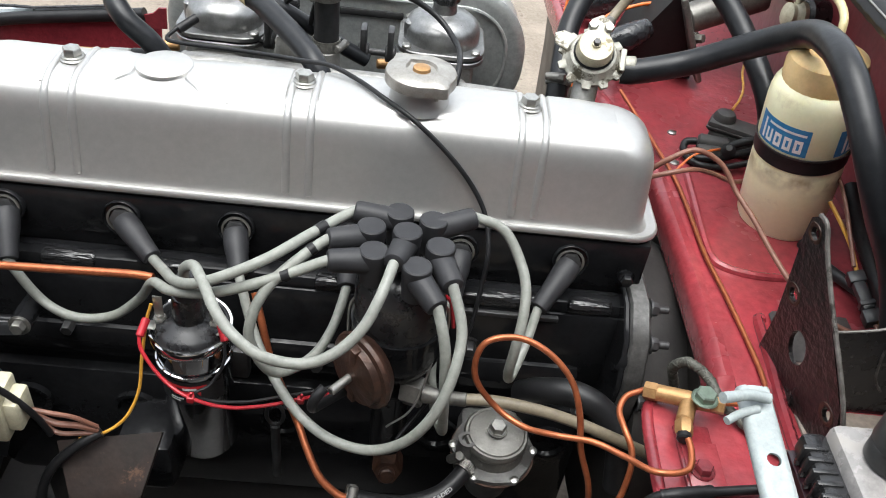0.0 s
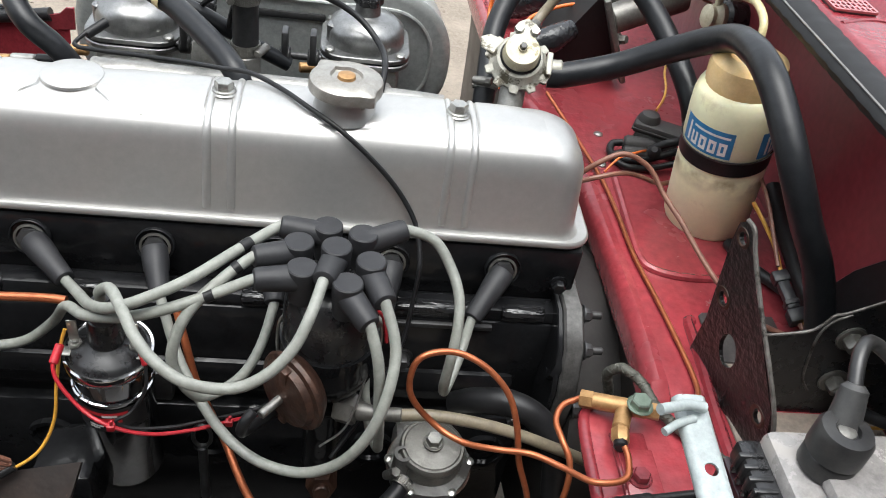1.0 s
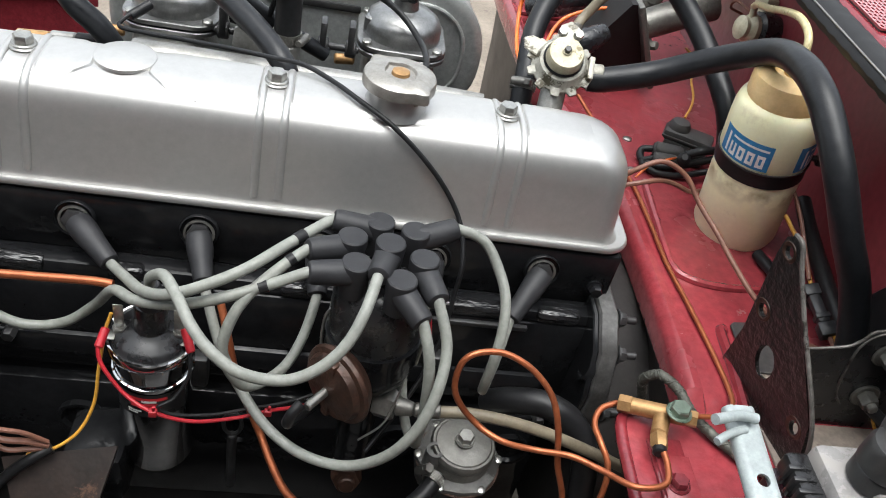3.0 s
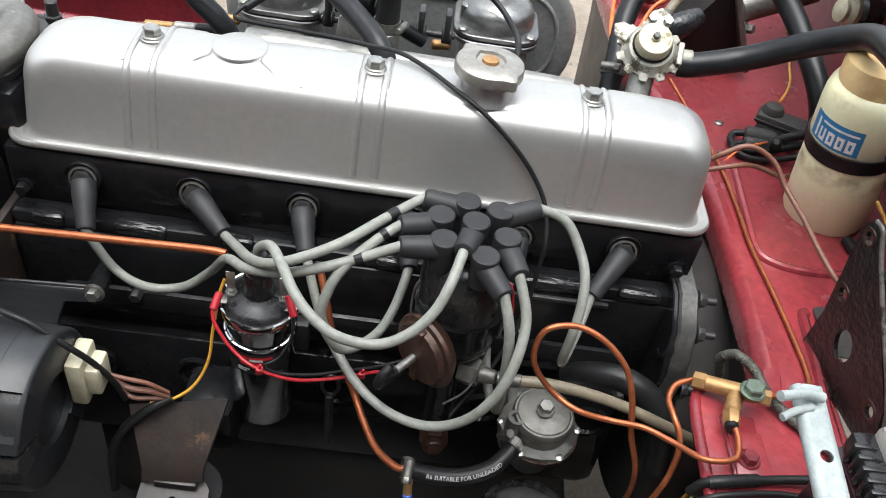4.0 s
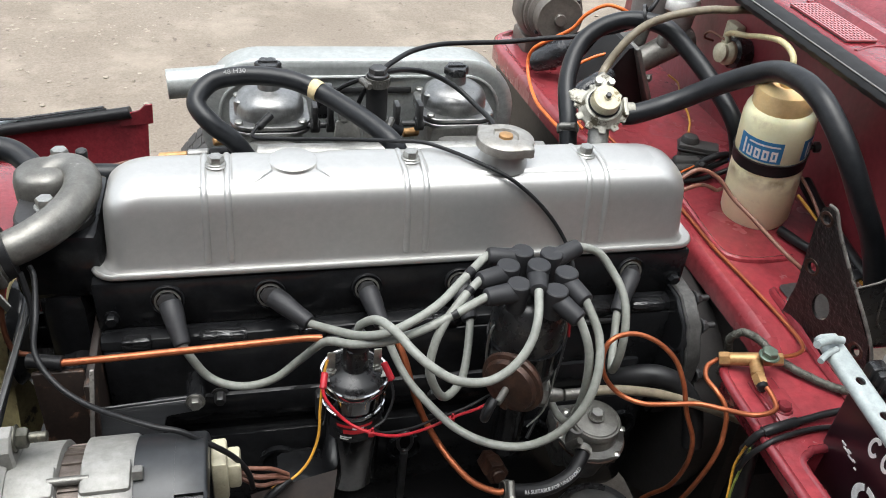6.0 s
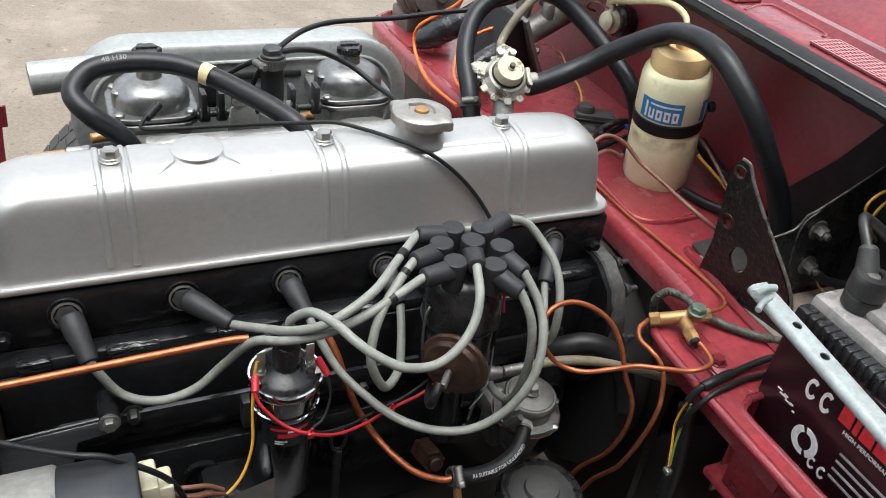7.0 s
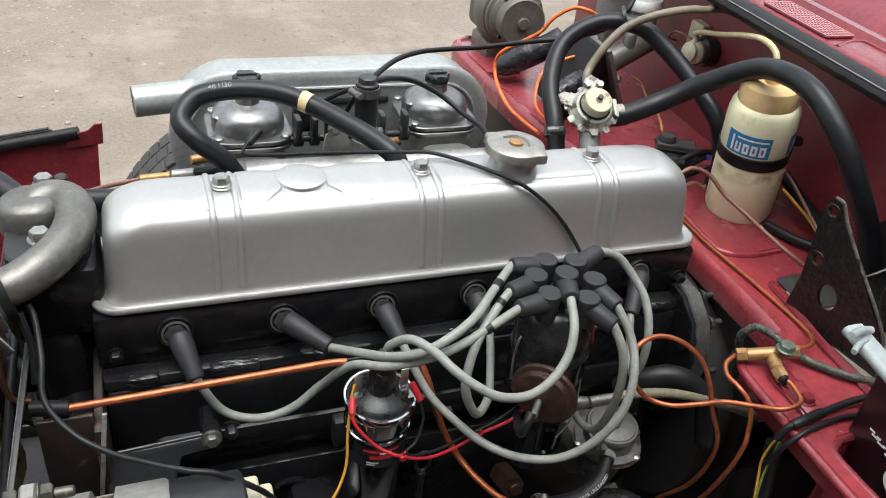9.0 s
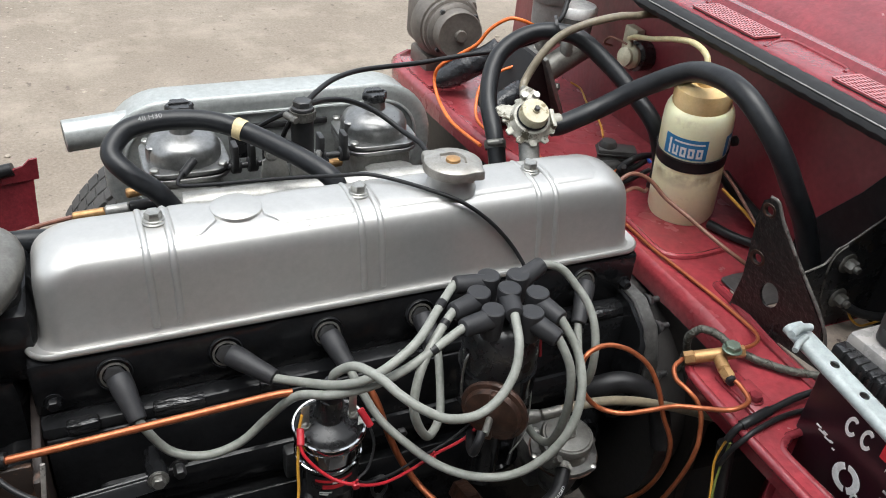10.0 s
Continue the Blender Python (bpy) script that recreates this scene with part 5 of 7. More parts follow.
def build_battery():
    b = thing("battery", (0.74, -0.33, 0.541), "black car battery with maroon label and grey lid", "battery")
    x0, x1, y0, y1 = 0.652, 0.82, -0.445, -0.212
    part("case", box((x0, y0, 0.541), (x1, y1, 0.722), 0.004), BATTLABEL, b, "glossy maroon and black printed case")
    part("lid", box((x0 + 0.019, y0 - 0.002, 0.722), (x1 + 0.002, y1 + 0.002, 0.748), 0.006), BATTOP, b, "dusty dark grey lid")
    part("raised_lid", box((x0 + 0.038, y0 + 0.03, 0.746), (x1 - 0.02, y1 - 0.014, 0.758), 0.005), BATTOP, b)
    part("shoulder", box((x0 + 0.004, y0, 0.720), (x0 + 0.0215, y1 + 0.001, 0.738), 0.004), BLACKPL, b)
    for k in range(11):
        y = y1 - 0.012 - k * 0.0085
        part("rib", box((x0 + 0.001, y - 0.0024, 0.722), (x0 + 0.017, y + 0.0012, 0.7395), 0.0010), BLACKPL, b)
    # writing on the side towards the engine
    side = Matrix.Translation((x0 - 0.0004, 0, 0)) @ Matrix(((0, 0, -1, 0), (-1, 0, 0, 0), (0, 1, 0, 0), (0, 0, 0, 1)))
    def at(y, z):
        return side @ Matrix.Translation((-y, z, 0))
    logo = bmesh.new()
    for a0, a1, r0, r1 in ((110, 290, 0.009, 0.0150), (-70, 110, 0.009, 0.0150)):
        g = radians(9)
        aa = [radians(a0) + g + (radians(a1 - a0) - 2 * g) * k / 16 for k in range(17)]
        logo = join(logo, plate([(r1 * math.cos(a), r1 * math.sin(a)) for a in aa] + [(r0 * math.cos(a) * 0.85, r0 * math.sin(a)) for a in aa[::-1]], 0.0004, at(-0.279, 0.634), 0))
    part("emblem", logo, WHITE, b, "white round emblem", False)
    for y, z, w, h, m in ((-0.272, 0.684, 0.032, 0.022, WHITE), (-0.300, 0.622, 0.022, 0.013, WHITE)):
        for s in (-1, 1):
            o = [(s * w * 0.27 + w * 0.2 * math.cos(a), h * 0.5 * math.sin(a)) for a in [radians(50 + 280 * k / 14) for k in range(15)]]
            i = [(s * w * 0.27 + w * 0.11 * math.cos(a), h * 0.30 * math.sin(a)) for a in [radians(50 + 280 * k / 14) for k in range(15)]]
            part("mark", plate(o + i[::-1], 0.0004, at(y, z), 0), m, b, smooth=False)
    lettering("word", "HIGH PERFORMANCE", 0.0060, at(-0.334, 0.6735), WHITE, b)
    for k, (z, w) in enumerate(((0.654, 0.060), (0.645, 0.052), (0.636, 0.045), (0.627, 0.05))):
        part("text_bar", box((x0 - 0.0006, -0.312 - w, z - 0.0012), (x0 + 0.001, -0.312, z + 0.0012), 0), GREYPRINT, b)
    for k, w in enumerate((0.0135, 0.0055, 0.0135, 0.0150, 0.0145, 0.0055, 0.0140)):
        y = -0.296 - (0, 0.0155, 0.023, 0.0385, 0.0555, 0.072, 0.0795)[k]
        part("mark", plate([(-w / 2, -0.0105), (w / 2, -0.0105), (w * 0.42, 0.0105), (-w * 0.5, 0.0105)], 0.0005, at(y - w / 2, 0.6905), 0), REDPRINT, b, smooth=False)
    for k, (dy, dz, w) in enumerate(((0, 0, 0.006), (0.004, -0.003, 0.009), (0.009, -0.001, 0.005), (0.012, -0.005, 0.008), (0.018, -0.004, 0.004), (0.023, -0.009, 0.003))):
        part("scuff", box((x0 - 0.0006, -0.232 - dy - w, 0.657 + dz), (x0 + 0.001, -0.232 - dy, 0.6585 + dz), 0), WHITE, b, "scratched pale scuff")
    # terminal with its clamp
    t = part("terminal_clamp", lathe([(0.0165, 0), (0.0165, 0.011), (0.0155, 0.0125), (0.0172, 0.0140), (0.0170, 0.029), (0.0150, 0.033), (0.0075, 0.0335), (0.0070, 0.030), (0.001, 0.030)], Matrix.Translation((0.698, -0.238, 0.750)), 36), TERMCAP, b, "dusty black moulded terminal cap")
    part("screw", lathe([(0.006, 0), (0.0055, 0.002), (0.002, 0.003)], Matrix.Translation((0.698, -0.238, 0.780)), 14), DULLALU, t)
    part("lug", rod((0.701, -0.231, 0.772), (0.706, -0.216, 0.798), 0.0105, 0.0080, ease=0.003), DUSTGREY, t)
    part("lead", tube([(0.705, -0.220, 0.792), (0.710, -0.204, 0.804), (0.718, -0.193, 0.808), (0.728, -0.189, 0.805), (0.744, -0.194, 0.795), (0.768, -0.205, 0.776), (0.800, -0.207, 0.755), (0.846, -0.205, 0.742)], 0.0046, 12), TERMCAP, t, "dark battery lead")
    return b


build_battery()


def build_clamp_bar():
    c = thing("battery_clamp", (0.65, -0.3, 0.74), "pale grey painted angle bar clamping the battery", "battery clamp")
    path = [(0.630, -0.190, 0.746), (0.6295, -0.25, 0.739), (0.628, -0.47, 0.712)]
    d = (Vector(path[-1]) - Vector(path[0])).normalized()
    L = (Vector(path[-1]) - Vector(path[0])).length
    m = Matrix.Translation(path[0]) @ d.to_track_quat("X", "Z").to_matrix().to_4x4()
    strip = plate(round_outline(-0.004, -0.0058, L, 0.0058, 0.002), 0.0016, m, holes=[circle(s, 0.0, 0.0044, 16) for s in (0.0485, 0.084)])
    part("strip", strip, GREYPAINT, c, smooth=False)
    for s in (-1, 1):
        arc = [(math.cos(radians(90 - 150 * k / 9)), math.sin(radians(90 - 150 * k / 9))) for k in range(10)]
        prof = [(s * (0.0056 + 0.0055 * u), -0.0039 + 0.0055 * v) for u, v in arc] + [(s * (0.0056 + 0.0041 * u), -0.0039 + 0.0041 * v) for u, v in arc[::-1]]
        part("rolled_side", rings([[m @ Vector((x, y, z)) for y, z in prof] for x in (-0.004, 0.0, L)]), GREYPAINT, c)
    part("hook_rod", tube([(0.634, -0.200, 0.752), (0.622, -0.200, 0.754), (0.610, -0.205, 0.757), (0.600, -0.209, 0.759)], 0.0036, 10), GREYPAINT, c, "pale painted hooked rod")
    part("hook_rod", tube([(0.628, -0.204, 0.746), (0.616, -0.208, 0.745), (0.606, -0.214, 0.744)], 0.0028, 10), GREYPAINT, c)
    return c


build_clamp_bar()


def build_brake_union():
    u = thing("brass_union", (0.628, -0.125, 0.65), "brass three-way brake pipe union bolted to the red panel", "pipe union")
    a, b, n = Vector((0.608, -0.107, 0.646)), Vector((0.646, -0.124, 0.657)), Vector((0.622, -0.142, 0.650))
    mid = (a + b) / 2
    body = join(rod(a, b, 0.0068), rod(mid + Vector((0.004, -0.002, 0)), mid + (n - mid) * 0.85, 0.0066))
    part("body", body, BRASS, u)
    part("nut", hexa(a + (a - b).normalized() * 0.009, a - (a - b).normalized() * 0.002, 0.0074), BRASS, u)
    part("nut", hexa(b + (b - a).normalized() * 0.009, b - (b - a).normalized() * 0.002, 0.0066), BRASS, u)
    dn = (n - mid).normalized()
    part("nut", hexa(n - dn * 0.004, n + dn * 0.008, 0.0070), BRASS, u)
    part("bolt", bolt_bm((0.637, -0.126, 0.664), (0.637, -0.126, 0.672), 0.0082, 1.25), material("green_plated_steel", (0.20, 0.25, 0.20), (0.14, 0.18, 0.145), 0.4, 0.7, 90, 600, 0.3), u, "greenish plated bolt head")
    part("seal", rod(n + dn * 0.006, n + dn * 0.013, 0.0055), RUBBER, u)
    return u


build_brake_union()


def build_brake_pipes():
    p = solo("brake_pipe", tube([(0.621, -0.148, 0.652), (0.623, -0.164, 0.650), (0.617, -0.181, 0.649), (0.594, -0.184, 0.648), (0.576, -0.165, 0.638), (0.555, -0.152, 0.635), (0.528, -0.148, 0.634), (0.505, -0.136, 0.626), (0.483, -0.123, 0.631), (0.463, -0.120, 0.660), (0.466, -0.112, 0.687), (0.490, -0.107, 0.692), (0.514, -0.113, 0.686), (0.534, -0.124, 0.670), (0.544, -0.136, 0.647), (0.550, -0.147, 0.618), (0.562, -0.155, 0.585), (0.57, -0.15, 0.54), (0.575, -0.13, 0.48), (0.57, -0.10, 0.42), (0.56, -0.08, 0.34)], 0.0025, 12, 10), COPPER,
             "bright copper brake pipe with a loop", "pipe", "brake pipes")
    solo("brake_pipe", tube([(0.600, -0.102, 0.642), (0.586, -0.108, 0.640), (0.579, -0.121, 0.637), (0.581, -0.138, 0.636), (0.586, -0.150, 0.629), (0.587, -0.159, 0.618), (0.585, -0.166, 0.603), (0.581, -0.172, 0.588), (0.577, -0.17, 0.55), (0.578, -0.15, 0.48), (0.575, -0.12, 0.42), (0.57, -0.1, 0.34)], 0.0025, 12), COPPER, "copper brake pipe running down", "pipe", "brake pipes")


build_brake_pipes()


def build_panel_bolt():
    s = thing("panel_bolt", (0.631, -0.176, 0.65), "red painted bolt and plate on the panel", "bolt")
    part("plate", box((0.620, -0.192, 0.6400), (0.647, -0.150, 0.6430), 0.001), DUSTRED, s)
    part("head", bolt_bm((0.631, -0.176, 0.6425), (0.631, -0.176, 0.650), 0.0068), RED, s)


build_panel_bolt()


def build_earth_strap():
    pts = [(0.646, -0.058, 0.575), (0.640, -0.067, 0.612), (0.630, -0.073, 0.640), (0.637, -0.081, 0.656), (0.651, -0.094, 0.653), (0.660, -0.113, 0.647), (0.677, -0.133, 0.6435), (0.698, -0.155, 0.6435), (0.719, -0.171, 0.645), (0.745, -0.190, 0.646)]
    e = thing("earth_strap", (0.66, -0.113, 0.637), "dull braided earth strap over the red panel", "earth strap")
    bm = tube(pts, 0.0041, 14, 20, radii=lambda f: 1 + 0.06 * math.sin(f * 300))
    part("braid", bm, BRAID, e)
    for s in (0, 1):
        path = smooth_path(pts, 20)
        strand = []
        for i, p in enumerate(path):
            t = (path[min(i + 1, len(path) - 1)] - path[max(i - 1, 0)]).normalized()
            u = t.orthogonal().normalized()
            an = i * 0.42 * (1 if s else -1) + 1.5 * s
            strand.append(p + (u * math.cos(an) + t.cross(u) * math.sin(an)) * 0.0040)
        part("strand", tube(strand, 0.0007, 6, 1, curve=False), BRAID, e)
    return e


build_earth_strap()


def build_rail_loom():
    w = thing("tray_loom", (0.65, -0.19, 0.64), "black sleeved wires with yellow-green tails on the tray rim", "wire")
    part("sleeve", tube([(0.76, -0.200, 0.652), (0.705, -0.191, 0.648), (0.675, -0.189, 0.645), (0.644, -0.192, 0.643), (0.609, -0.198, 0.643), (0.594, -0.198, 0.638), (0.588, -0.196, 0.622)], 0.0036, 10), RUBBER, w)
    part("tape", tube([(0.634, -0.1935, 0.643), (0.609, -0.198, 0.6435), (0.597, -0.1985, 0.640)], 0.0050, 12, radii=lambda f: 1 + 0.05 * math.sin(f * 40)), RUBBER, w, "wrapped black tape")
    part("sleeve", tube([(0.75, -0.212, 0.645), (0.694, -0.206, 0.642), (0.651, -0.202, 0.641), (0.609, -0.208, 0.641), (0.592, -0.210, 0.634), (0.586, -0.205, 0.615), (0.588, -0.198, 0.59)], 0.0027, 10), RUBBER, w)
    part("yellow_tail", tube([(0.588, -0.197, 0.624), (0.590, -0.192, 0.606), (0.589, -0.191, 0.585), (0.587, -0.198, 0.565), (0.584, -0.207, 0.542)], 0.0013, 8), WIREYEL, w)
    part("green_tail", tube([(0.590, -0.199, 0.620), (0.594, -0.196, 0.604), (0.593, -0.196, 0.588), (0.588, -0.201, 0.566), (0.584, -0.208, 0.545)], 0.0013, 8), material("green_wire", (0.15, 0.18, 0.04), None, 0.4), w)
    part("terminal", box((0.580, -0.212, 0.534), (0.587, -0.204, 0.540), 0.001), ZINC, w)
    part("loom", tube([(0.604, -0.185, 0.60), (0.606, -0.190, 0.562), (0.606, -0.196, 0.524), (0.604, -0.2, 0.48), (0.60, -0.2, 0.40)], 0.009, 12), RUBBER, w, "taped black loom going down")
    return w


build_rail_loom()


def build_heater_valve():
    v = thing("heater_valve", (0.565, 0.19, 0.70), "grubby cream heater valve with a notched metal flange", "heater valve")
    c = Vector((0.567, 0.211, 0.769))
    n = Vector((-0.08, -0.56, 0.83)).normalized()
    m = frame_to(c, c + n) @ Matrix.Scale(1.12, 4)
    cream = material("grubby_cream_metal", (0.37, 0.36, 0.315), (0.23, 0.22, 0.185), 0.48, 0.35, 60, 500, 0.4, spots=(0.07, 0.06, 0.04), spot_at=0.53, spot_scale=55)
    knob = material("yellowed_knob", (0.50, 0.465, 0.35), (0.36, 0.32, 0.21), 0.5, 0.1, 50, 500, 0.3, spots=(0.16, 0.13, 0.06), spot_at=0.6, spot_scale=60)
    k = 88
    def loop(r, z, notch=0.0):
        return [m @ Vector(((r * (1 - notch * (1 if (i // 4) % 2 else 0))) * math.cos(2 * math.pi * i / k), (r * (1 - notch * (1 if (i // 4) % 2 else 0))) * math.sin(2 * math.pi * i / k), z)) for i in range(k)]
    part("flange", rings([loop(0.020, -0.006), loop(0.030, -0.0035, 0.14), loop(0.030, -0.001, 0.14), loop(0.0235, 0.001), loop(0.020, 0.008), loop(0.015, 0.010)]), cream, v)
    part("dome", lathe([(0.0160, 0.006), (0.0158, 0.020), (0.0145, 0.0225), (0.004, 0.023), (0.0038, 0.025), (0.001, 0.0255)], m, 30), knob, v, "cream knob with centre screw")
    part("lever", plate([(-0.010, 0.016), (-0.006, 0.034), (0.003, 0.040), (0.012, 0.034), (0.012, 0.016)], 0.0022, m @ Matrix.Translation((0.0, 0, 0.006))), cream, v)
    for dx in (-0.004, 0.010):
        part("screw", hexa(m @ Vector((dx, 0.026, 0.008)), m @ Vector((dx, 0.026, 0.013)), 0.005), ZINC, v)
    part("ear", plate([(-0.020, 0.0), (-0.034, 0.008), (-0.036, 0.018), (-0.028, 0.022), (-0.014, 0.018)], 0.002, m), cream, v)
    part("outlet", rod(c - n * 0.012, c + Vector((0.045, 0.0, -0.004)), 0.010), cream, v)
    part("seal", lathe([(0.0165, 0.0095), (0.0178, 0.0105), (0.0165, 0.0125)], m, 28, cap=False), RUBBER, v, "dark rubber seal")
    part("tab", box((0.024, -0.010, -0.006), (0.029, 0.012, 0.005), 0.001, m=m), cream, v)
    part("centre_stud", hexa(m @ Vector((0, 0, 0.0235)), m @ Vector((0, 0, 0.029)), 0.0036), DARKMETAL, v)
    part("neck", rod(c - n * 0.006, (0.560, 0.175, 0.70), 0.013, 0.012), CASTALU, v)
    return v


build_heater_valve()


def build_heater_hoses():
    h = thing("heater_hose", (0.83, -0.04, SHELF), "thick black rubber heater hose arching over the bottle", "hose", "heater hoses")
    part("hose", tube([(0.598, 0.212, 0.758), (0.616, 0.210, 0.761), (0.666, 0.212, 0.776), (0.708, 0.192, 0.808), (0.732, 0.143, 0.846), (0.730, 0.090, 0.861), (0.729, 0.046, 0.859), (0.735, 0.012, 0.840), (0.745, -0.014, 0.813), (0.764, -0.028, 0.776), (0.790, -0.036, 0.734), (0.812, -0.045, 0.68), (0.822, -0.050, 0.635)], 0.0125, 20, 10), HOSE, h)
    h = thing("heater_hose", (0.548, 0.25, 0.70), "black rubber heater hose rising from the head in an arch", "hose", "heater hoses")
    part("hose", tube([(0.545, 0.236, 0.700), (0.548, 0.256, 0.726), (0.557, 0.305, 0.765), (0.585, 0.340, 0.803), (0.632, 0.342, 0.829), (0.678, 0.315, 0.833), (0.710, 0.280, 0.809), (0.732, 0.237, 0.780), (0.748, 0.196, 0.748), (0.762, 0.185, 0.70), (0.775, 0.20, 0.655)], 0.0115, 20, 10), HOSE, h)
    clip_band((0.547, 0.252, 0.720), (0.1, 0.6, 0.8), 0.0122, h, screw=(-0.5, -1, 0))
    t = thing("vacuum_tube", (0.58, 0.23, 0.79), "tan grey plastic tube to the heater valve", "tube")
    part("tube", tube([(0.574, 0.240, 0.790), (0.586, 0.266, 0.780), (0.598, 0.287, 0.787), (0.620, 0.293, 0.818), (0.645, 0.296, 0.840), (0.674, 0.289, 0.856), (0.702, 0.288, 0.862), (0.735, 0.296, 0.862), (0.765, 0.305, 0.858), (0.80, 0.315, 0.855), (0.862, 0.33, 0.84)], 0.0052, 12), GREYTUBE, t)
    part("ferrule", rod((0.580, 0.254, 0.783), (0.592, 0.276, 0.781), 0.0058), ZINC, t)
    part("cable_tie", lathe([(0.0150, -0.002), (0.0162, -0.002), (0.0162, 0.002), (0.0150, 0.002)], frame_to((0.655, 0.318, 0.843), (0.69, 0.30, 0.858)), 20, cap=False), BLACKPL, t)
    return h


build_heater_hoses()


def build_washer_pump():
    w = thing("washer_pump", (0.845, 0.39, 0.74), "amber plastic washer pump with clear hose on the firewall", "pump")
    n = Vector((-1, -0.15, 0.1)).normalized()
    c = Vector((0.860, 0.385, 0.765))
    part("motor", lathe([(0.022, 0), (0.022, 0.024), (0.018, 0.028)], frame_to(c, c + n), 24), BLACKPL, w)
    part("head", lathe([(0.017, 0.026), (0.018, 0.034), (0.013, 0.040), (0.014, 0.046), (0.006, 0.050)], frame_to(c, c + n), 20), CONNWHITE, w, "yellowed pump head")
    part("bracket", box((0.845, 0.398, 0.745), (0.861, 0.430, 0.800), 0.003), CONNWHITE, w)
    part("spout", rod(c + n * 0.034, c + n * 0.036 + Vector((0, 0.004, 0.026)), 0.0042), CONNWHITE, w)
    part("clear_hose", tube([(0.825, 0.388, 0.793), (0.812, 0.355, 0.808), (0.796, 0.300, 0.826), (0.782, 0.240, 0.848), (0.770, 0.190, 0.862), (0.766, 0.158, 0.858), (0.764, 0.147, 0.838)], 0.0038, 12), CLEARTUBE, w, "yellowed clear hose to the bottle")
    part("wire", tube([(0.842, 0.40, 0.775), (0.825, 0.43, 0.78), (0.835, 0.46, 0.76), (0.858, 0.47, 0.75)], 0.0018, 8), WIREBRN, w)
    return w


build_washer_pump()


# ---- carburettor side ----
def build_manifold():
    m = thing("intake_manifold", (0.3, 0.24, 0.62), "silver cast intake manifold behind the rocker cover", "manifold")
    part("gallery", tube([(0.158, 0.232, 0.700), (0.20, 0.228, 0.702), (0.35, 0.218, 0.706), (0.45, 0.212, 0.708), (0.500, 0.208, 0.708)], 0.0165, 18), CASTALU, m)
    part("end_spigot", lathe([(0.0165, 0), (0.0185, 0.004), (0.0180, 0.022), (0.0150, 0.026)], frame_to((0.470, 0.212, 0.704), (0.52, 0.204, 0.704)), 22), CASTALU, m)
    for x in (0.174, 0.422):
        part("runner", box((x - 0.035, 0.20, 0.63), (x + 0.035, 0.315, 0.685), 0.015), CASTALU, m)
    for x in (0.08, 0.30, 0.54):
        part("runner", box((x - 0.03, 0.19, 0.62), (x + 0.03, 0.25, 0.675), 0.012), CASTALU, m)
    part("lug", plate([(-0.016, 0), (-0.012, 0.035), (0.004, 0.042), (0.014, 0.036), (0.022, 0)], 0.004, Matrix(((1, 0, 0, 0.262), (0, 0, -1, 0.255), (0, 1, 0, 0.700), (0, 0, 0, 1)))), CASTALU, m)
    part("lug_bolt", bolt_bm((0.260, 0.252, 0.742), (0.258, 0.240, 0.748), 0.006), ZINC, m)
    part("stub", rod((0.300, 0.265, 0.69), (0.300, 0.265, 0.722), 0.0150), CASTALU, m)
    return m


build_manifold()


def build_carb(x, y):
    c = thing("carburettor", (x, y, 0.60), "polished alloy constant-depression carburettor with domed top", "carburettor", "carburettors")
    at = Matrix.Translation((x, y, 0))
    part("body", box((x - 0.040, y - 0.045, 0.60), (x + 0.040, y + 0.055, 0.690), 0.012), CASTALU, c)
    sq = [Vector((p[0], p[1])) for p in round_outline(-0.050, -0.050, 0.050, 0.050, 0.026)]
    part("lower_flange", plate([(p.x, p.y) for p in sq], 0.006, at @ Matrix.Translation((0, 0, 0.690)), 0.001), POLALU, c)
    part("dome_flange", plate([(p.x, p.y) for p in sq], 0.006, at @ Matrix.Translation((0, 0, 0.698)), 0.001), POLALU, c)
    part("dome", lathe([(0.044, 0.704), (0.0435, 0.716), (0.040, 0.724), (0.032, 0.730), (0.020, 0.733), (0.0145, 0.735), (0.0135, 0.746), (0.010, 0.748)], at, 44), POLALU, c, "polished domed suction chamber")
    k = 36
    up = 0.012 if x < 0.3 else 0.0
    lo = [[(x + (0.0155 + 0.0014 * math.cos(6 * 2 * math.pi * i / k)) * s * math.cos(2 * math.pi * i / k), y + (0.0155 + 0.0014 * math.cos(6 * 2 * math.pi * i / k)) * s * math.sin(2 * math.pi * i / k), z) for i in range(k)] for s, z in ((0.9, up + 0.746), (1.0, up + 0.748), (1.0, up + 0.755), (0.9, up + 0.757))]
    if x < 0.3:
        part("damper_neck", lathe([(0.012, 0.744), (0.011, 0.760)], at, 20), POLALU, c)
    part("damper_cap", join(rings(lo), box((x - 0.012, y - 0.002, up + 0.756), (x + 0.012, y + 0.002, up + 0.759), 0.001)), BLACKPL, c, "ribbed black damper cap")
    for sx in (-1, 1):
        for sy in (-1, 1):
            p = (x + sx * 0.039, y + sy * 0.039, 0.704)
            part("screw", lathe([(0.0055, 0), (0.0055, 0.003), (0.004, 0.0045)], Matrix.Translation(p), 14), ZINC, c)
    part("lug", lathe([(0.008, 0), (0.008, 0.018), (0.006, 0.020)], Matrix.Translation((x - 0.036, y - 0.01, 0.704)), 16), POLALU, c)
    part("spigot", rod((x - 0.05, y - 0.02, 0.672), (x - 0.072, y - 0.024, 0.672), 0.006), BRASS, c)
    return c


build_carb(0.422, 0.362)
build_carb(0.176, 0.350)


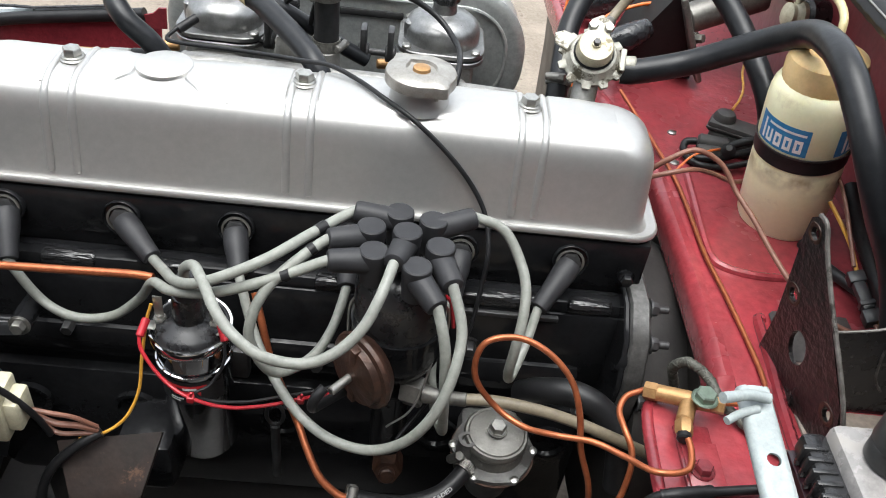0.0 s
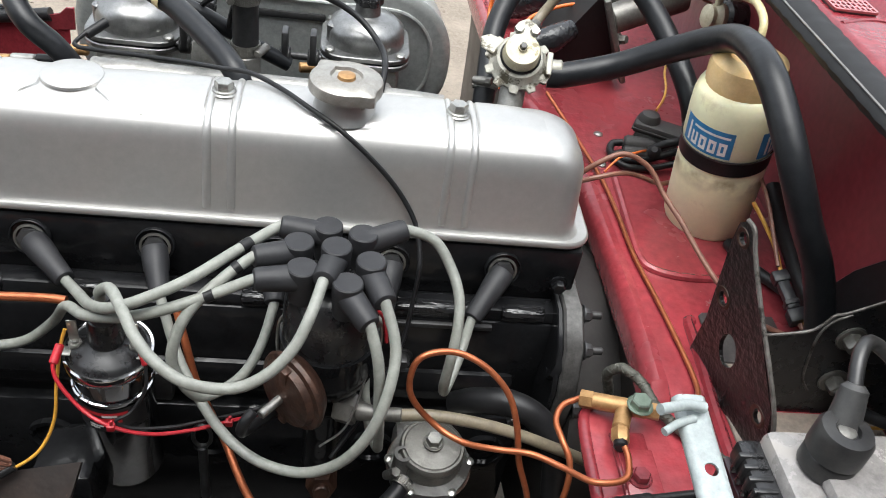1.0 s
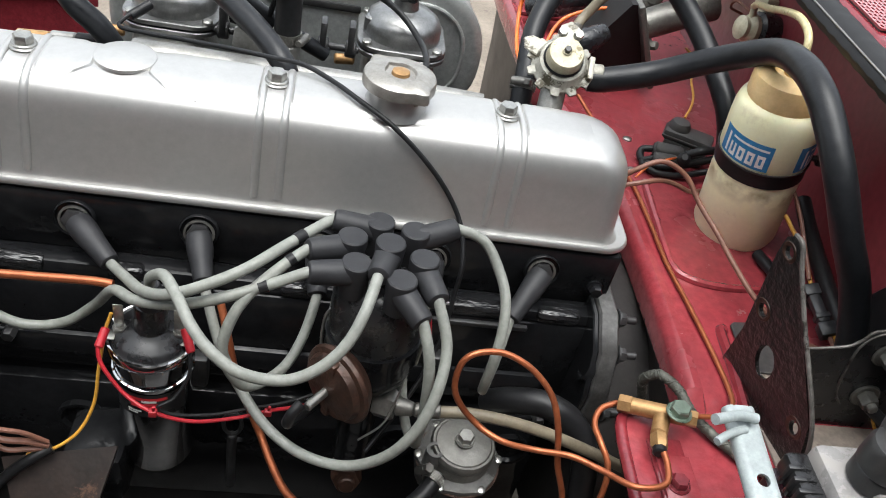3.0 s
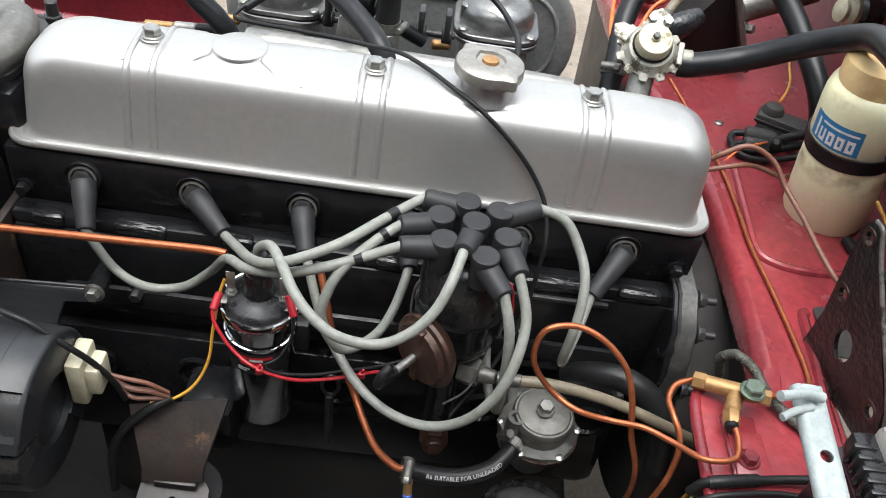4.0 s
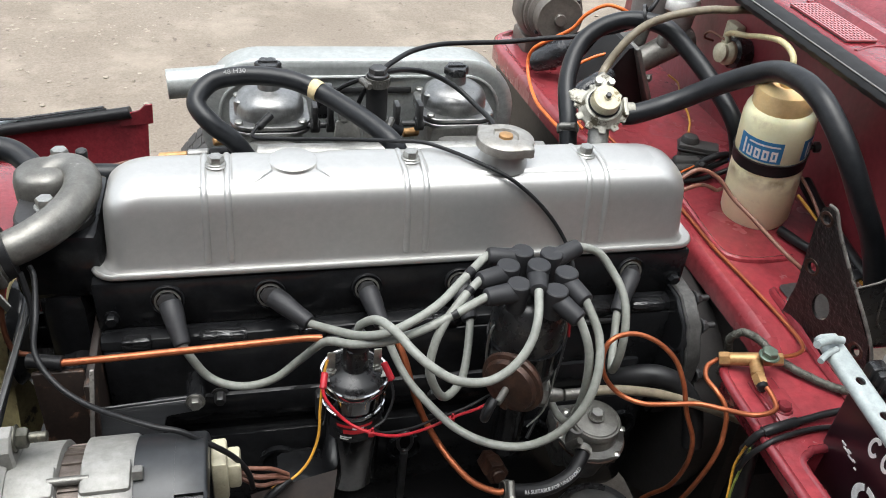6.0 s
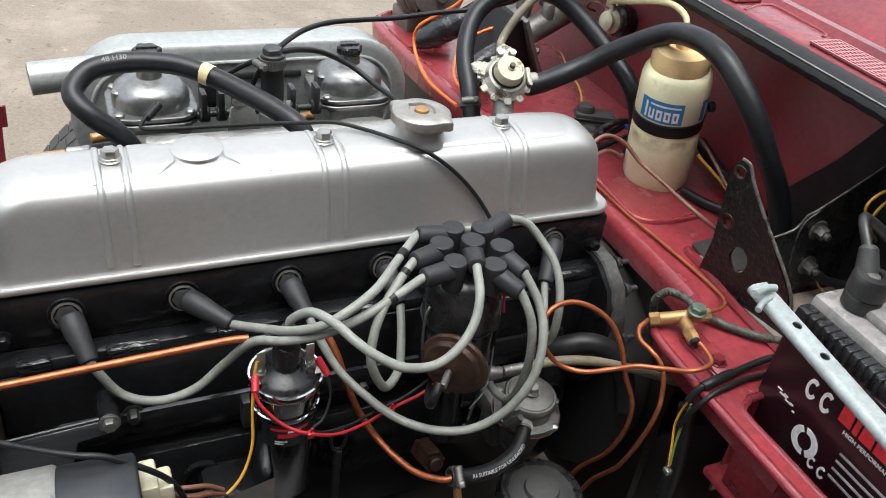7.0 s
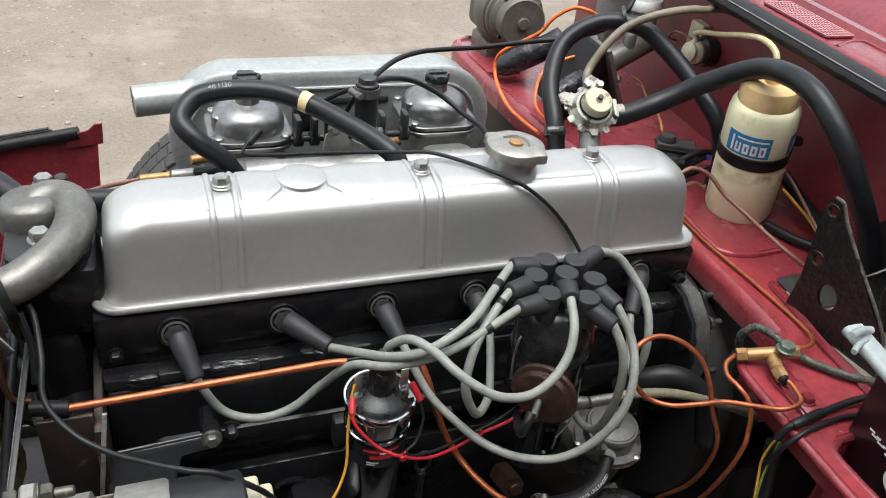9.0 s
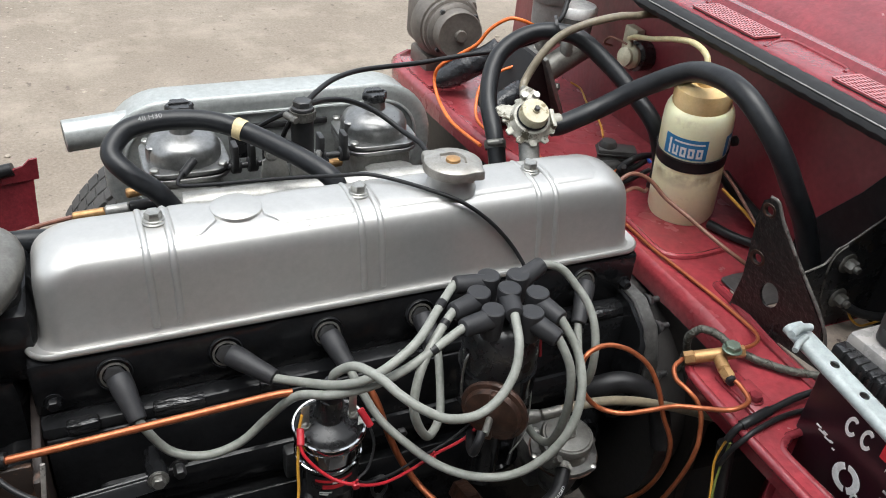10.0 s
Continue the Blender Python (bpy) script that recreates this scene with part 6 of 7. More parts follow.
def build_air_box():
    a = thing("air_cleaner_box", (0.3, 0.46, 0.56), "grey silver pressed-steel air cleaner box behind the carburettors", "air cleaner")
    m = Matrix(((1, 0, 0, 0), (0, 0, 1, 0), (0, 1, 0, 0), (0, 0, 0, 1)))
    loops = []
    for ins, y in ((0.012, 0.418), (0.004, 0.419), (0.0, 0.423), (0.0, 0.428), (0.004, 0.432), (0.005, 0.478), (0.010, 0.490), (0.03, 0.497), (0.06, 0.50)):
        loops.append([(px, y, pz) for px, pz in round_outline(0.086 + ins, 0.560 + ins, 0.530 - ins, 0.741 - ins, max(0.082 - ins, 0.01), 10)])
    part("shell", rings(loops), AIRBOX, a)
    rib = [(px, 0.417, pz) for px, pz in round_outline(0.112, 0.59, 0.505, 0.717, 0.055, 8)]
    part("pressed_rib", tube(rib + [rib[0]], 0.0026, 8, 1, curve=False), AIRBOX, a)
    part("slot", box((0.265, 0.4145, 0.693), (0.375, 0.4195, 0.702), 0.002), DARKMETAL, a, "dark pressed slot")
    part("intake_pipe", lathe([(0.0185, 0.0), (0.0200, 0.001), (0.0200, 0.09)], frame_to((0.046, 0.438, 0.699), (0.20, 0.452, 0.705)), 30, cap=False), AIRBOX, a, "round silver intake pipe")
    part("intake_pipe_inside", lathe([(0.0186, 0.0), (0.0180, 0.09)], frame_to((0.0462, 0.438, 0.699), (0.20, 0.452, 0.705)), 30), DARKMETAL, a)
    return a


build_air_box()


def build_breather():
    b = thing("breather_hose", (0.3, 0.2, 0.70), "thick black rubber breather hose looping over the carburettor", "hose")
    part("hose", tube([(0.146, 0.224, 0.704), (0.130, 0.222, 0.730), (0.107, 0.226, 0.750), (0.092, 0.246, 0.766), (0.108, 0.266, 0.780), (0.136, 0.270, 0.786), (0.170, 0.268, 0.787), (0.203, 0.260, 0.784), (0.233, 0.244, 0.776), (0.259, 0.217, 0.770), (0.284, 0.188, 0.763), (0.305, 0.160, 0.752), (0.315, 0.152, 0.72)], 0.0110, 20, 10), HOSE, b)
    part("tape_band", lathe([(0.0112, -0.006), (0.0117, -0.005), (0.0117, 0.005), (0.0112, 0.006)], frame_to((0.226, 0.2485, 0.7785), (0.250, 0.2265, 0.7725)), 24, cap=False), YELLOWSLEEVE, b, "cream tape band")
    hose_lettering("word", "48 H30", 0.0085, [(0.104, 0.266, 0.782), (0.136, 0.270, 0.786), (0.170, 0.268, 0.787), (0.203, 0.260, 0.784)], 0.0110, (0, -0.55, 0.83), 0.020, FADEDPRINT, b)
    part("branch", tube([(0.228, 0.290, 0.757), (0.255, 0.292, 0.745), (0.285, 0.298, 0.725), (0.315, 0.304, 0.705), (0.34, 0.31, 0.69)], 0.0085, 14), HOSE, b)
    p = thing("breather_post", (0.300, 0.265, 0.722), "upright black hose with a clip and fittings", "hose")
    part("hose", tube([(0.300, 0.265, 0.720), (0.300, 0.265, 0.745), (0.300, 0.265, 0.780)], 0.0130, 18), RUBBER, p)
    clip_band((0.300, 0.265, 0.782), (0, 0, 1), 0.0134, p, screw=(-1, -0.4, 0))
    part("plug", join(rod((0.300, 0.265, 0.786), (0.300, 0.265, 0.792), 0.0125), hexa((0.300, 0.265, 0.792), (0.300, 0.265, 0.799), 0.011)), DARKMETAL, p)
    clip_band((0.300, 0.265, 0.728), (0, 0, 1), 0.0134, p, screw=(1, -0.4, 0))
    c = thing("black_cables", (0.3, 0.265, 0.79), "thin black cables from the breather to the bulkhead", "cable")
    part("cable", tube([(0.302, 0.266, 0.792), (0.322, 0.286, 0.797), (0.352, 0.318, 0.797), (0.392, 0.350, 0.792), (0.440, 0.373, 0.785), (0.494, 0.384, 0.782), (0.554, 0.390, 0.785), (0.611, 0.385, 0.791), (0.652, 0.360, 0.812), (0.672, 0.345, 0.842), (0.690, 0.360, 0.864), (0.700, 0.374, 0.892), (0.706, 0.392, 0.930), (0.730, 0.440, 0.945), (0.775, 0.500, 0.920), (0.815, 0.540, 0.884)], 0.0033, 10), RUBBER, c)
    part("cable", tube([(0.306, 0.266, 0.792), (0.340, 0.300, 0.780), (0.376, 0.322, 0.765), (0.412, 0.322, 0.746), (0.436, 0.290, 0.732), (0.440, 0.235, 0.738), (0.436, 0.200, 0.725)], 0.0034, 10), RUBBER, c)
    part("cable", tube([(0.294, 0.266, 0.786), (0.278, 0.275, 0.778), (0.258, 0.29, 0.760), (0.245, 0.30, 0.740)], 0.0030, 8), RUBBER, c)
    part("cable", tube([(0.294, 0.268, 0.782), (0.286, 0.280, 0.760), (0.280, 0.29, 0.735)], 0.0030, 8), RUBBER, c)
    return b


build_breather()


def build_linkage():
    l = thing("throttle_linkage", (0.28, 0.31, 0.69), "dark throttle linkage rods between the carburettors", "linkage")
    part("spindle", rod((0.22, 0.315, 0.698), (0.375, 0.315, 0.698), 0.004), DARKMETAL, l)
    for x in (0.225, 0.245, 0.33, 0.36):
        part("coupling", join(rod((x, 0.315, 0.698), (x + 0.012, 0.315, 0.698), 0.0095), box((x + 0.002, 0.305, 0.695), (x + 0.009, 0.325, 0.728), 0.002)), DARKMETAL, l)
    part("block", box((0.232, 0.345, 0.69), (0.258, 0.365, 0.735), 0.004), BLACKPL, l)
    part("clip", box((0.262, 0.30, 0.69), (0.272, 0.312, 0.735), 0.002), BLACKPL, l)
    return l


build_linkage()


def build_gauge_wire():
    w = thing("vacuum_wire", (0.3, 0.15, 0.74), "thin black cable crossing over the rocker cover", "cable")
    part("cable", tube([(0.160, 0.226, 0.748), (0.152, 0.208, 0.742), (0.176, 0.190, 0.748), (0.219, 0.171, 0.757), (0.265, 0.145, 0.769), (0.297, 0.121, 0.7795), (0.324, 0.107, 0.7848), (0.350, 0.086, 0.7850), (0.373, 0.061, 0.7850), (0.398, 0.0425, 0.7790), (0.4245, 0.0340, 0.7600), (0.448, 0.0300, 0.735), (0.464, 0.0230, 0.712), (0.470, 0.010, 0.697), (0.472, -0.004, 0.680), (0.470, -0.012, 0.655), (0.464, -0.03, 0.62), (0.445, -0.06, 0.585), (0.41, -0.10, 0.55)], 0.0021, 10, 10), RUBBER, w)
    part("plug", rod((0.158, 0.224, 0.744), (0.174, 0.240, 0.752), 0.0048), RUBBER, w)
    return w


build_gauge_wire()


def build_sensor():
    s = thing("cable_joint", (0.07, 0.30, 0.66), "brass sleeved cable joint beside the head", "cable")
    a, b = Vector((0.045, 0.250, 0.695)), Vector((0.078, 0.246, 0.699))
    part("sleeve", rod(a, b, 0.0050), BRASS, s, "brass sleeve")
    part("connector", rod(b, b + (b - a) * 0.75, 0.0062), CASTALU, s)
    part("boot", rod(b + (b - a) * 0.75, b + (b - a) * 1.8, 0.0066), RUBBER, s)
    part("wire", tube([(-0.030, 0.262, 0.672), (-0.005, 0.256, 0.682), (0.02, 0.252, 0.690), (0.046, 0.250, 0.695)], 0.0026, 8), WIREBRN, s)
    part("stud", bolt_bm((0.045, 0.215, 0.655), (0.045, 0.215, 0.690), 0.0075), ZINC, s)
    return s


build_sensor()


# ---- far end of the shelf ----
def build_master_cylinders():
    m = thing("master_cylinder", (0.74, 0.42, SHELF), "grey alloy brake master cylinder with a round reservoir", "master cylinder", "master cylinders")
    part("body", join(rod((0.730, 0.462, 0.716), (0.826, 0.492, 0.748), 0.019, 0.021), lathe([(0.0095, 0), (0.0098, 0.020), (0.0075, 0.023), (0.001, 0.023)], Matrix.Translation((0.772, 0.468, 0.742)), 20)), DULLALU, m)
    part("pedal_box", rings([[(0.650, y, 0.652), (0.664, y, 0.700), (0.696, y - 0.006, 0.757), (0.704, y - 0.006, 0.758), (0.748, y + 0.012, 0.664), (0.750, y + 0.012, 0.646)] for y in (0.428, 0.470, 0.512)]), BLACKMATT, m, "matt black triangular pedal box")
    part("mount_plate", box((-0.004, -0.018, -0.006), (0.004, 0.098, 0.110), 0.003, m=Matrix.Translation((0.752, 0.430, 0.660)) @ Matrix.Rotation(radians(-25), 4, "Y")), DULLALU, m, "worn grey flange plate")
    part("flange_bolt", bolt_bm((0.742, 0.444, 0.700), (0.750, 0.436, 0.704), 0.006), DULLALU, m)
    part("neck", rod((0.800, 0.484, 0.740), (0.803, 0.500, 0.752), 0.016), DULLALU, m)
    part("reservoir", lathe([(0.020, 0.0), (0.026, 0.006), (0.0285, 0.04), (0.0285, 0.052)], Matrix.Translation((0.803, 0.503, 0.744)), 30), CLOUDY, m, "cloudy clear plastic reservoir")
    part("cap", lathe([(0.031, 0), (0.032, 0.002), (0.032, 0.012), (0.029, 0.016), (0.024, 0.014), (0.001, 0.014)], Matrix.Translation((0.803, 0.503, 0.792)), 32), WHITE, m, "pale ribbed screw cap")
    m = thing("master_cylinder", (0.70, 0.56, SHELF), "grey alloy clutch master cylinder with a clear cup", "master cylinder", "master cylinders")
    part("body", rod((0.706, 0.520, 0.716), (0.758, 0.514, 0.732), 0.018), DULLALU, m)
    part("neck", rod((0.750, 0.508, 0.730), (0.760, 0.512, 0.778), 0.013), DULLALU, m)
    part("reservoir", lathe([(0.020, 0), (0.026, 0.006), (0.0275, 0.04), (0.0275, 0.050)], Matrix.Translation((0.760, 0.514, 0.768)), 28), CLOUDY, m, "cloudy clear plastic reservoir")
    part("cap", lathe([(0.0295, 0), (0.0305, 0.002), (0.0305, 0.012), (0.027, 0.015), (0.021, 0.013), (0.001, 0.013)], Matrix.Translation((0.760, 0.514, 0.814)), 28), CLOUDY, m, "cloudy ribbed cap")
    return m


build_master_cylinders()


MOTOR = material("grimy_motor_grey", (0.155, 0.138, 0.122), (0.105, 0.092, 0.080), 0.5, 0.25, 26, 300, 0.5, spots=(0.05, 0.042, 0.035), spot_at=0.62, spot_scale=24, spot_soft=0.2)
TAPE = material("glossy_black_tape", (0.012, 0.013, 0.015), (0.022, 0.023, 0.026), 0.26, 0.0, 40, 500, 0.3, lump=(70, 0.003))


def build_wiper_motor():
    w = thing("wiper_motor", (0.67, 0.68, SHELF), "grey-brown grimy drum-shaped wiper motor on the shelf end", "motor")
    n = Vector((-0.05, -0.98, 0.06)).normalized()
    c = Vector((0.660, 0.655, 0.7255))
    m = frame_to(c, c + n) @ Matrix.Scale(0.87, 4)
    part("drum", lathe([(0.056, -0.004), (0.058, 0.0), (0.058, 0.010), (0.053, 0.012), (0.053, 0.020), (0.049, 0.024), (0.0455, 0.026), (0.0455, 0.050), (0.043, 0.0535), (0.038, 0.0525), (0.012, 0.0535)], m, 44), MOTOR, w)
    part("hub", lathe([(0.0115, 0.053), (0.0115, 0.059), (0.010, 0.0605), (0.001, 0.0605)], m, 24), MOTOR, w)
    part("gear_case", join(lathe([(0.064, -0.05), (0.066, -0.046), (0.066, -0.018), (0.060, -0.006), (0.05, -0.004)], m, 36), box((0.625, 0.70, 0.675), (0.735, 0.775, 0.755), 0.014)), MOTOR, w)
    for a in (0.6, 2.2, 3.9, 5.4):
        q = m @ Vector((0.0475 * math.cos(a), 0.0475 * math.sin(a), 0.024))
        part("screw", hexa(q, q + n * 0.006, 0.0045), DARKMETAL, w)
    part("mount_foot", box((0.622, 0.66, SHELF - 0.001), (0.70, 0.735, 0.676), 0.006), MOTOR, w)
    return w


build_wiper_motor()


def build_far_loom():
    f = thing("taped_loom", (0.66, 0.5, SHELF), "black taped wiring bundle with orange wires on the far shelf", "wire")
    part("taped_branch", tube([(0.614, 0.585, 0.665), (0.628, 0.575, 0.675), (0.652, 0.565, 0.692), (0.681, 0.555, 0.711), (0.701, 0.550, 0.732)], 0.019, 16, radii=lambda q: 0.75 + 0.35 * math.sin(3.0 * q + 0.1)), TAPE, f)
    part("taped_branch", tube([(0.612, 0.392, 0.690), (0.628, 0.398, 0.700), (0.650, 0.406, 0.710), (0.672, 0.418, 0.718)], 0.0155, 16, radii=lambda q: 0.75 + 0.35 * math.sin(3.0 * q + 0.1)), TAPE, f)
    part("orange_wire", tube([(0.723, 0.480, 0.783), (0.695, 0.480, 0.796), (0.676, 0.490, 0.796), (0.653, 0.500, 0.778), (0.639, 0.510, 0.752), (0.618, 0.530, 0.728), (0.598, 0.550, 0.704), (0.593, 0.555, 0.681), (0.590, 0.530, 0.661), (0.584, 0.470, 0.652), (0.586, 0.420, 0.652), (0.584, 0.360, 0.661)], 0.0028, 10), WIREORA, f, "orange wire")
    part("orange_wire", tube([(0.70, 0.46, 0.735), (0.67, 0.47, 0.725), (0.63, 0.46, 0.710), (0.612, 0.44, 0.690), (0.604, 0.41, 0.672), (0.62, 0.36, 0.660)], 0.0024, 10), WIREORA, f, "orange wire")
    part("orange_wire", tube([(0.610, 0.38, 0.655), (0.606, 0.40, 0.690), (0.614, 0.42, 0.705), (0.626, 0.41, 0.690), (0.622, 0.38, 0.665), (0.612, 0.37, 0.655)], 0.0022, 8), material("dull_orange_wire", (0.42, 0.11, 0.05), None, 0.5), f, "dull orange wire coil")
    return f


build_far_loom()


def build_wheel():
    w = thing("front_wheel", (0.268, 0.67, 0.0), "dusty black front tyre standing on the yard", "wheel")
    m = Matrix.Translation((0.268, 0.60, 0.278)) @ Matrix.Rotation(radians(-90), 4, "X")
    part("tyre", lathe([(0.175, 0.0), (0.215, -0.008), (0.255, 0.0), (0.277, 0.012), (0.284, 0.03), (0.284, 0.11), (0.277, 0.128), (0.255, 0.14), (0.175, 0.14)], m, 72), TYRE, w)
    for k in range(76):
        a = 2 * math.pi * k / 76
        for j, zz in enumerate((0.022, 0.058, 0.094)):
            part_bm = box((-0.006, -0.0102, 0), (0.0052, 0.0102, 0.032), 0.001, 1, m=m @ Matrix.Rotation(a + 0.03 * j, 4, "Z") @ Matrix.Translation((0.281, 0, zz)))
            if k == 0 and j == 0:
                tread = part_bm
            else:
                tread = join(tread, part_bm)
    ob = part("tread", tread, TYRE, w)
    tagged(ob, kind="stuff")
    part("rim", lathe([(0.04, 0.02), (0.12, 0.03), (0.165, 0.012), (0.178, 0.0), (0.178, 0.14), (0.04, 0.12)], m, 48), DARKMETAL, w)
    return w


build_wheel()


# ---- front of the engine ----
def build_thermostat():
    t = thing("thermostat_housing", (-0.035, 0.09, 0.69), "cast alloy thermostat housing with a swan-neck outlet", "thermostat housing")
    part("base", box((-0.075, 0.035, 0.66), (0.006, 0.155, 0.735), 0.012), BLACKENG, t)
    part("cover", lathe([(0.028, 0.735), (0.028, 0.752), (0.0260, 0.7605), (0.021, 0.7650), (0.010, 0.7665), (0.001, 0.7665)], Matrix.Translation((-0.048, 0.112, 0)), 36), DULLALU, t, "rounded dull alloy cover")
    part("cover_flange", plate(round_outline(-0.070, 0.040, 0.000, 0.154, 0.026), 0.010, Matrix.Translation((0, 0, 0.733)), 0.002), DARKMETAL, t)
    part("outlet", tube([(-0.052, 0.110, 0.748), (-0.037, 0.121, 0.755), (-0.021, 0.117, 0.757), (-0.011, 0.098, 0.757), (-0.012, 0.073, 0.755), (-0.022, 0.046, 0.752), (-0.040, 0.024, 0.748), (-0.060, 0.012, 0.743), (-0.078, 0.008, 0.740)], 0.0162, 24, 10, radii=lambda q: 1.0 + 0.06 * math.sin(3.14 * q)), DULLALU, t, "dull alloy swan-neck pipe")
    for y in (0.057, 0.148):
        part("bolt", bolt_bm((-0.038, y, 0.755), (-0.038, y, 0.765), 0.0085, 1.25), ZINC, t, "plated hexagon bolt")
    return t


build_thermostat()


def build_top_hose():
    h = thing("top_hose", (-0.13, 0.0, 0.70), "ribbed black rubber radiator top hose with steel clips", "hose")
    a, b = Vector((-0.064, 0.012, 0.741)), Vector((-0.205, -0.030, 0.712))
    L = (b - a).length
    prof = [(0.0245, 0), (0.0255, 0.002), (0.0255, 0.027)]
    for k in range(3):
        z = 0.030 + 0.0175 * k
        prof += [(0.0240, z), (0.0300, z + 0.0045), (0.0310, z + 0.008), (0.0300, z + 0.0115), (0.0240, z + 0.016)]
    prof += [(0.0250, 0.085), (0.0250, 0.110), (0.0235, 0.112), (0.0235, L)]
    part("hose", lathe(prof, frame_to(a, b), 36), RUBBER, h)
    d = (b - a).normalized()
    clip_band(a + d * 0.014, d, 0.0253, h, 0.012, screw=(0.2, -1, -0.3))
    clip_band(a + d * 0.097, d, 0.0253, h, 0.012, screw=(0.2, -1, -0.3))
    part("clip_tail", box((-0.001, -0.006, 0), (0.001, 0.006, 0.032), 0.0008, m=frame_to((-0.082, -0.015, 0.728), (-0.045, -0.045, 0.690))), CLIPSTEEL, h, "loose steel clip tail")
    return h


build_top_hose()


def build_radiator():
    r = thing("radiator", (-0.2, 0.08, 0.2), "black painted radiator with its top tank", "radiator")
    part("core", box((-0.235, -0.17, 0.22), (-0.185, 0.30, 0.565), 0.004), OILY, r)
    part("top_tank", box((-0.240, -0.175, 0.560), (-0.158, 0.230, 0.650), 0.018), BLACKENG, r)
    part("side_plate", plate([(-0.35, 0.30), (-0.35, 0.735), (-0.22, 0.732), (-0.09, 0.730), (-0.02, 0.716), (0.012, 0.690), (0.002, 0.655), (-0.026, 0.620), (-0.044, 0.600), (-0.050, 0.50), (-0.050, 0.30)], 0.003, Matrix(((0, 0, 1, -0.103), (1, 0, 0, 0), (0, 1, 0, 0), (0, 0, 0, 1)))), SHROUDBLACK, r, "scuffed black fan shroud plate")
    part("pressed_fold", tube([(-0.0995, -0.030, 0.700), (-0.0995, -0.066, 0.718), (-0.0995, -0.090, 0.7225), (-0.0995, -0.15, 0.7235), (-0.0995, -0.21, 0.721), (-0.0995, -0.225, 0.715)], 0.0014, 8), WORNEDGE, r, "worn bare fold in the shroud")
    part("cowl_post", box((-0.099, -0.070, 0.30), (-0.092, -0.050, 0.600), 0.002), BLACKENG, r, "black fan cowl edge")
    part("neck", lathe([(0.030, -0.06), (0.028, -0.02), (0.022, 0), (0.022, 0.018), (0.026, 0.020)], Matrix.Translation((-0.175, 0.100, 0.705)), 28), BLACKENG, r)
    cap_at = (-0.169, 0.100, 0.722)
    lid = part("pressure_cap", cap_lid(cap_at, 0.0330, radians(-50)), TARNISH, r, "tarnished grey radiator pressure cap with lugs")
    part("centre_rivet", lathe([(0.0075, 0), (0.007, 0.0025), (0.004, 0.0036), (0.001, 0.0036)], Matrix.Translation((-0.169, 0.100, 0.7325)), 20), TARNISH, lid)
    part("stub", tube([(-0.196, -0.028, 0.714), (-0.214, -0.034, 0.705), (-0.222, -0.03, 0.68), (-0.215, -0.02, 0.64)], 0.022, 16), BLACKENG, r)
    return r


build_radiator()



def build_bypass_hose():
    b = thing("overflow_hose", (-0.13, 0.14, 0.70), "black rubber hose from the radiator neck to the housing", "hose")
    part("hose", tube([(-0.140, 0.078, 0.712), (-0.124, 0.078, 0.726), (-0.115, 0.086, 0.738), (-0.116, 0.110, 0.749), (-0.117, 0.140, 0.757), (-0.103, 0.164, 0.758), (-0.082, 0.160, 0.755), (-0.062, 0.140, 0.748)], 0.0122, 18), HOSE, b)
    clip_band((-0.116, 0.084, 0.736), (0.35, 0.35, 0.8), 0.0125, b, 0.009, screw=(1, -0.6, 0.2))
    c = thing("heater_return_hose", (0.0, 0.2, 0.69), "black rubber hose running behind the housing", "hose")
    part("hose", tube([(-0.085, 0.205, 0.700), (-0.045, 0.204, 0.702), (0.0, 0.206, 0.700), (0.05, 0.212, 0.690), (0.09, 0.22, 0.67)], 0.0115, 16), HOSE, c)
    part("switch", join(rod((-0.028, 0.20, 0.705), (-0.028, 0.20, 0.735), 0.006), hexa((-0.028, 0.20, 0.712), (-0.028, 0.20, 0.720), 0.009)), DARKMETAL, c)
    return b


build_bypass_hose()


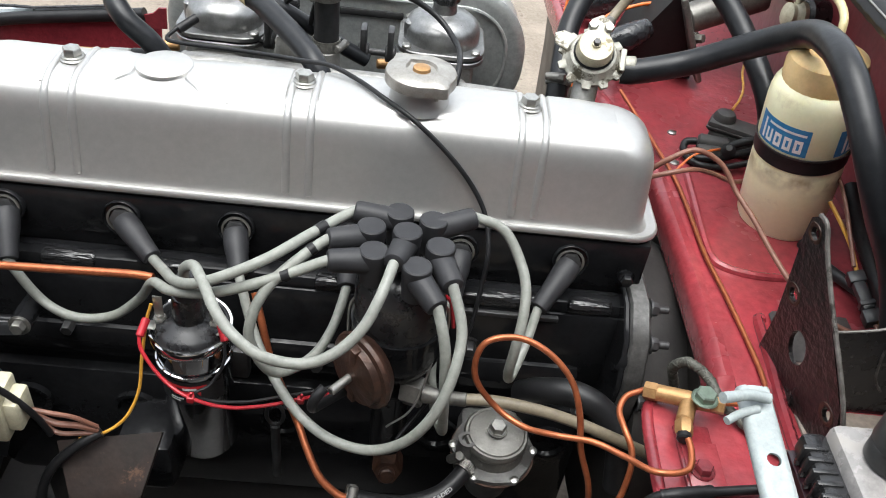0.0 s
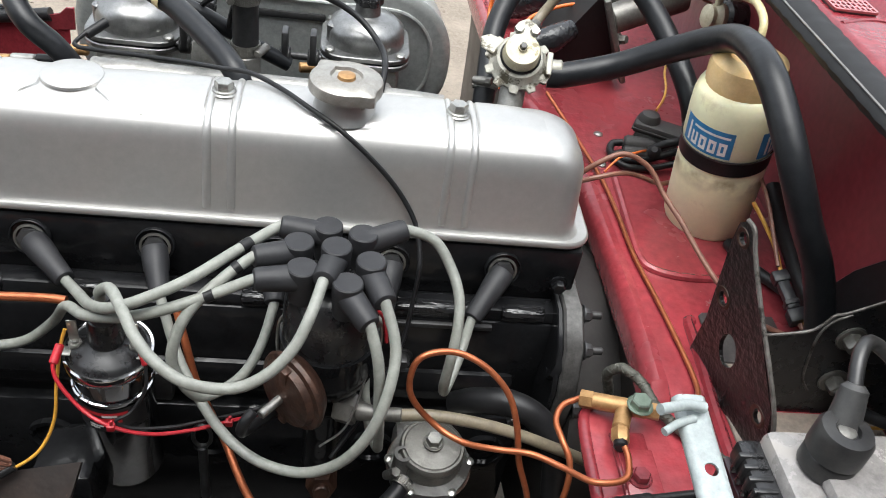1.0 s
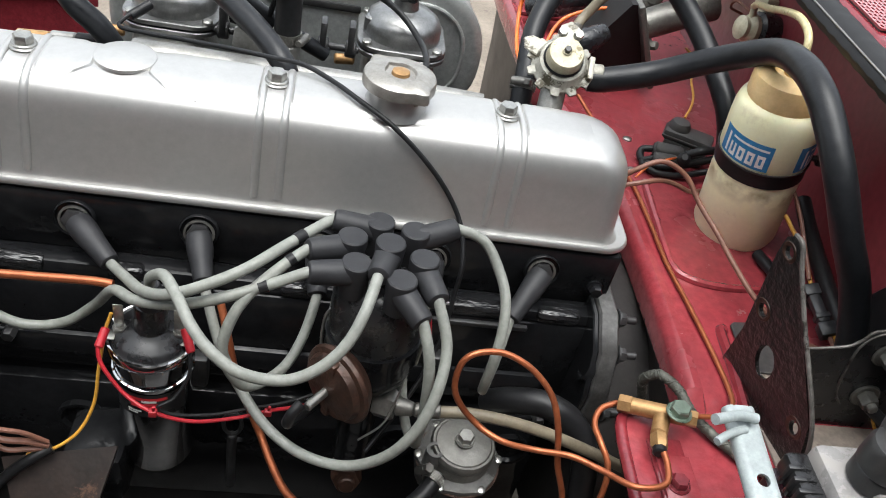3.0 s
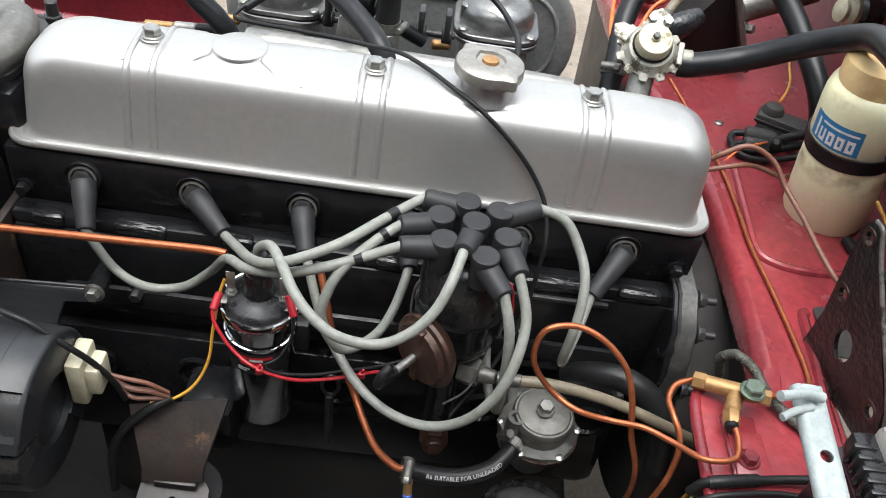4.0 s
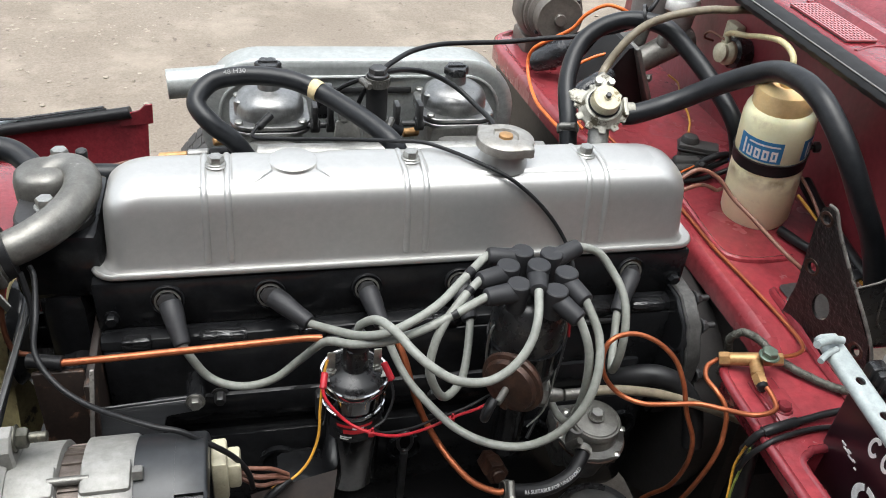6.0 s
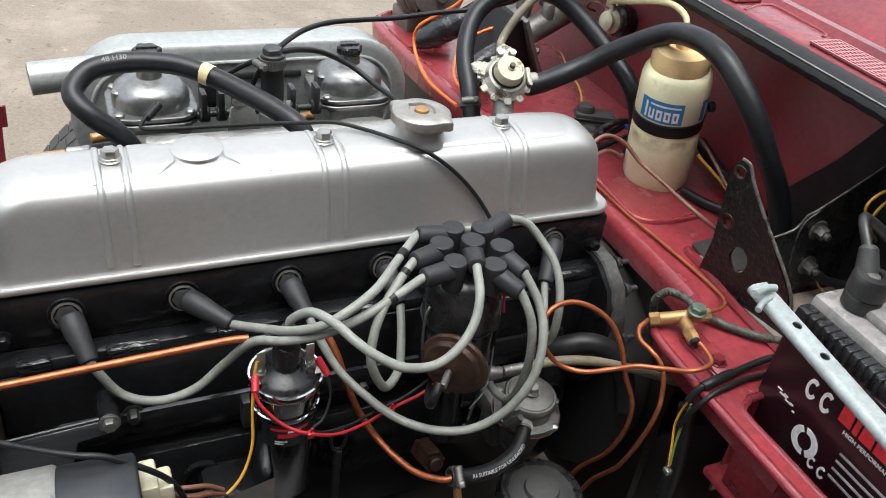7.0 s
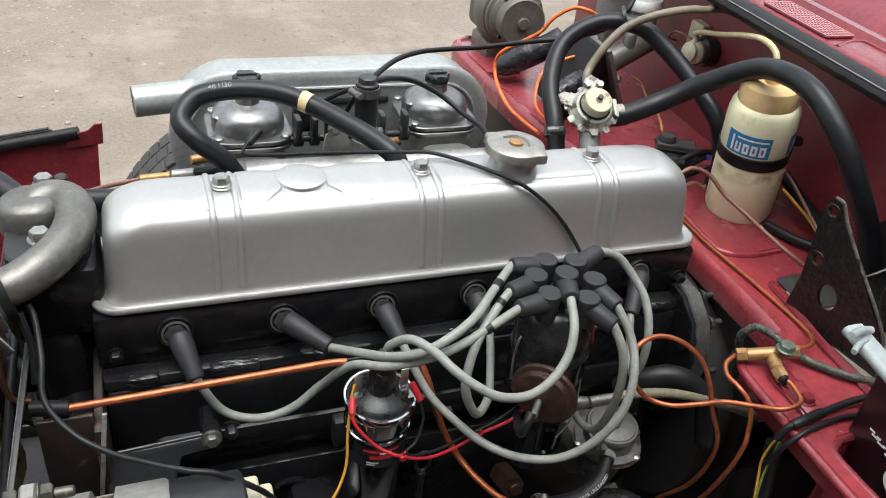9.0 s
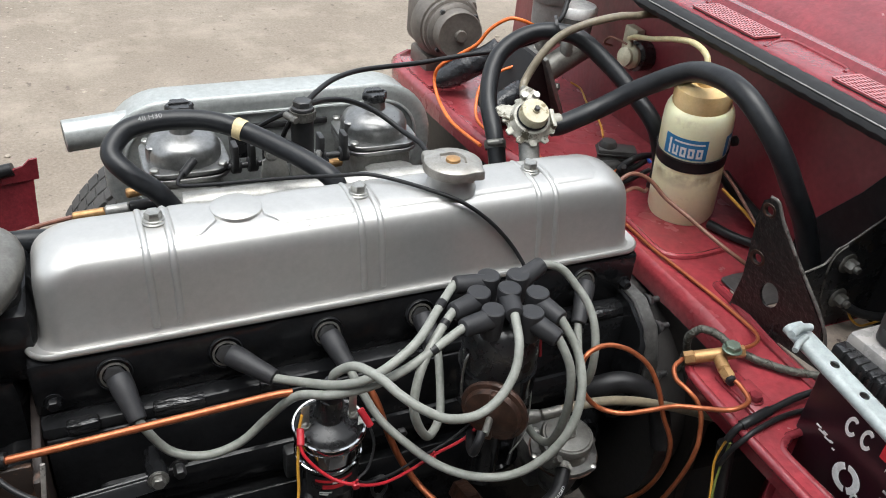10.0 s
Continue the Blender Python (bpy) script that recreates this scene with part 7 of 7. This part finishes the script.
def build_alternator():
    a = thing("alternator", (0.02, -0.17, 0.52), "grey cast alternator with black plastic end cover", "alternator")
    m = Matrix.Translation((0, -0.170, 0.590)) @ Matrix.Rotation(radians(90), 4, "Y")
    part("front_casting", lathe([(0.030, -0.060), (0.058, -0.056), (0.066, -0.050), (0.068, -0.044), (0.068, -0.014), (0.064, -0.013)], m, 56), ALTALU, a, "matt grey cast front housing")
    stack = lathe([(0.0615, -0.013), (0.0615, 0.0035)], m, 56)
    part("stator", stack, LAMIN, a, "brown steel stator stack")
    for k in range(30):
        an = 2 * math.pi * k / 30
        part("stator_tooth", box((-0.0022, -0.0008, -0.0125), (0.0018, 0.0042, 0.0028), 0.0004, m=m @ Matrix.Rotation(an, 4, "Z") @ Matrix.Translation((0.0615, 0, 0)) @ Matrix.Identity(4)), LAMIN, a)
    part("rear_casting", lathe([(0.064, 0.003), (0.068, 0.0042), (0.068, 0.040), (0.066, 0.043)], m, 56), ALTALU, a, "matt grey cast rear housing")
    cover = lathe([(0.0655, 0.043), (0.066, 0.046), (0.0655, 0.074), (0.050, 0.0742), (0.046, 0.090), (0.03, 0.092)], m, 56)
    part("end_cover", cover, GREYPL, a, "satin black plastic end cover")

    # raised and cut-away sectors of the cover's end
    def sector(outer, x0, x1, a0, a1, inner=0.030, soft=0.003):
        loops = []
        steps = max(2, int((a1 - a0) / 6))
        for k in range(steps + 1):
            an = radians(a0 + (a1 - a0) * k / steps)
            loops.append([(x, -0.170 + r * math.cos(an), 0.590 + r * math.sin(an)) for r, x in ((inner, x0), (outer, x0), (outer - 0.001, x1 - soft), (outer - 0.0012 - soft * 0.4, x1 - soft * 0.35), (outer - 0.001 - soft, x1), (inner, x1))])
        return rings(loops)
    part("cover_block", sector(0.0652, 0.0735, 0.099, -60, 117), GREYPL, a)
    part("recess", sector(0.0545, 0.0735, 0.096, 117, 150, soft=0.0012), BLACKPL, a, "gloss black sunken panel")
    part("recess_rim", sector(0.0648, 0.096, 0.0992, 116.8, 150.2, soft=0.0012), GREYPL, a)
    part("cover_block", sector(0.0655, 0.0735, 0.0985, 150, 158, soft=0.0015), GREYPL, a)
    part("slot", sector(0.058, 0.0735, 0.098, 158, 162, soft=0.001), RUBBER, a)
    part("cover_block", sector(0.0648, 0.0735, 0.0985, 162, 186, soft=0.002), BLACKPL, a)
    part("slot", sector(0.058, 0.0735, 0.098, 186, 190, soft=0.001), RUBBER, a)
    part("cover_block", sector(0.0640, 0.0735, 0.097, 190, 300), GREYPL, a)
    for an in (100, 190, 280, 10):
        c, s = math.cos(radians(an)), math.sin(radians(an))
        y, z = -0.170 + 0.068 * c, 0.590 + 0.068 * s
        turn = m @ Matrix.Rotation(math.atan2(c, -s), 4, "Z") @ Matrix.Translation((0.066, 0, 0))
        part("lug", box((-0.006, -0.014, -0.050), (0.0050, 0.014, -0.014), 0.0035, m=turn), ALTALU, a)
        part("lug", box((-0.006, -0.014, 0.0042), (0.0050, 0.014, 0.042), 0.0035, m=turn), ALTALU, a)
        part("through_bolt", rod((-0.02, y, z), (0.012, y, z), 0.0035, sides=10), DULLALU, a, "dull plated through bolt")
        part("nut", hexa((0.043, y, z), (0.051, y, z), 0.0065), DULLALU, a, "dull plated nut")
    part("connector", join(box((0.099, -0.150, 0.570), (0.113, -0.118, 0.618), 0.003), box((0.112, -0.146, 0.580), (0.124, -0.122, 0.610), 0.003)), CONNWHITE, a, "ivory plastic plug")
    ear = plate([(-0.015, -0.03), (-0.014, 0.084), (-0.006, 0.093), (0.006, 0.093), (0.014, 0.084), (0.022, -0.02)], 0.012, Matrix(((0, 0, 1, -0.056), (1, 0, 0, -0.150), (0, 1, 0, 0.590), (0, 0, 0, 1))), 0.002)
    part("front_flange", lathe([(0.060, -0.060), (0.0705, -0.059), (0.0715, -0.057), (0.0715, -0.053), (0.069, -0.050)], m, 56), ALTALU, a, "machined front flange")
    part("adjuster_ear", ear, ALTALU, a, "cast mounting ear")
    part("adjuster_bolt", join(bolt_bm((-0.044, -0.150, 0.675), (-0.034, -0.150, 0.675), 0.0085, 1.3), rod((-0.034, -0.150, 0.675), (-0.020, -0.150, 0.675), 0.0042), hexa((-0.066, -0.150, 0.675), (-0.057, -0.150, 0.675), 0.008)), TARNISH, a, "plated bolt and nut")
    dot = lathe([(0.0085, 0), (0.0083, 0.0006), (0.001, 0.0007)], frame_to((-0.029, -0.170 - 0.0682 * 0.545, 0.590 + 0.0682 * 0.838), (-0.029, -0.170 - 0.2 * 0.545, 0.590 + 0.2 * 0.838)), 24)
    part("paint_dot", dot, REDDOT, a, "round red paint mark")
    part("pulley", lathe([(0.034, -0.094), (0.036, -0.090), (0.030, -0.083), (0.036, -0.076), (0.036, -0.070), (0.02, -0.064)], m, 36), BLACKENG, a)
    part("cooling_fan", lathe([(0.055, -0.070), (0.058, -0.066), (0.058, -0.062), (0.03, -0.060)], m, 40), BLACKPL, a)
    return a


build_alternator()


def build_belt():
    r = 0.0335
    pts = []
    for cy, cz, rr, a0, a1 in ((-0.170, 0.590, r, 75, 250), (0.085, 0.37, 0.06, 250, 350), (0.085, 0.585, 0.055, 0, 75)):
        for k in range(9):
            a = radians(a0 + (a1 - a0) * k / 8)
            pts.append((-0.078, cy + rr * math.cos(a), cz + rr * math.sin(a)))
    pts.append(pts[0])
    solo("fan_belt", tube(pts, 0.0038, 10, 1, curve=False), RUBBER, "black rubber fan belt round the pulleys", "belt")
    p = thing("water_pump_pulley", (-0.083, 0.085, 0.52), "black pressed water pump pulley with fan hub", "pulley")
    part("rim", lathe([(0.056, -0.012), (0.050, -0.004), (0.050, 0.004), (0.056, 0.012)], Matrix.Translation((-0.083, 0.085, 0.585)) @ Matrix.Rotation(radians(90), 4, "Y"), 40), BLACKENG, p)
    part("shaft", rod((-0.12, 0.085, 0.585), (-0.02, 0.085, 0.585), 0.02), BLACKENG, p)
    part("housing", box((-0.06, 0.03, 0.50), (-0.012, 0.15, 0.67), 0.02), BLACKENG, p)
    f = thing("cooling_fan", (-0.118, 0.085, 0.40), "cream painted engine cooling fan with grimy blades", "fan")
    part("hub", lathe([(0.05, -0.004), (0.05, 0.004), (0.02, 0.012)], Matrix.Translation((-0.115, 0.085, 0.565)) @ Matrix.Rotation(radians(90), 4, "Y"), 32), FANYEL, f)
    for k in range(6):
        m = Matrix.Translation((-0.118, 0.085, 0.555)) @ Matrix.Rotation(radians(60 * k + 50), 4, "X") @ Matrix.Rotation(radians(24), 4, "Z")
        paddle = [(-0.020, 0.03), (-0.036, 0.07), (-0.043, 0.095), (-0.040, 0.115), (-0.026, 0.128), (0.0, 0.133), (0.026, 0.128), (0.040, 0.115), (0.043, 0.095), (0.036, 0.07), (0.020, 0.03)]
        part("blade", plate(paddle, 0.002, m @ Matrix(((0, 0, 1, 0), (1, 0, 0, 0), (0, 1, 0, 0), (0, 0, 0, 1)))), FANYEL, f)
    # slotted arm of the adjuster
    b = thing("adjuster_strap", (-0.06, -0.05, 0.6), "black steel alternator adjuster strap with a bare edge", "strap")
    part("strap", box((-0.0022, -0.0016, 0), (0.0022, 0.0016, 0.158), 0.0008, m=frame_to((-0.064, -0.150, 0.668), (-0.055, 0.006, 0.688))), SHROUDBLACK, b)
    part("bare_edge", box((0.0022, -0.0012, 0.004), (0.0028, 0.0012, 0.156), 0, m=frame_to((-0.064, -0.150, 0.668), (-0.055, 0.006, 0.688))), WORNEDGE, b, "bare worn edge")
    return p


build_belt()


def build_front_wires():
    w = thing("alternator_wires", (0.0, -0.08, 0.55), "black alternator cable and brown wires along the block", "wire")
    part("cable", tube([(-0.050, 0.008, 0.725), (-0.046, 0.000, 0.717), (-0.042, -0.034, 0.703), (-0.042, -0.061, 0.683), (-0.025, -0.084, 0.667), (0.001, -0.104, 0.659), (0.031, -0.124, 0.660), (0.058, -0.138, 0.660), (0.078, -0.143, 0.657), (0.100, -0.145, 0.641), (0.119, -0.141, 0.616), (0.130, -0.135, 0.586), (0.133, -0.128, 0.556)], 0.0026, 10), RUBBER, w)
    part("cable", tube([(-0.056, -0.002, 0.726), (-0.050, -0.014, 0.695), (-0.052, -0.024, 0.668)], 0.003, 8), RUBBER, w)
    part("brown_pipe", tube([(-0.069, -0.006, 0.722), (-0.071, -0.010, 0.714), (-0.077, -0.010, 0.685), (-0.078, -0.010, 0.659), (-0.074, -0.010, 0.641), (-0.062, -0.006, 0.632)], 0.0026, 10), DARKCOPPER, w, "tarnished thin pipe")
    for k in range(3):
        part("brown_wire", tube([(0.122, -0.128 + 0.004 * k, 0.586 - 0.012 * k), (0.138, -0.126, 0.580 - 0.012 * k), (0.152, -0.122, 0.572 - 0.010 * k), (0.166, -0.117, 0.556 - 0.004 * k)], 0.0020 + 0.0006 * (k == 1), 8), WIREBRN, w)
    part("loom", tube([(0.168, -0.116, 0.548), (0.150, -0.126, 0.540), (0.130, -0.134, 0.520), (0.118, -0.14, 0.49), (0.115, -0.145, 0.44)], 0.0042, 10), RUBBER, w)
    return w


build_front_wires()


def build_engine_mount():
    e = thing("engine_mount", (0.18, -0.14, 0.30), "grimy brown steel engine mounting bracket", "engine mount")
    a, b, c, d = (0.130, -0.118, 0.534), (0.214, -0.106, 0.542), (0.201, -0.150, 0.497), (0.148, -0.154, 0.492)
    loops = [[Vector(a), Vector(b)], [Vector(d).lerp(Vector(a), 0.3), Vector(c).lerp(Vector(b), 0.3)], [Vector(d), Vector(c)], [Vector(d) + Vector((0, -0.006, -0.012)), Vector(c) + Vector((0, -0.006, -0.012))]]
    bm = rings(loops, closed=False)
    r = bmesh.ops.extrude_face_region(bm, geom=list(bm.faces))
    bmesh.ops.translate(bm, vec=(0, 0.003, -0.005), verts=[g for g in r["geom"] if isinstance(g, bmesh.types.BMVert)])
    part("plate", bm, BROWNPLATE, e)
    part("arm", box((0.155, -0.085, 0.42), (0.210, -0.02, 0.486), 0.012), BLACKENG, e)
    part("rubber", lathe([(0.035, 0.38), (0.037, 0.39), (0.037, 0.45), (0.033, 0.46)], Matrix.Translation((0.182, -0.150, 0)), 28), RUBBER, e)
    part("clamp", plate([(-0.034, -0.03), (-0.030, 0.018), (-0.024, 0.026), (0.024, 0.026), (0.030, 0.018), (0.034, -0.03)], 0.004, Matrix.Translation((0.176, -0.170, 0.462)) @ Matrix.Rotation(radians(25), 4, "X"), holes=[circle(0, -0.004, 0.007, 14, 0.013)]), DARKPLATE, e, "dark slotted clamp plate", smooth=False)
    part("clamp_tab", box((0.158, -0.160, 0.474), (0.196, -0.152, 0.483), 0.002), DARKPLATE, e)
    return e


build_engine_mount()


def build_dipstick():
    d = thing("dipstick", (0.296, -0.035, 0.44), "steel dipstick loop handle in the block", "dipstick")
    pts = [(0.296 + 0.008 * math.sin(a), -0.042, 0.497 + 0.015 * -math.cos(a)) for a in [2 * math.pi * k / 14 for k in range(15)]]
    part("loop", tube(pts, 0.0020, 8, 2), DARKMETAL, d)
    part("stem", rod((0.296, -0.040, 0.40), (0.296, -0.042, 0.482), 0.0045), DARKMETAL, d)
    return d


build_dipstick()


def build_fuel_pump():
    f = thing("fuel_pump", (0.498, -0.08, 0.45), "grey alloy mechanical fuel pump on the block", "fuel pump")
    n = Vector((0.0, -0.06, 0.99)).normalized()
    c = Vector((0.499, -0.072, 0.509))
    m = frame_to(c, c + n)
    part("lower_body", lathe([(0.020, -0.05), (0.026, -0.02), (0.034, -0.006), (0.037, 0.0)], m, 36), GRIMEALU, f)
    part("gasket", lathe([(0.0385, 0.0), (0.0385, 0.0010)], m, 36), RUSTBR, f, "dull red diaphragm edge")
    k = 48
    lo = []
    for r, z in ((0.0365, 0.001), (0.0365, 0.006), (0.031, 0.008)):
        lo.append([m @ Vector(((r + (0.0035 if r > 0.034 else 0) * max(0, math.cos(6 * 2 * math.pi * i / k)) ** 3) * math.cos(2 * math.pi * i / k), (r + (0.0035 if r > 0.034 else 0) * max(0, math.cos(6 * 2 * math.pi * i / k)) ** 3) * math.sin(2 * math.pi * i / k), z)) for i in range(k)])
    part("flange", rings(lo), GRIMEALU, f)
    part("dome", lathe([(0.0285, 0.006), (0.0265, 0.018), (0.0285, 0.021), (0.0290, 0.023), (0.0290, 0.027), (0.0275, 0.029), (0.0255, 0.029), (0.0245, 0.030), (0.012, 0.0315), (0.001, 0.0315)], m, 40), DULLALU, f)
    part("dome_screw", bolt_bm(m @ Vector((0, 0, 0.033)), m @ Vector((0, 0, 0.041)), 0.0075, 1.2), ZINC, f)
    part("boss", lathe([(0.0085, 0.008), (0.0080, 0.030), (0.005, 0.030), (0.0045, 0.026)], m @ Matrix.Translation((-0.026, -0.010, 0)), 18), GRIMEALU, f)
    for i in range(6):
        an = 2 * math.pi * i / 6
        p = m @ Vector((0.0365 * math.cos(an), 0.0365 * math.sin(an), 0.005))
        part("screw", join(lathe([(0.0042, 0), (0.004, 0.002), (0.002, 0.003)], frame_to(p, p + n), 12)), ZINC, f)
    part("mount", box((0.47, -0.06, 0.44), (0.53, -0.01, 0.50), 0.01), GRIMEALU, f)
    part("inlet", rod(m @ Vector((-0.030, -0.012, 0.006)), (0.468, -0.112, 0.535), 0.005), GRIMEALU, f)
    return f


build_fuel_pump()


def build_fuel_line():
    h = thing("fuel_hose", (0.42, -0.14, 0.50), "black rubber fuel hose with white printing and steel clips", "hose")
    pts = [(0.474, -0.108, 0.537), (0.466, -0.120, 0.533), (0.450, -0.135, 0.528), (0.425, -0.144, 0.524), (0.398, -0.147, 0.526), (0.374, -0.147, 0.532)]
    part("hose", tube(pts, 0.0075, 16), RUBBER, h)
    clip_band((0.470, -0.112, 0.536), (0.5, 0.75, 0.2), 0.0078, h, 0.008, screw=(-1, 0.5, 0.6))
    clip_band((0.377, -0.147, 0.532), (1, 0, -0.15), 0.0078, h, 0.009, screw=(0, -0.6, 0.8))
    hose_lettering("word", "R6 SUITABLE FOR UNLEADED", 0.0052, pts[::-1], 0.0075, (0.1, -0.75, 0.66), 0.020, GREYPRINT, h)
    solo("fuel_pipe", tube([(0.380, -0.147, 0.532), (0.368, -0.144, 0.527), (0.349, -0.124, 0.521), (0.334, -0.097, 0.522), (0.322, -0.074, 0.530), (0.309, -0.062, 0.553), (0.297, -0.056, 0.586), (0.288, -0.045, 0.62), (0.28, -0.03, 0.64)], 0.0034, 12), COPPER, "copper fuel pipe curving up the block", "pipe")
    e = thing("earth_wire", (0.38, -0.15, 0.48), "yellow wire with a blue crimp below the hose", "wire")
    part("tag", rod((0.380, -0.150, 0.523), (0.381, -0.156, 0.506), 0.004), BRASS, e)
    part("crimp", rod((0.381, -0.156, 0.507), (0.383, -0.162, 0.492), 0.0042), WIREBLU, e, "blue crimp terminal")
    part("wire", tube([(0.383, -0.161, 0.494), (0.384, -0.166, 0.482), (0.372, -0.172, 0.474), (0.356, -0.178, 0.462), (0.345, -0.185, 0.44), (0.335, -0.19, 0.40)], 0.0016, 8), WIREYEL, e)
    solo("drain_nut", join(hexa((0.406, -0.02, 0.424), (0.406, -0.055, 0.438), 0.015), rod((0.406, -0.05, 0.436), (0.406, -0.062, 0.441), 0.008)), RUSTBR, "rusty hexagon plug in the block", "nut")
    u = thing("oil_union", (0.43, -0.10, 0.60), "steel oil pressure union with a braided grey hose", "hose")
    part("nut", hexa((0.412, -0.085, 0.600), (0.428, -0.091, 0.602), 0.0135), DULLALU, u)
    part("ferrule", join(rod((0.428, -0.091, 0.602), (0.442, -0.096, 0.605), 0.008, 0.006), rod((0.442, -0.096, 0.605), (0.464, -0.099, 0.608), 0.0058)), DULLALU, u)
    part("hose", tube([(0.450, -0.098, 0.606), (0.49, -0.100, 0.610), (0.543, -0.100, 0.598), (0.600, -0.100, 0.573), (0.642, -0.100, 0.551), (0.68, -0.1, 0.53)], 0.0050, 12), GREYTUBE, u)
    solo("breather_pipe", tube([(0.520, -0.04, 0.555), (0.535, -0.055, 0.578), (0.560, -0.065, 0.588), (0.585, -0.075, 0.580), (0.603, -0.088, 0.555), (0.610, -0.10, 0.51)], 0.0120, 16), RUBBER, "dark rubber pipe curving behind the fuel pump", "hose")
    o = thing("oil_filter", (0.497, -0.13, 0.33), "glossy black oil filter canister with a grey dished end", "oil filter")
    part("canister", lathe([(0.046, 0.33), (0.048, 0.40), (0.048, 0.444), (0.044, 0.452), (0.040, 0.453), (0.038, 0.450), (0.020, 0.452), (0.018, 0.456), (0.001, 0.457)], Matrix.Translation((0.497, -0.135, 0)), 44), BLACKPL, o)
    part("end_dish", lathe([(0.036, 0.4505), (0.030, 0.4525), (0.020, 0.4535), (0.018, 0.4575), (0.001, 0.4585)], Matrix.Translation((0.497, -0.135, 0)), 40), DUSTGREY, o, "dull grey dished end")
    return h


build_fuel_line()


def build_vacuum_hose():
    v = thing("vacuum_hose", (0.38, -0.14, 0.58), "small black vacuum hose on the capsule", "hose")
    part("hose", tube([(0.352, -0.136, 0.651), (0.346, -0.142, 0.645), (0.344, -0.140, 0.632), (0.351, -0.122, 0.618), (0.365, -0.095, 0.602), (0.380, -0.070, 0.585)], 0.0042, 10), RUBBER, v)
    part("earth_wire", tube([(0.40, -0.115, 0.585), (0.42, -0.105, 0.60), (0.432, -0.085, 0.635), (0.438, -0.06, 0.66)], 0.0009, 6), ZINC, v, "thin bare wire")
    part("red_wire", tube([(0.432, -0.075, 0.700), (0.440, -0.072, 0.690), (0.444, -0.070, 0.672), (0.446, -0.07, 0.66)], 0.0015, 8), WIRERED, v)
    return v


build_vacuum_hose()


# ---- front bodywork ----
def build_bonnet():
    b = thing("bonnet", (-0.3, 0.72, 0.1), "tipped red bonnet edge with black rubber trim", "bonnet")
    top = [(-0.012, 0.70, 0.530), (-0.046, 0.705, 0.520), (-0.148, 0.71, 0.503), (-0.241, 0.71, 0.489), (-0.313, 0.705, 0.474), (-0.372, 0.695, 0.452), (-0.423, 0.68, 0.422), (-0.471, 0.67, 0.382), (-0.521, 0.66, 0.326), (-0.57, 0.65, 0.25), (-0.60, 0.64, 0.12)]
    path = smooth_path(top, 6)
    loops = [[p, p + Vector((-0.004, 0.0, -0.05)), p + Vector((-0.010, -0.02, -0.16)), Vector((p.x - 0.012, p.y - 0.05, 0.04))] for p in path]
    part("inner_panel", rings(loops, closed=False), RED, b, "dark red inner panel")
    part("rubber_trim", tube([p + Vector((-0.004, 0.0, 0.003)) for p in path[5:]], 0.0105, 10, 1, curve=False), RUBBER, b, "black rubber edge trim")
    part("tip", plate([(-0.060, 0.500), (-0.006, 0.505), (-0.004, 0.541), (-0.016, 0.540), (-0.026, 0.530), (-0.040, 0.526), (-0.060, 0.519)], 0.004, Matrix(((1, 0, 0, 0), (0, 0, -1, 0.704), (0, 1, 0, 0), (0, 0, 0, 1)))), RED, b, "torn red panel corner")
    # outer skin takes a pale colour for the sky reflected in it
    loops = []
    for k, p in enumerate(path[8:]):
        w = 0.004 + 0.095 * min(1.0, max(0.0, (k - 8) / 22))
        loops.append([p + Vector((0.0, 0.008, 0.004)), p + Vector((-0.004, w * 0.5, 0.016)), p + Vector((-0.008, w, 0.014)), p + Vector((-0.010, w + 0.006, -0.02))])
    part("outer_skin", rings(loops, closed=False), GLASSWHITE, b, "outer skin coloured pale for reflected sky")
    part("dark_edge", tube([row[2] + Vector((0, 0.003, 0)) for row in loops], 0.004, 8, 1, curve=False), BLACKPL, b)
    part("stiffener", box((-0.31, 0.40, 0.20), (-0.165, 0.64, 0.485), 0.03), RED, b, "red inner wing box")
    return b


build_bonnet()


def build_prop_rod():
    s = thing("bonnet_stay", (0.0, -0.42, 0.5), "bright red painted tubular bonnet stay", "stay")
    e0, e1 = Vector((-0.20, -0.40, 0.853)), Vector((0.17, -0.435, 0.742))
    part("tube", rod(e0 - (e1 - e0) * 0.6, e1 + (e1 - e0) * 0.8, 0.0095, sides=18), STAYRED, s)
    end = e1 + (e1 - e0) * 0.8
    part("foot", rod(end + Vector((-0.01, 0, 0)), (end.x - 0.01, -0.4655, 0.395), 0.007), DARKMETAL, s)
    return s


build_prop_rod()
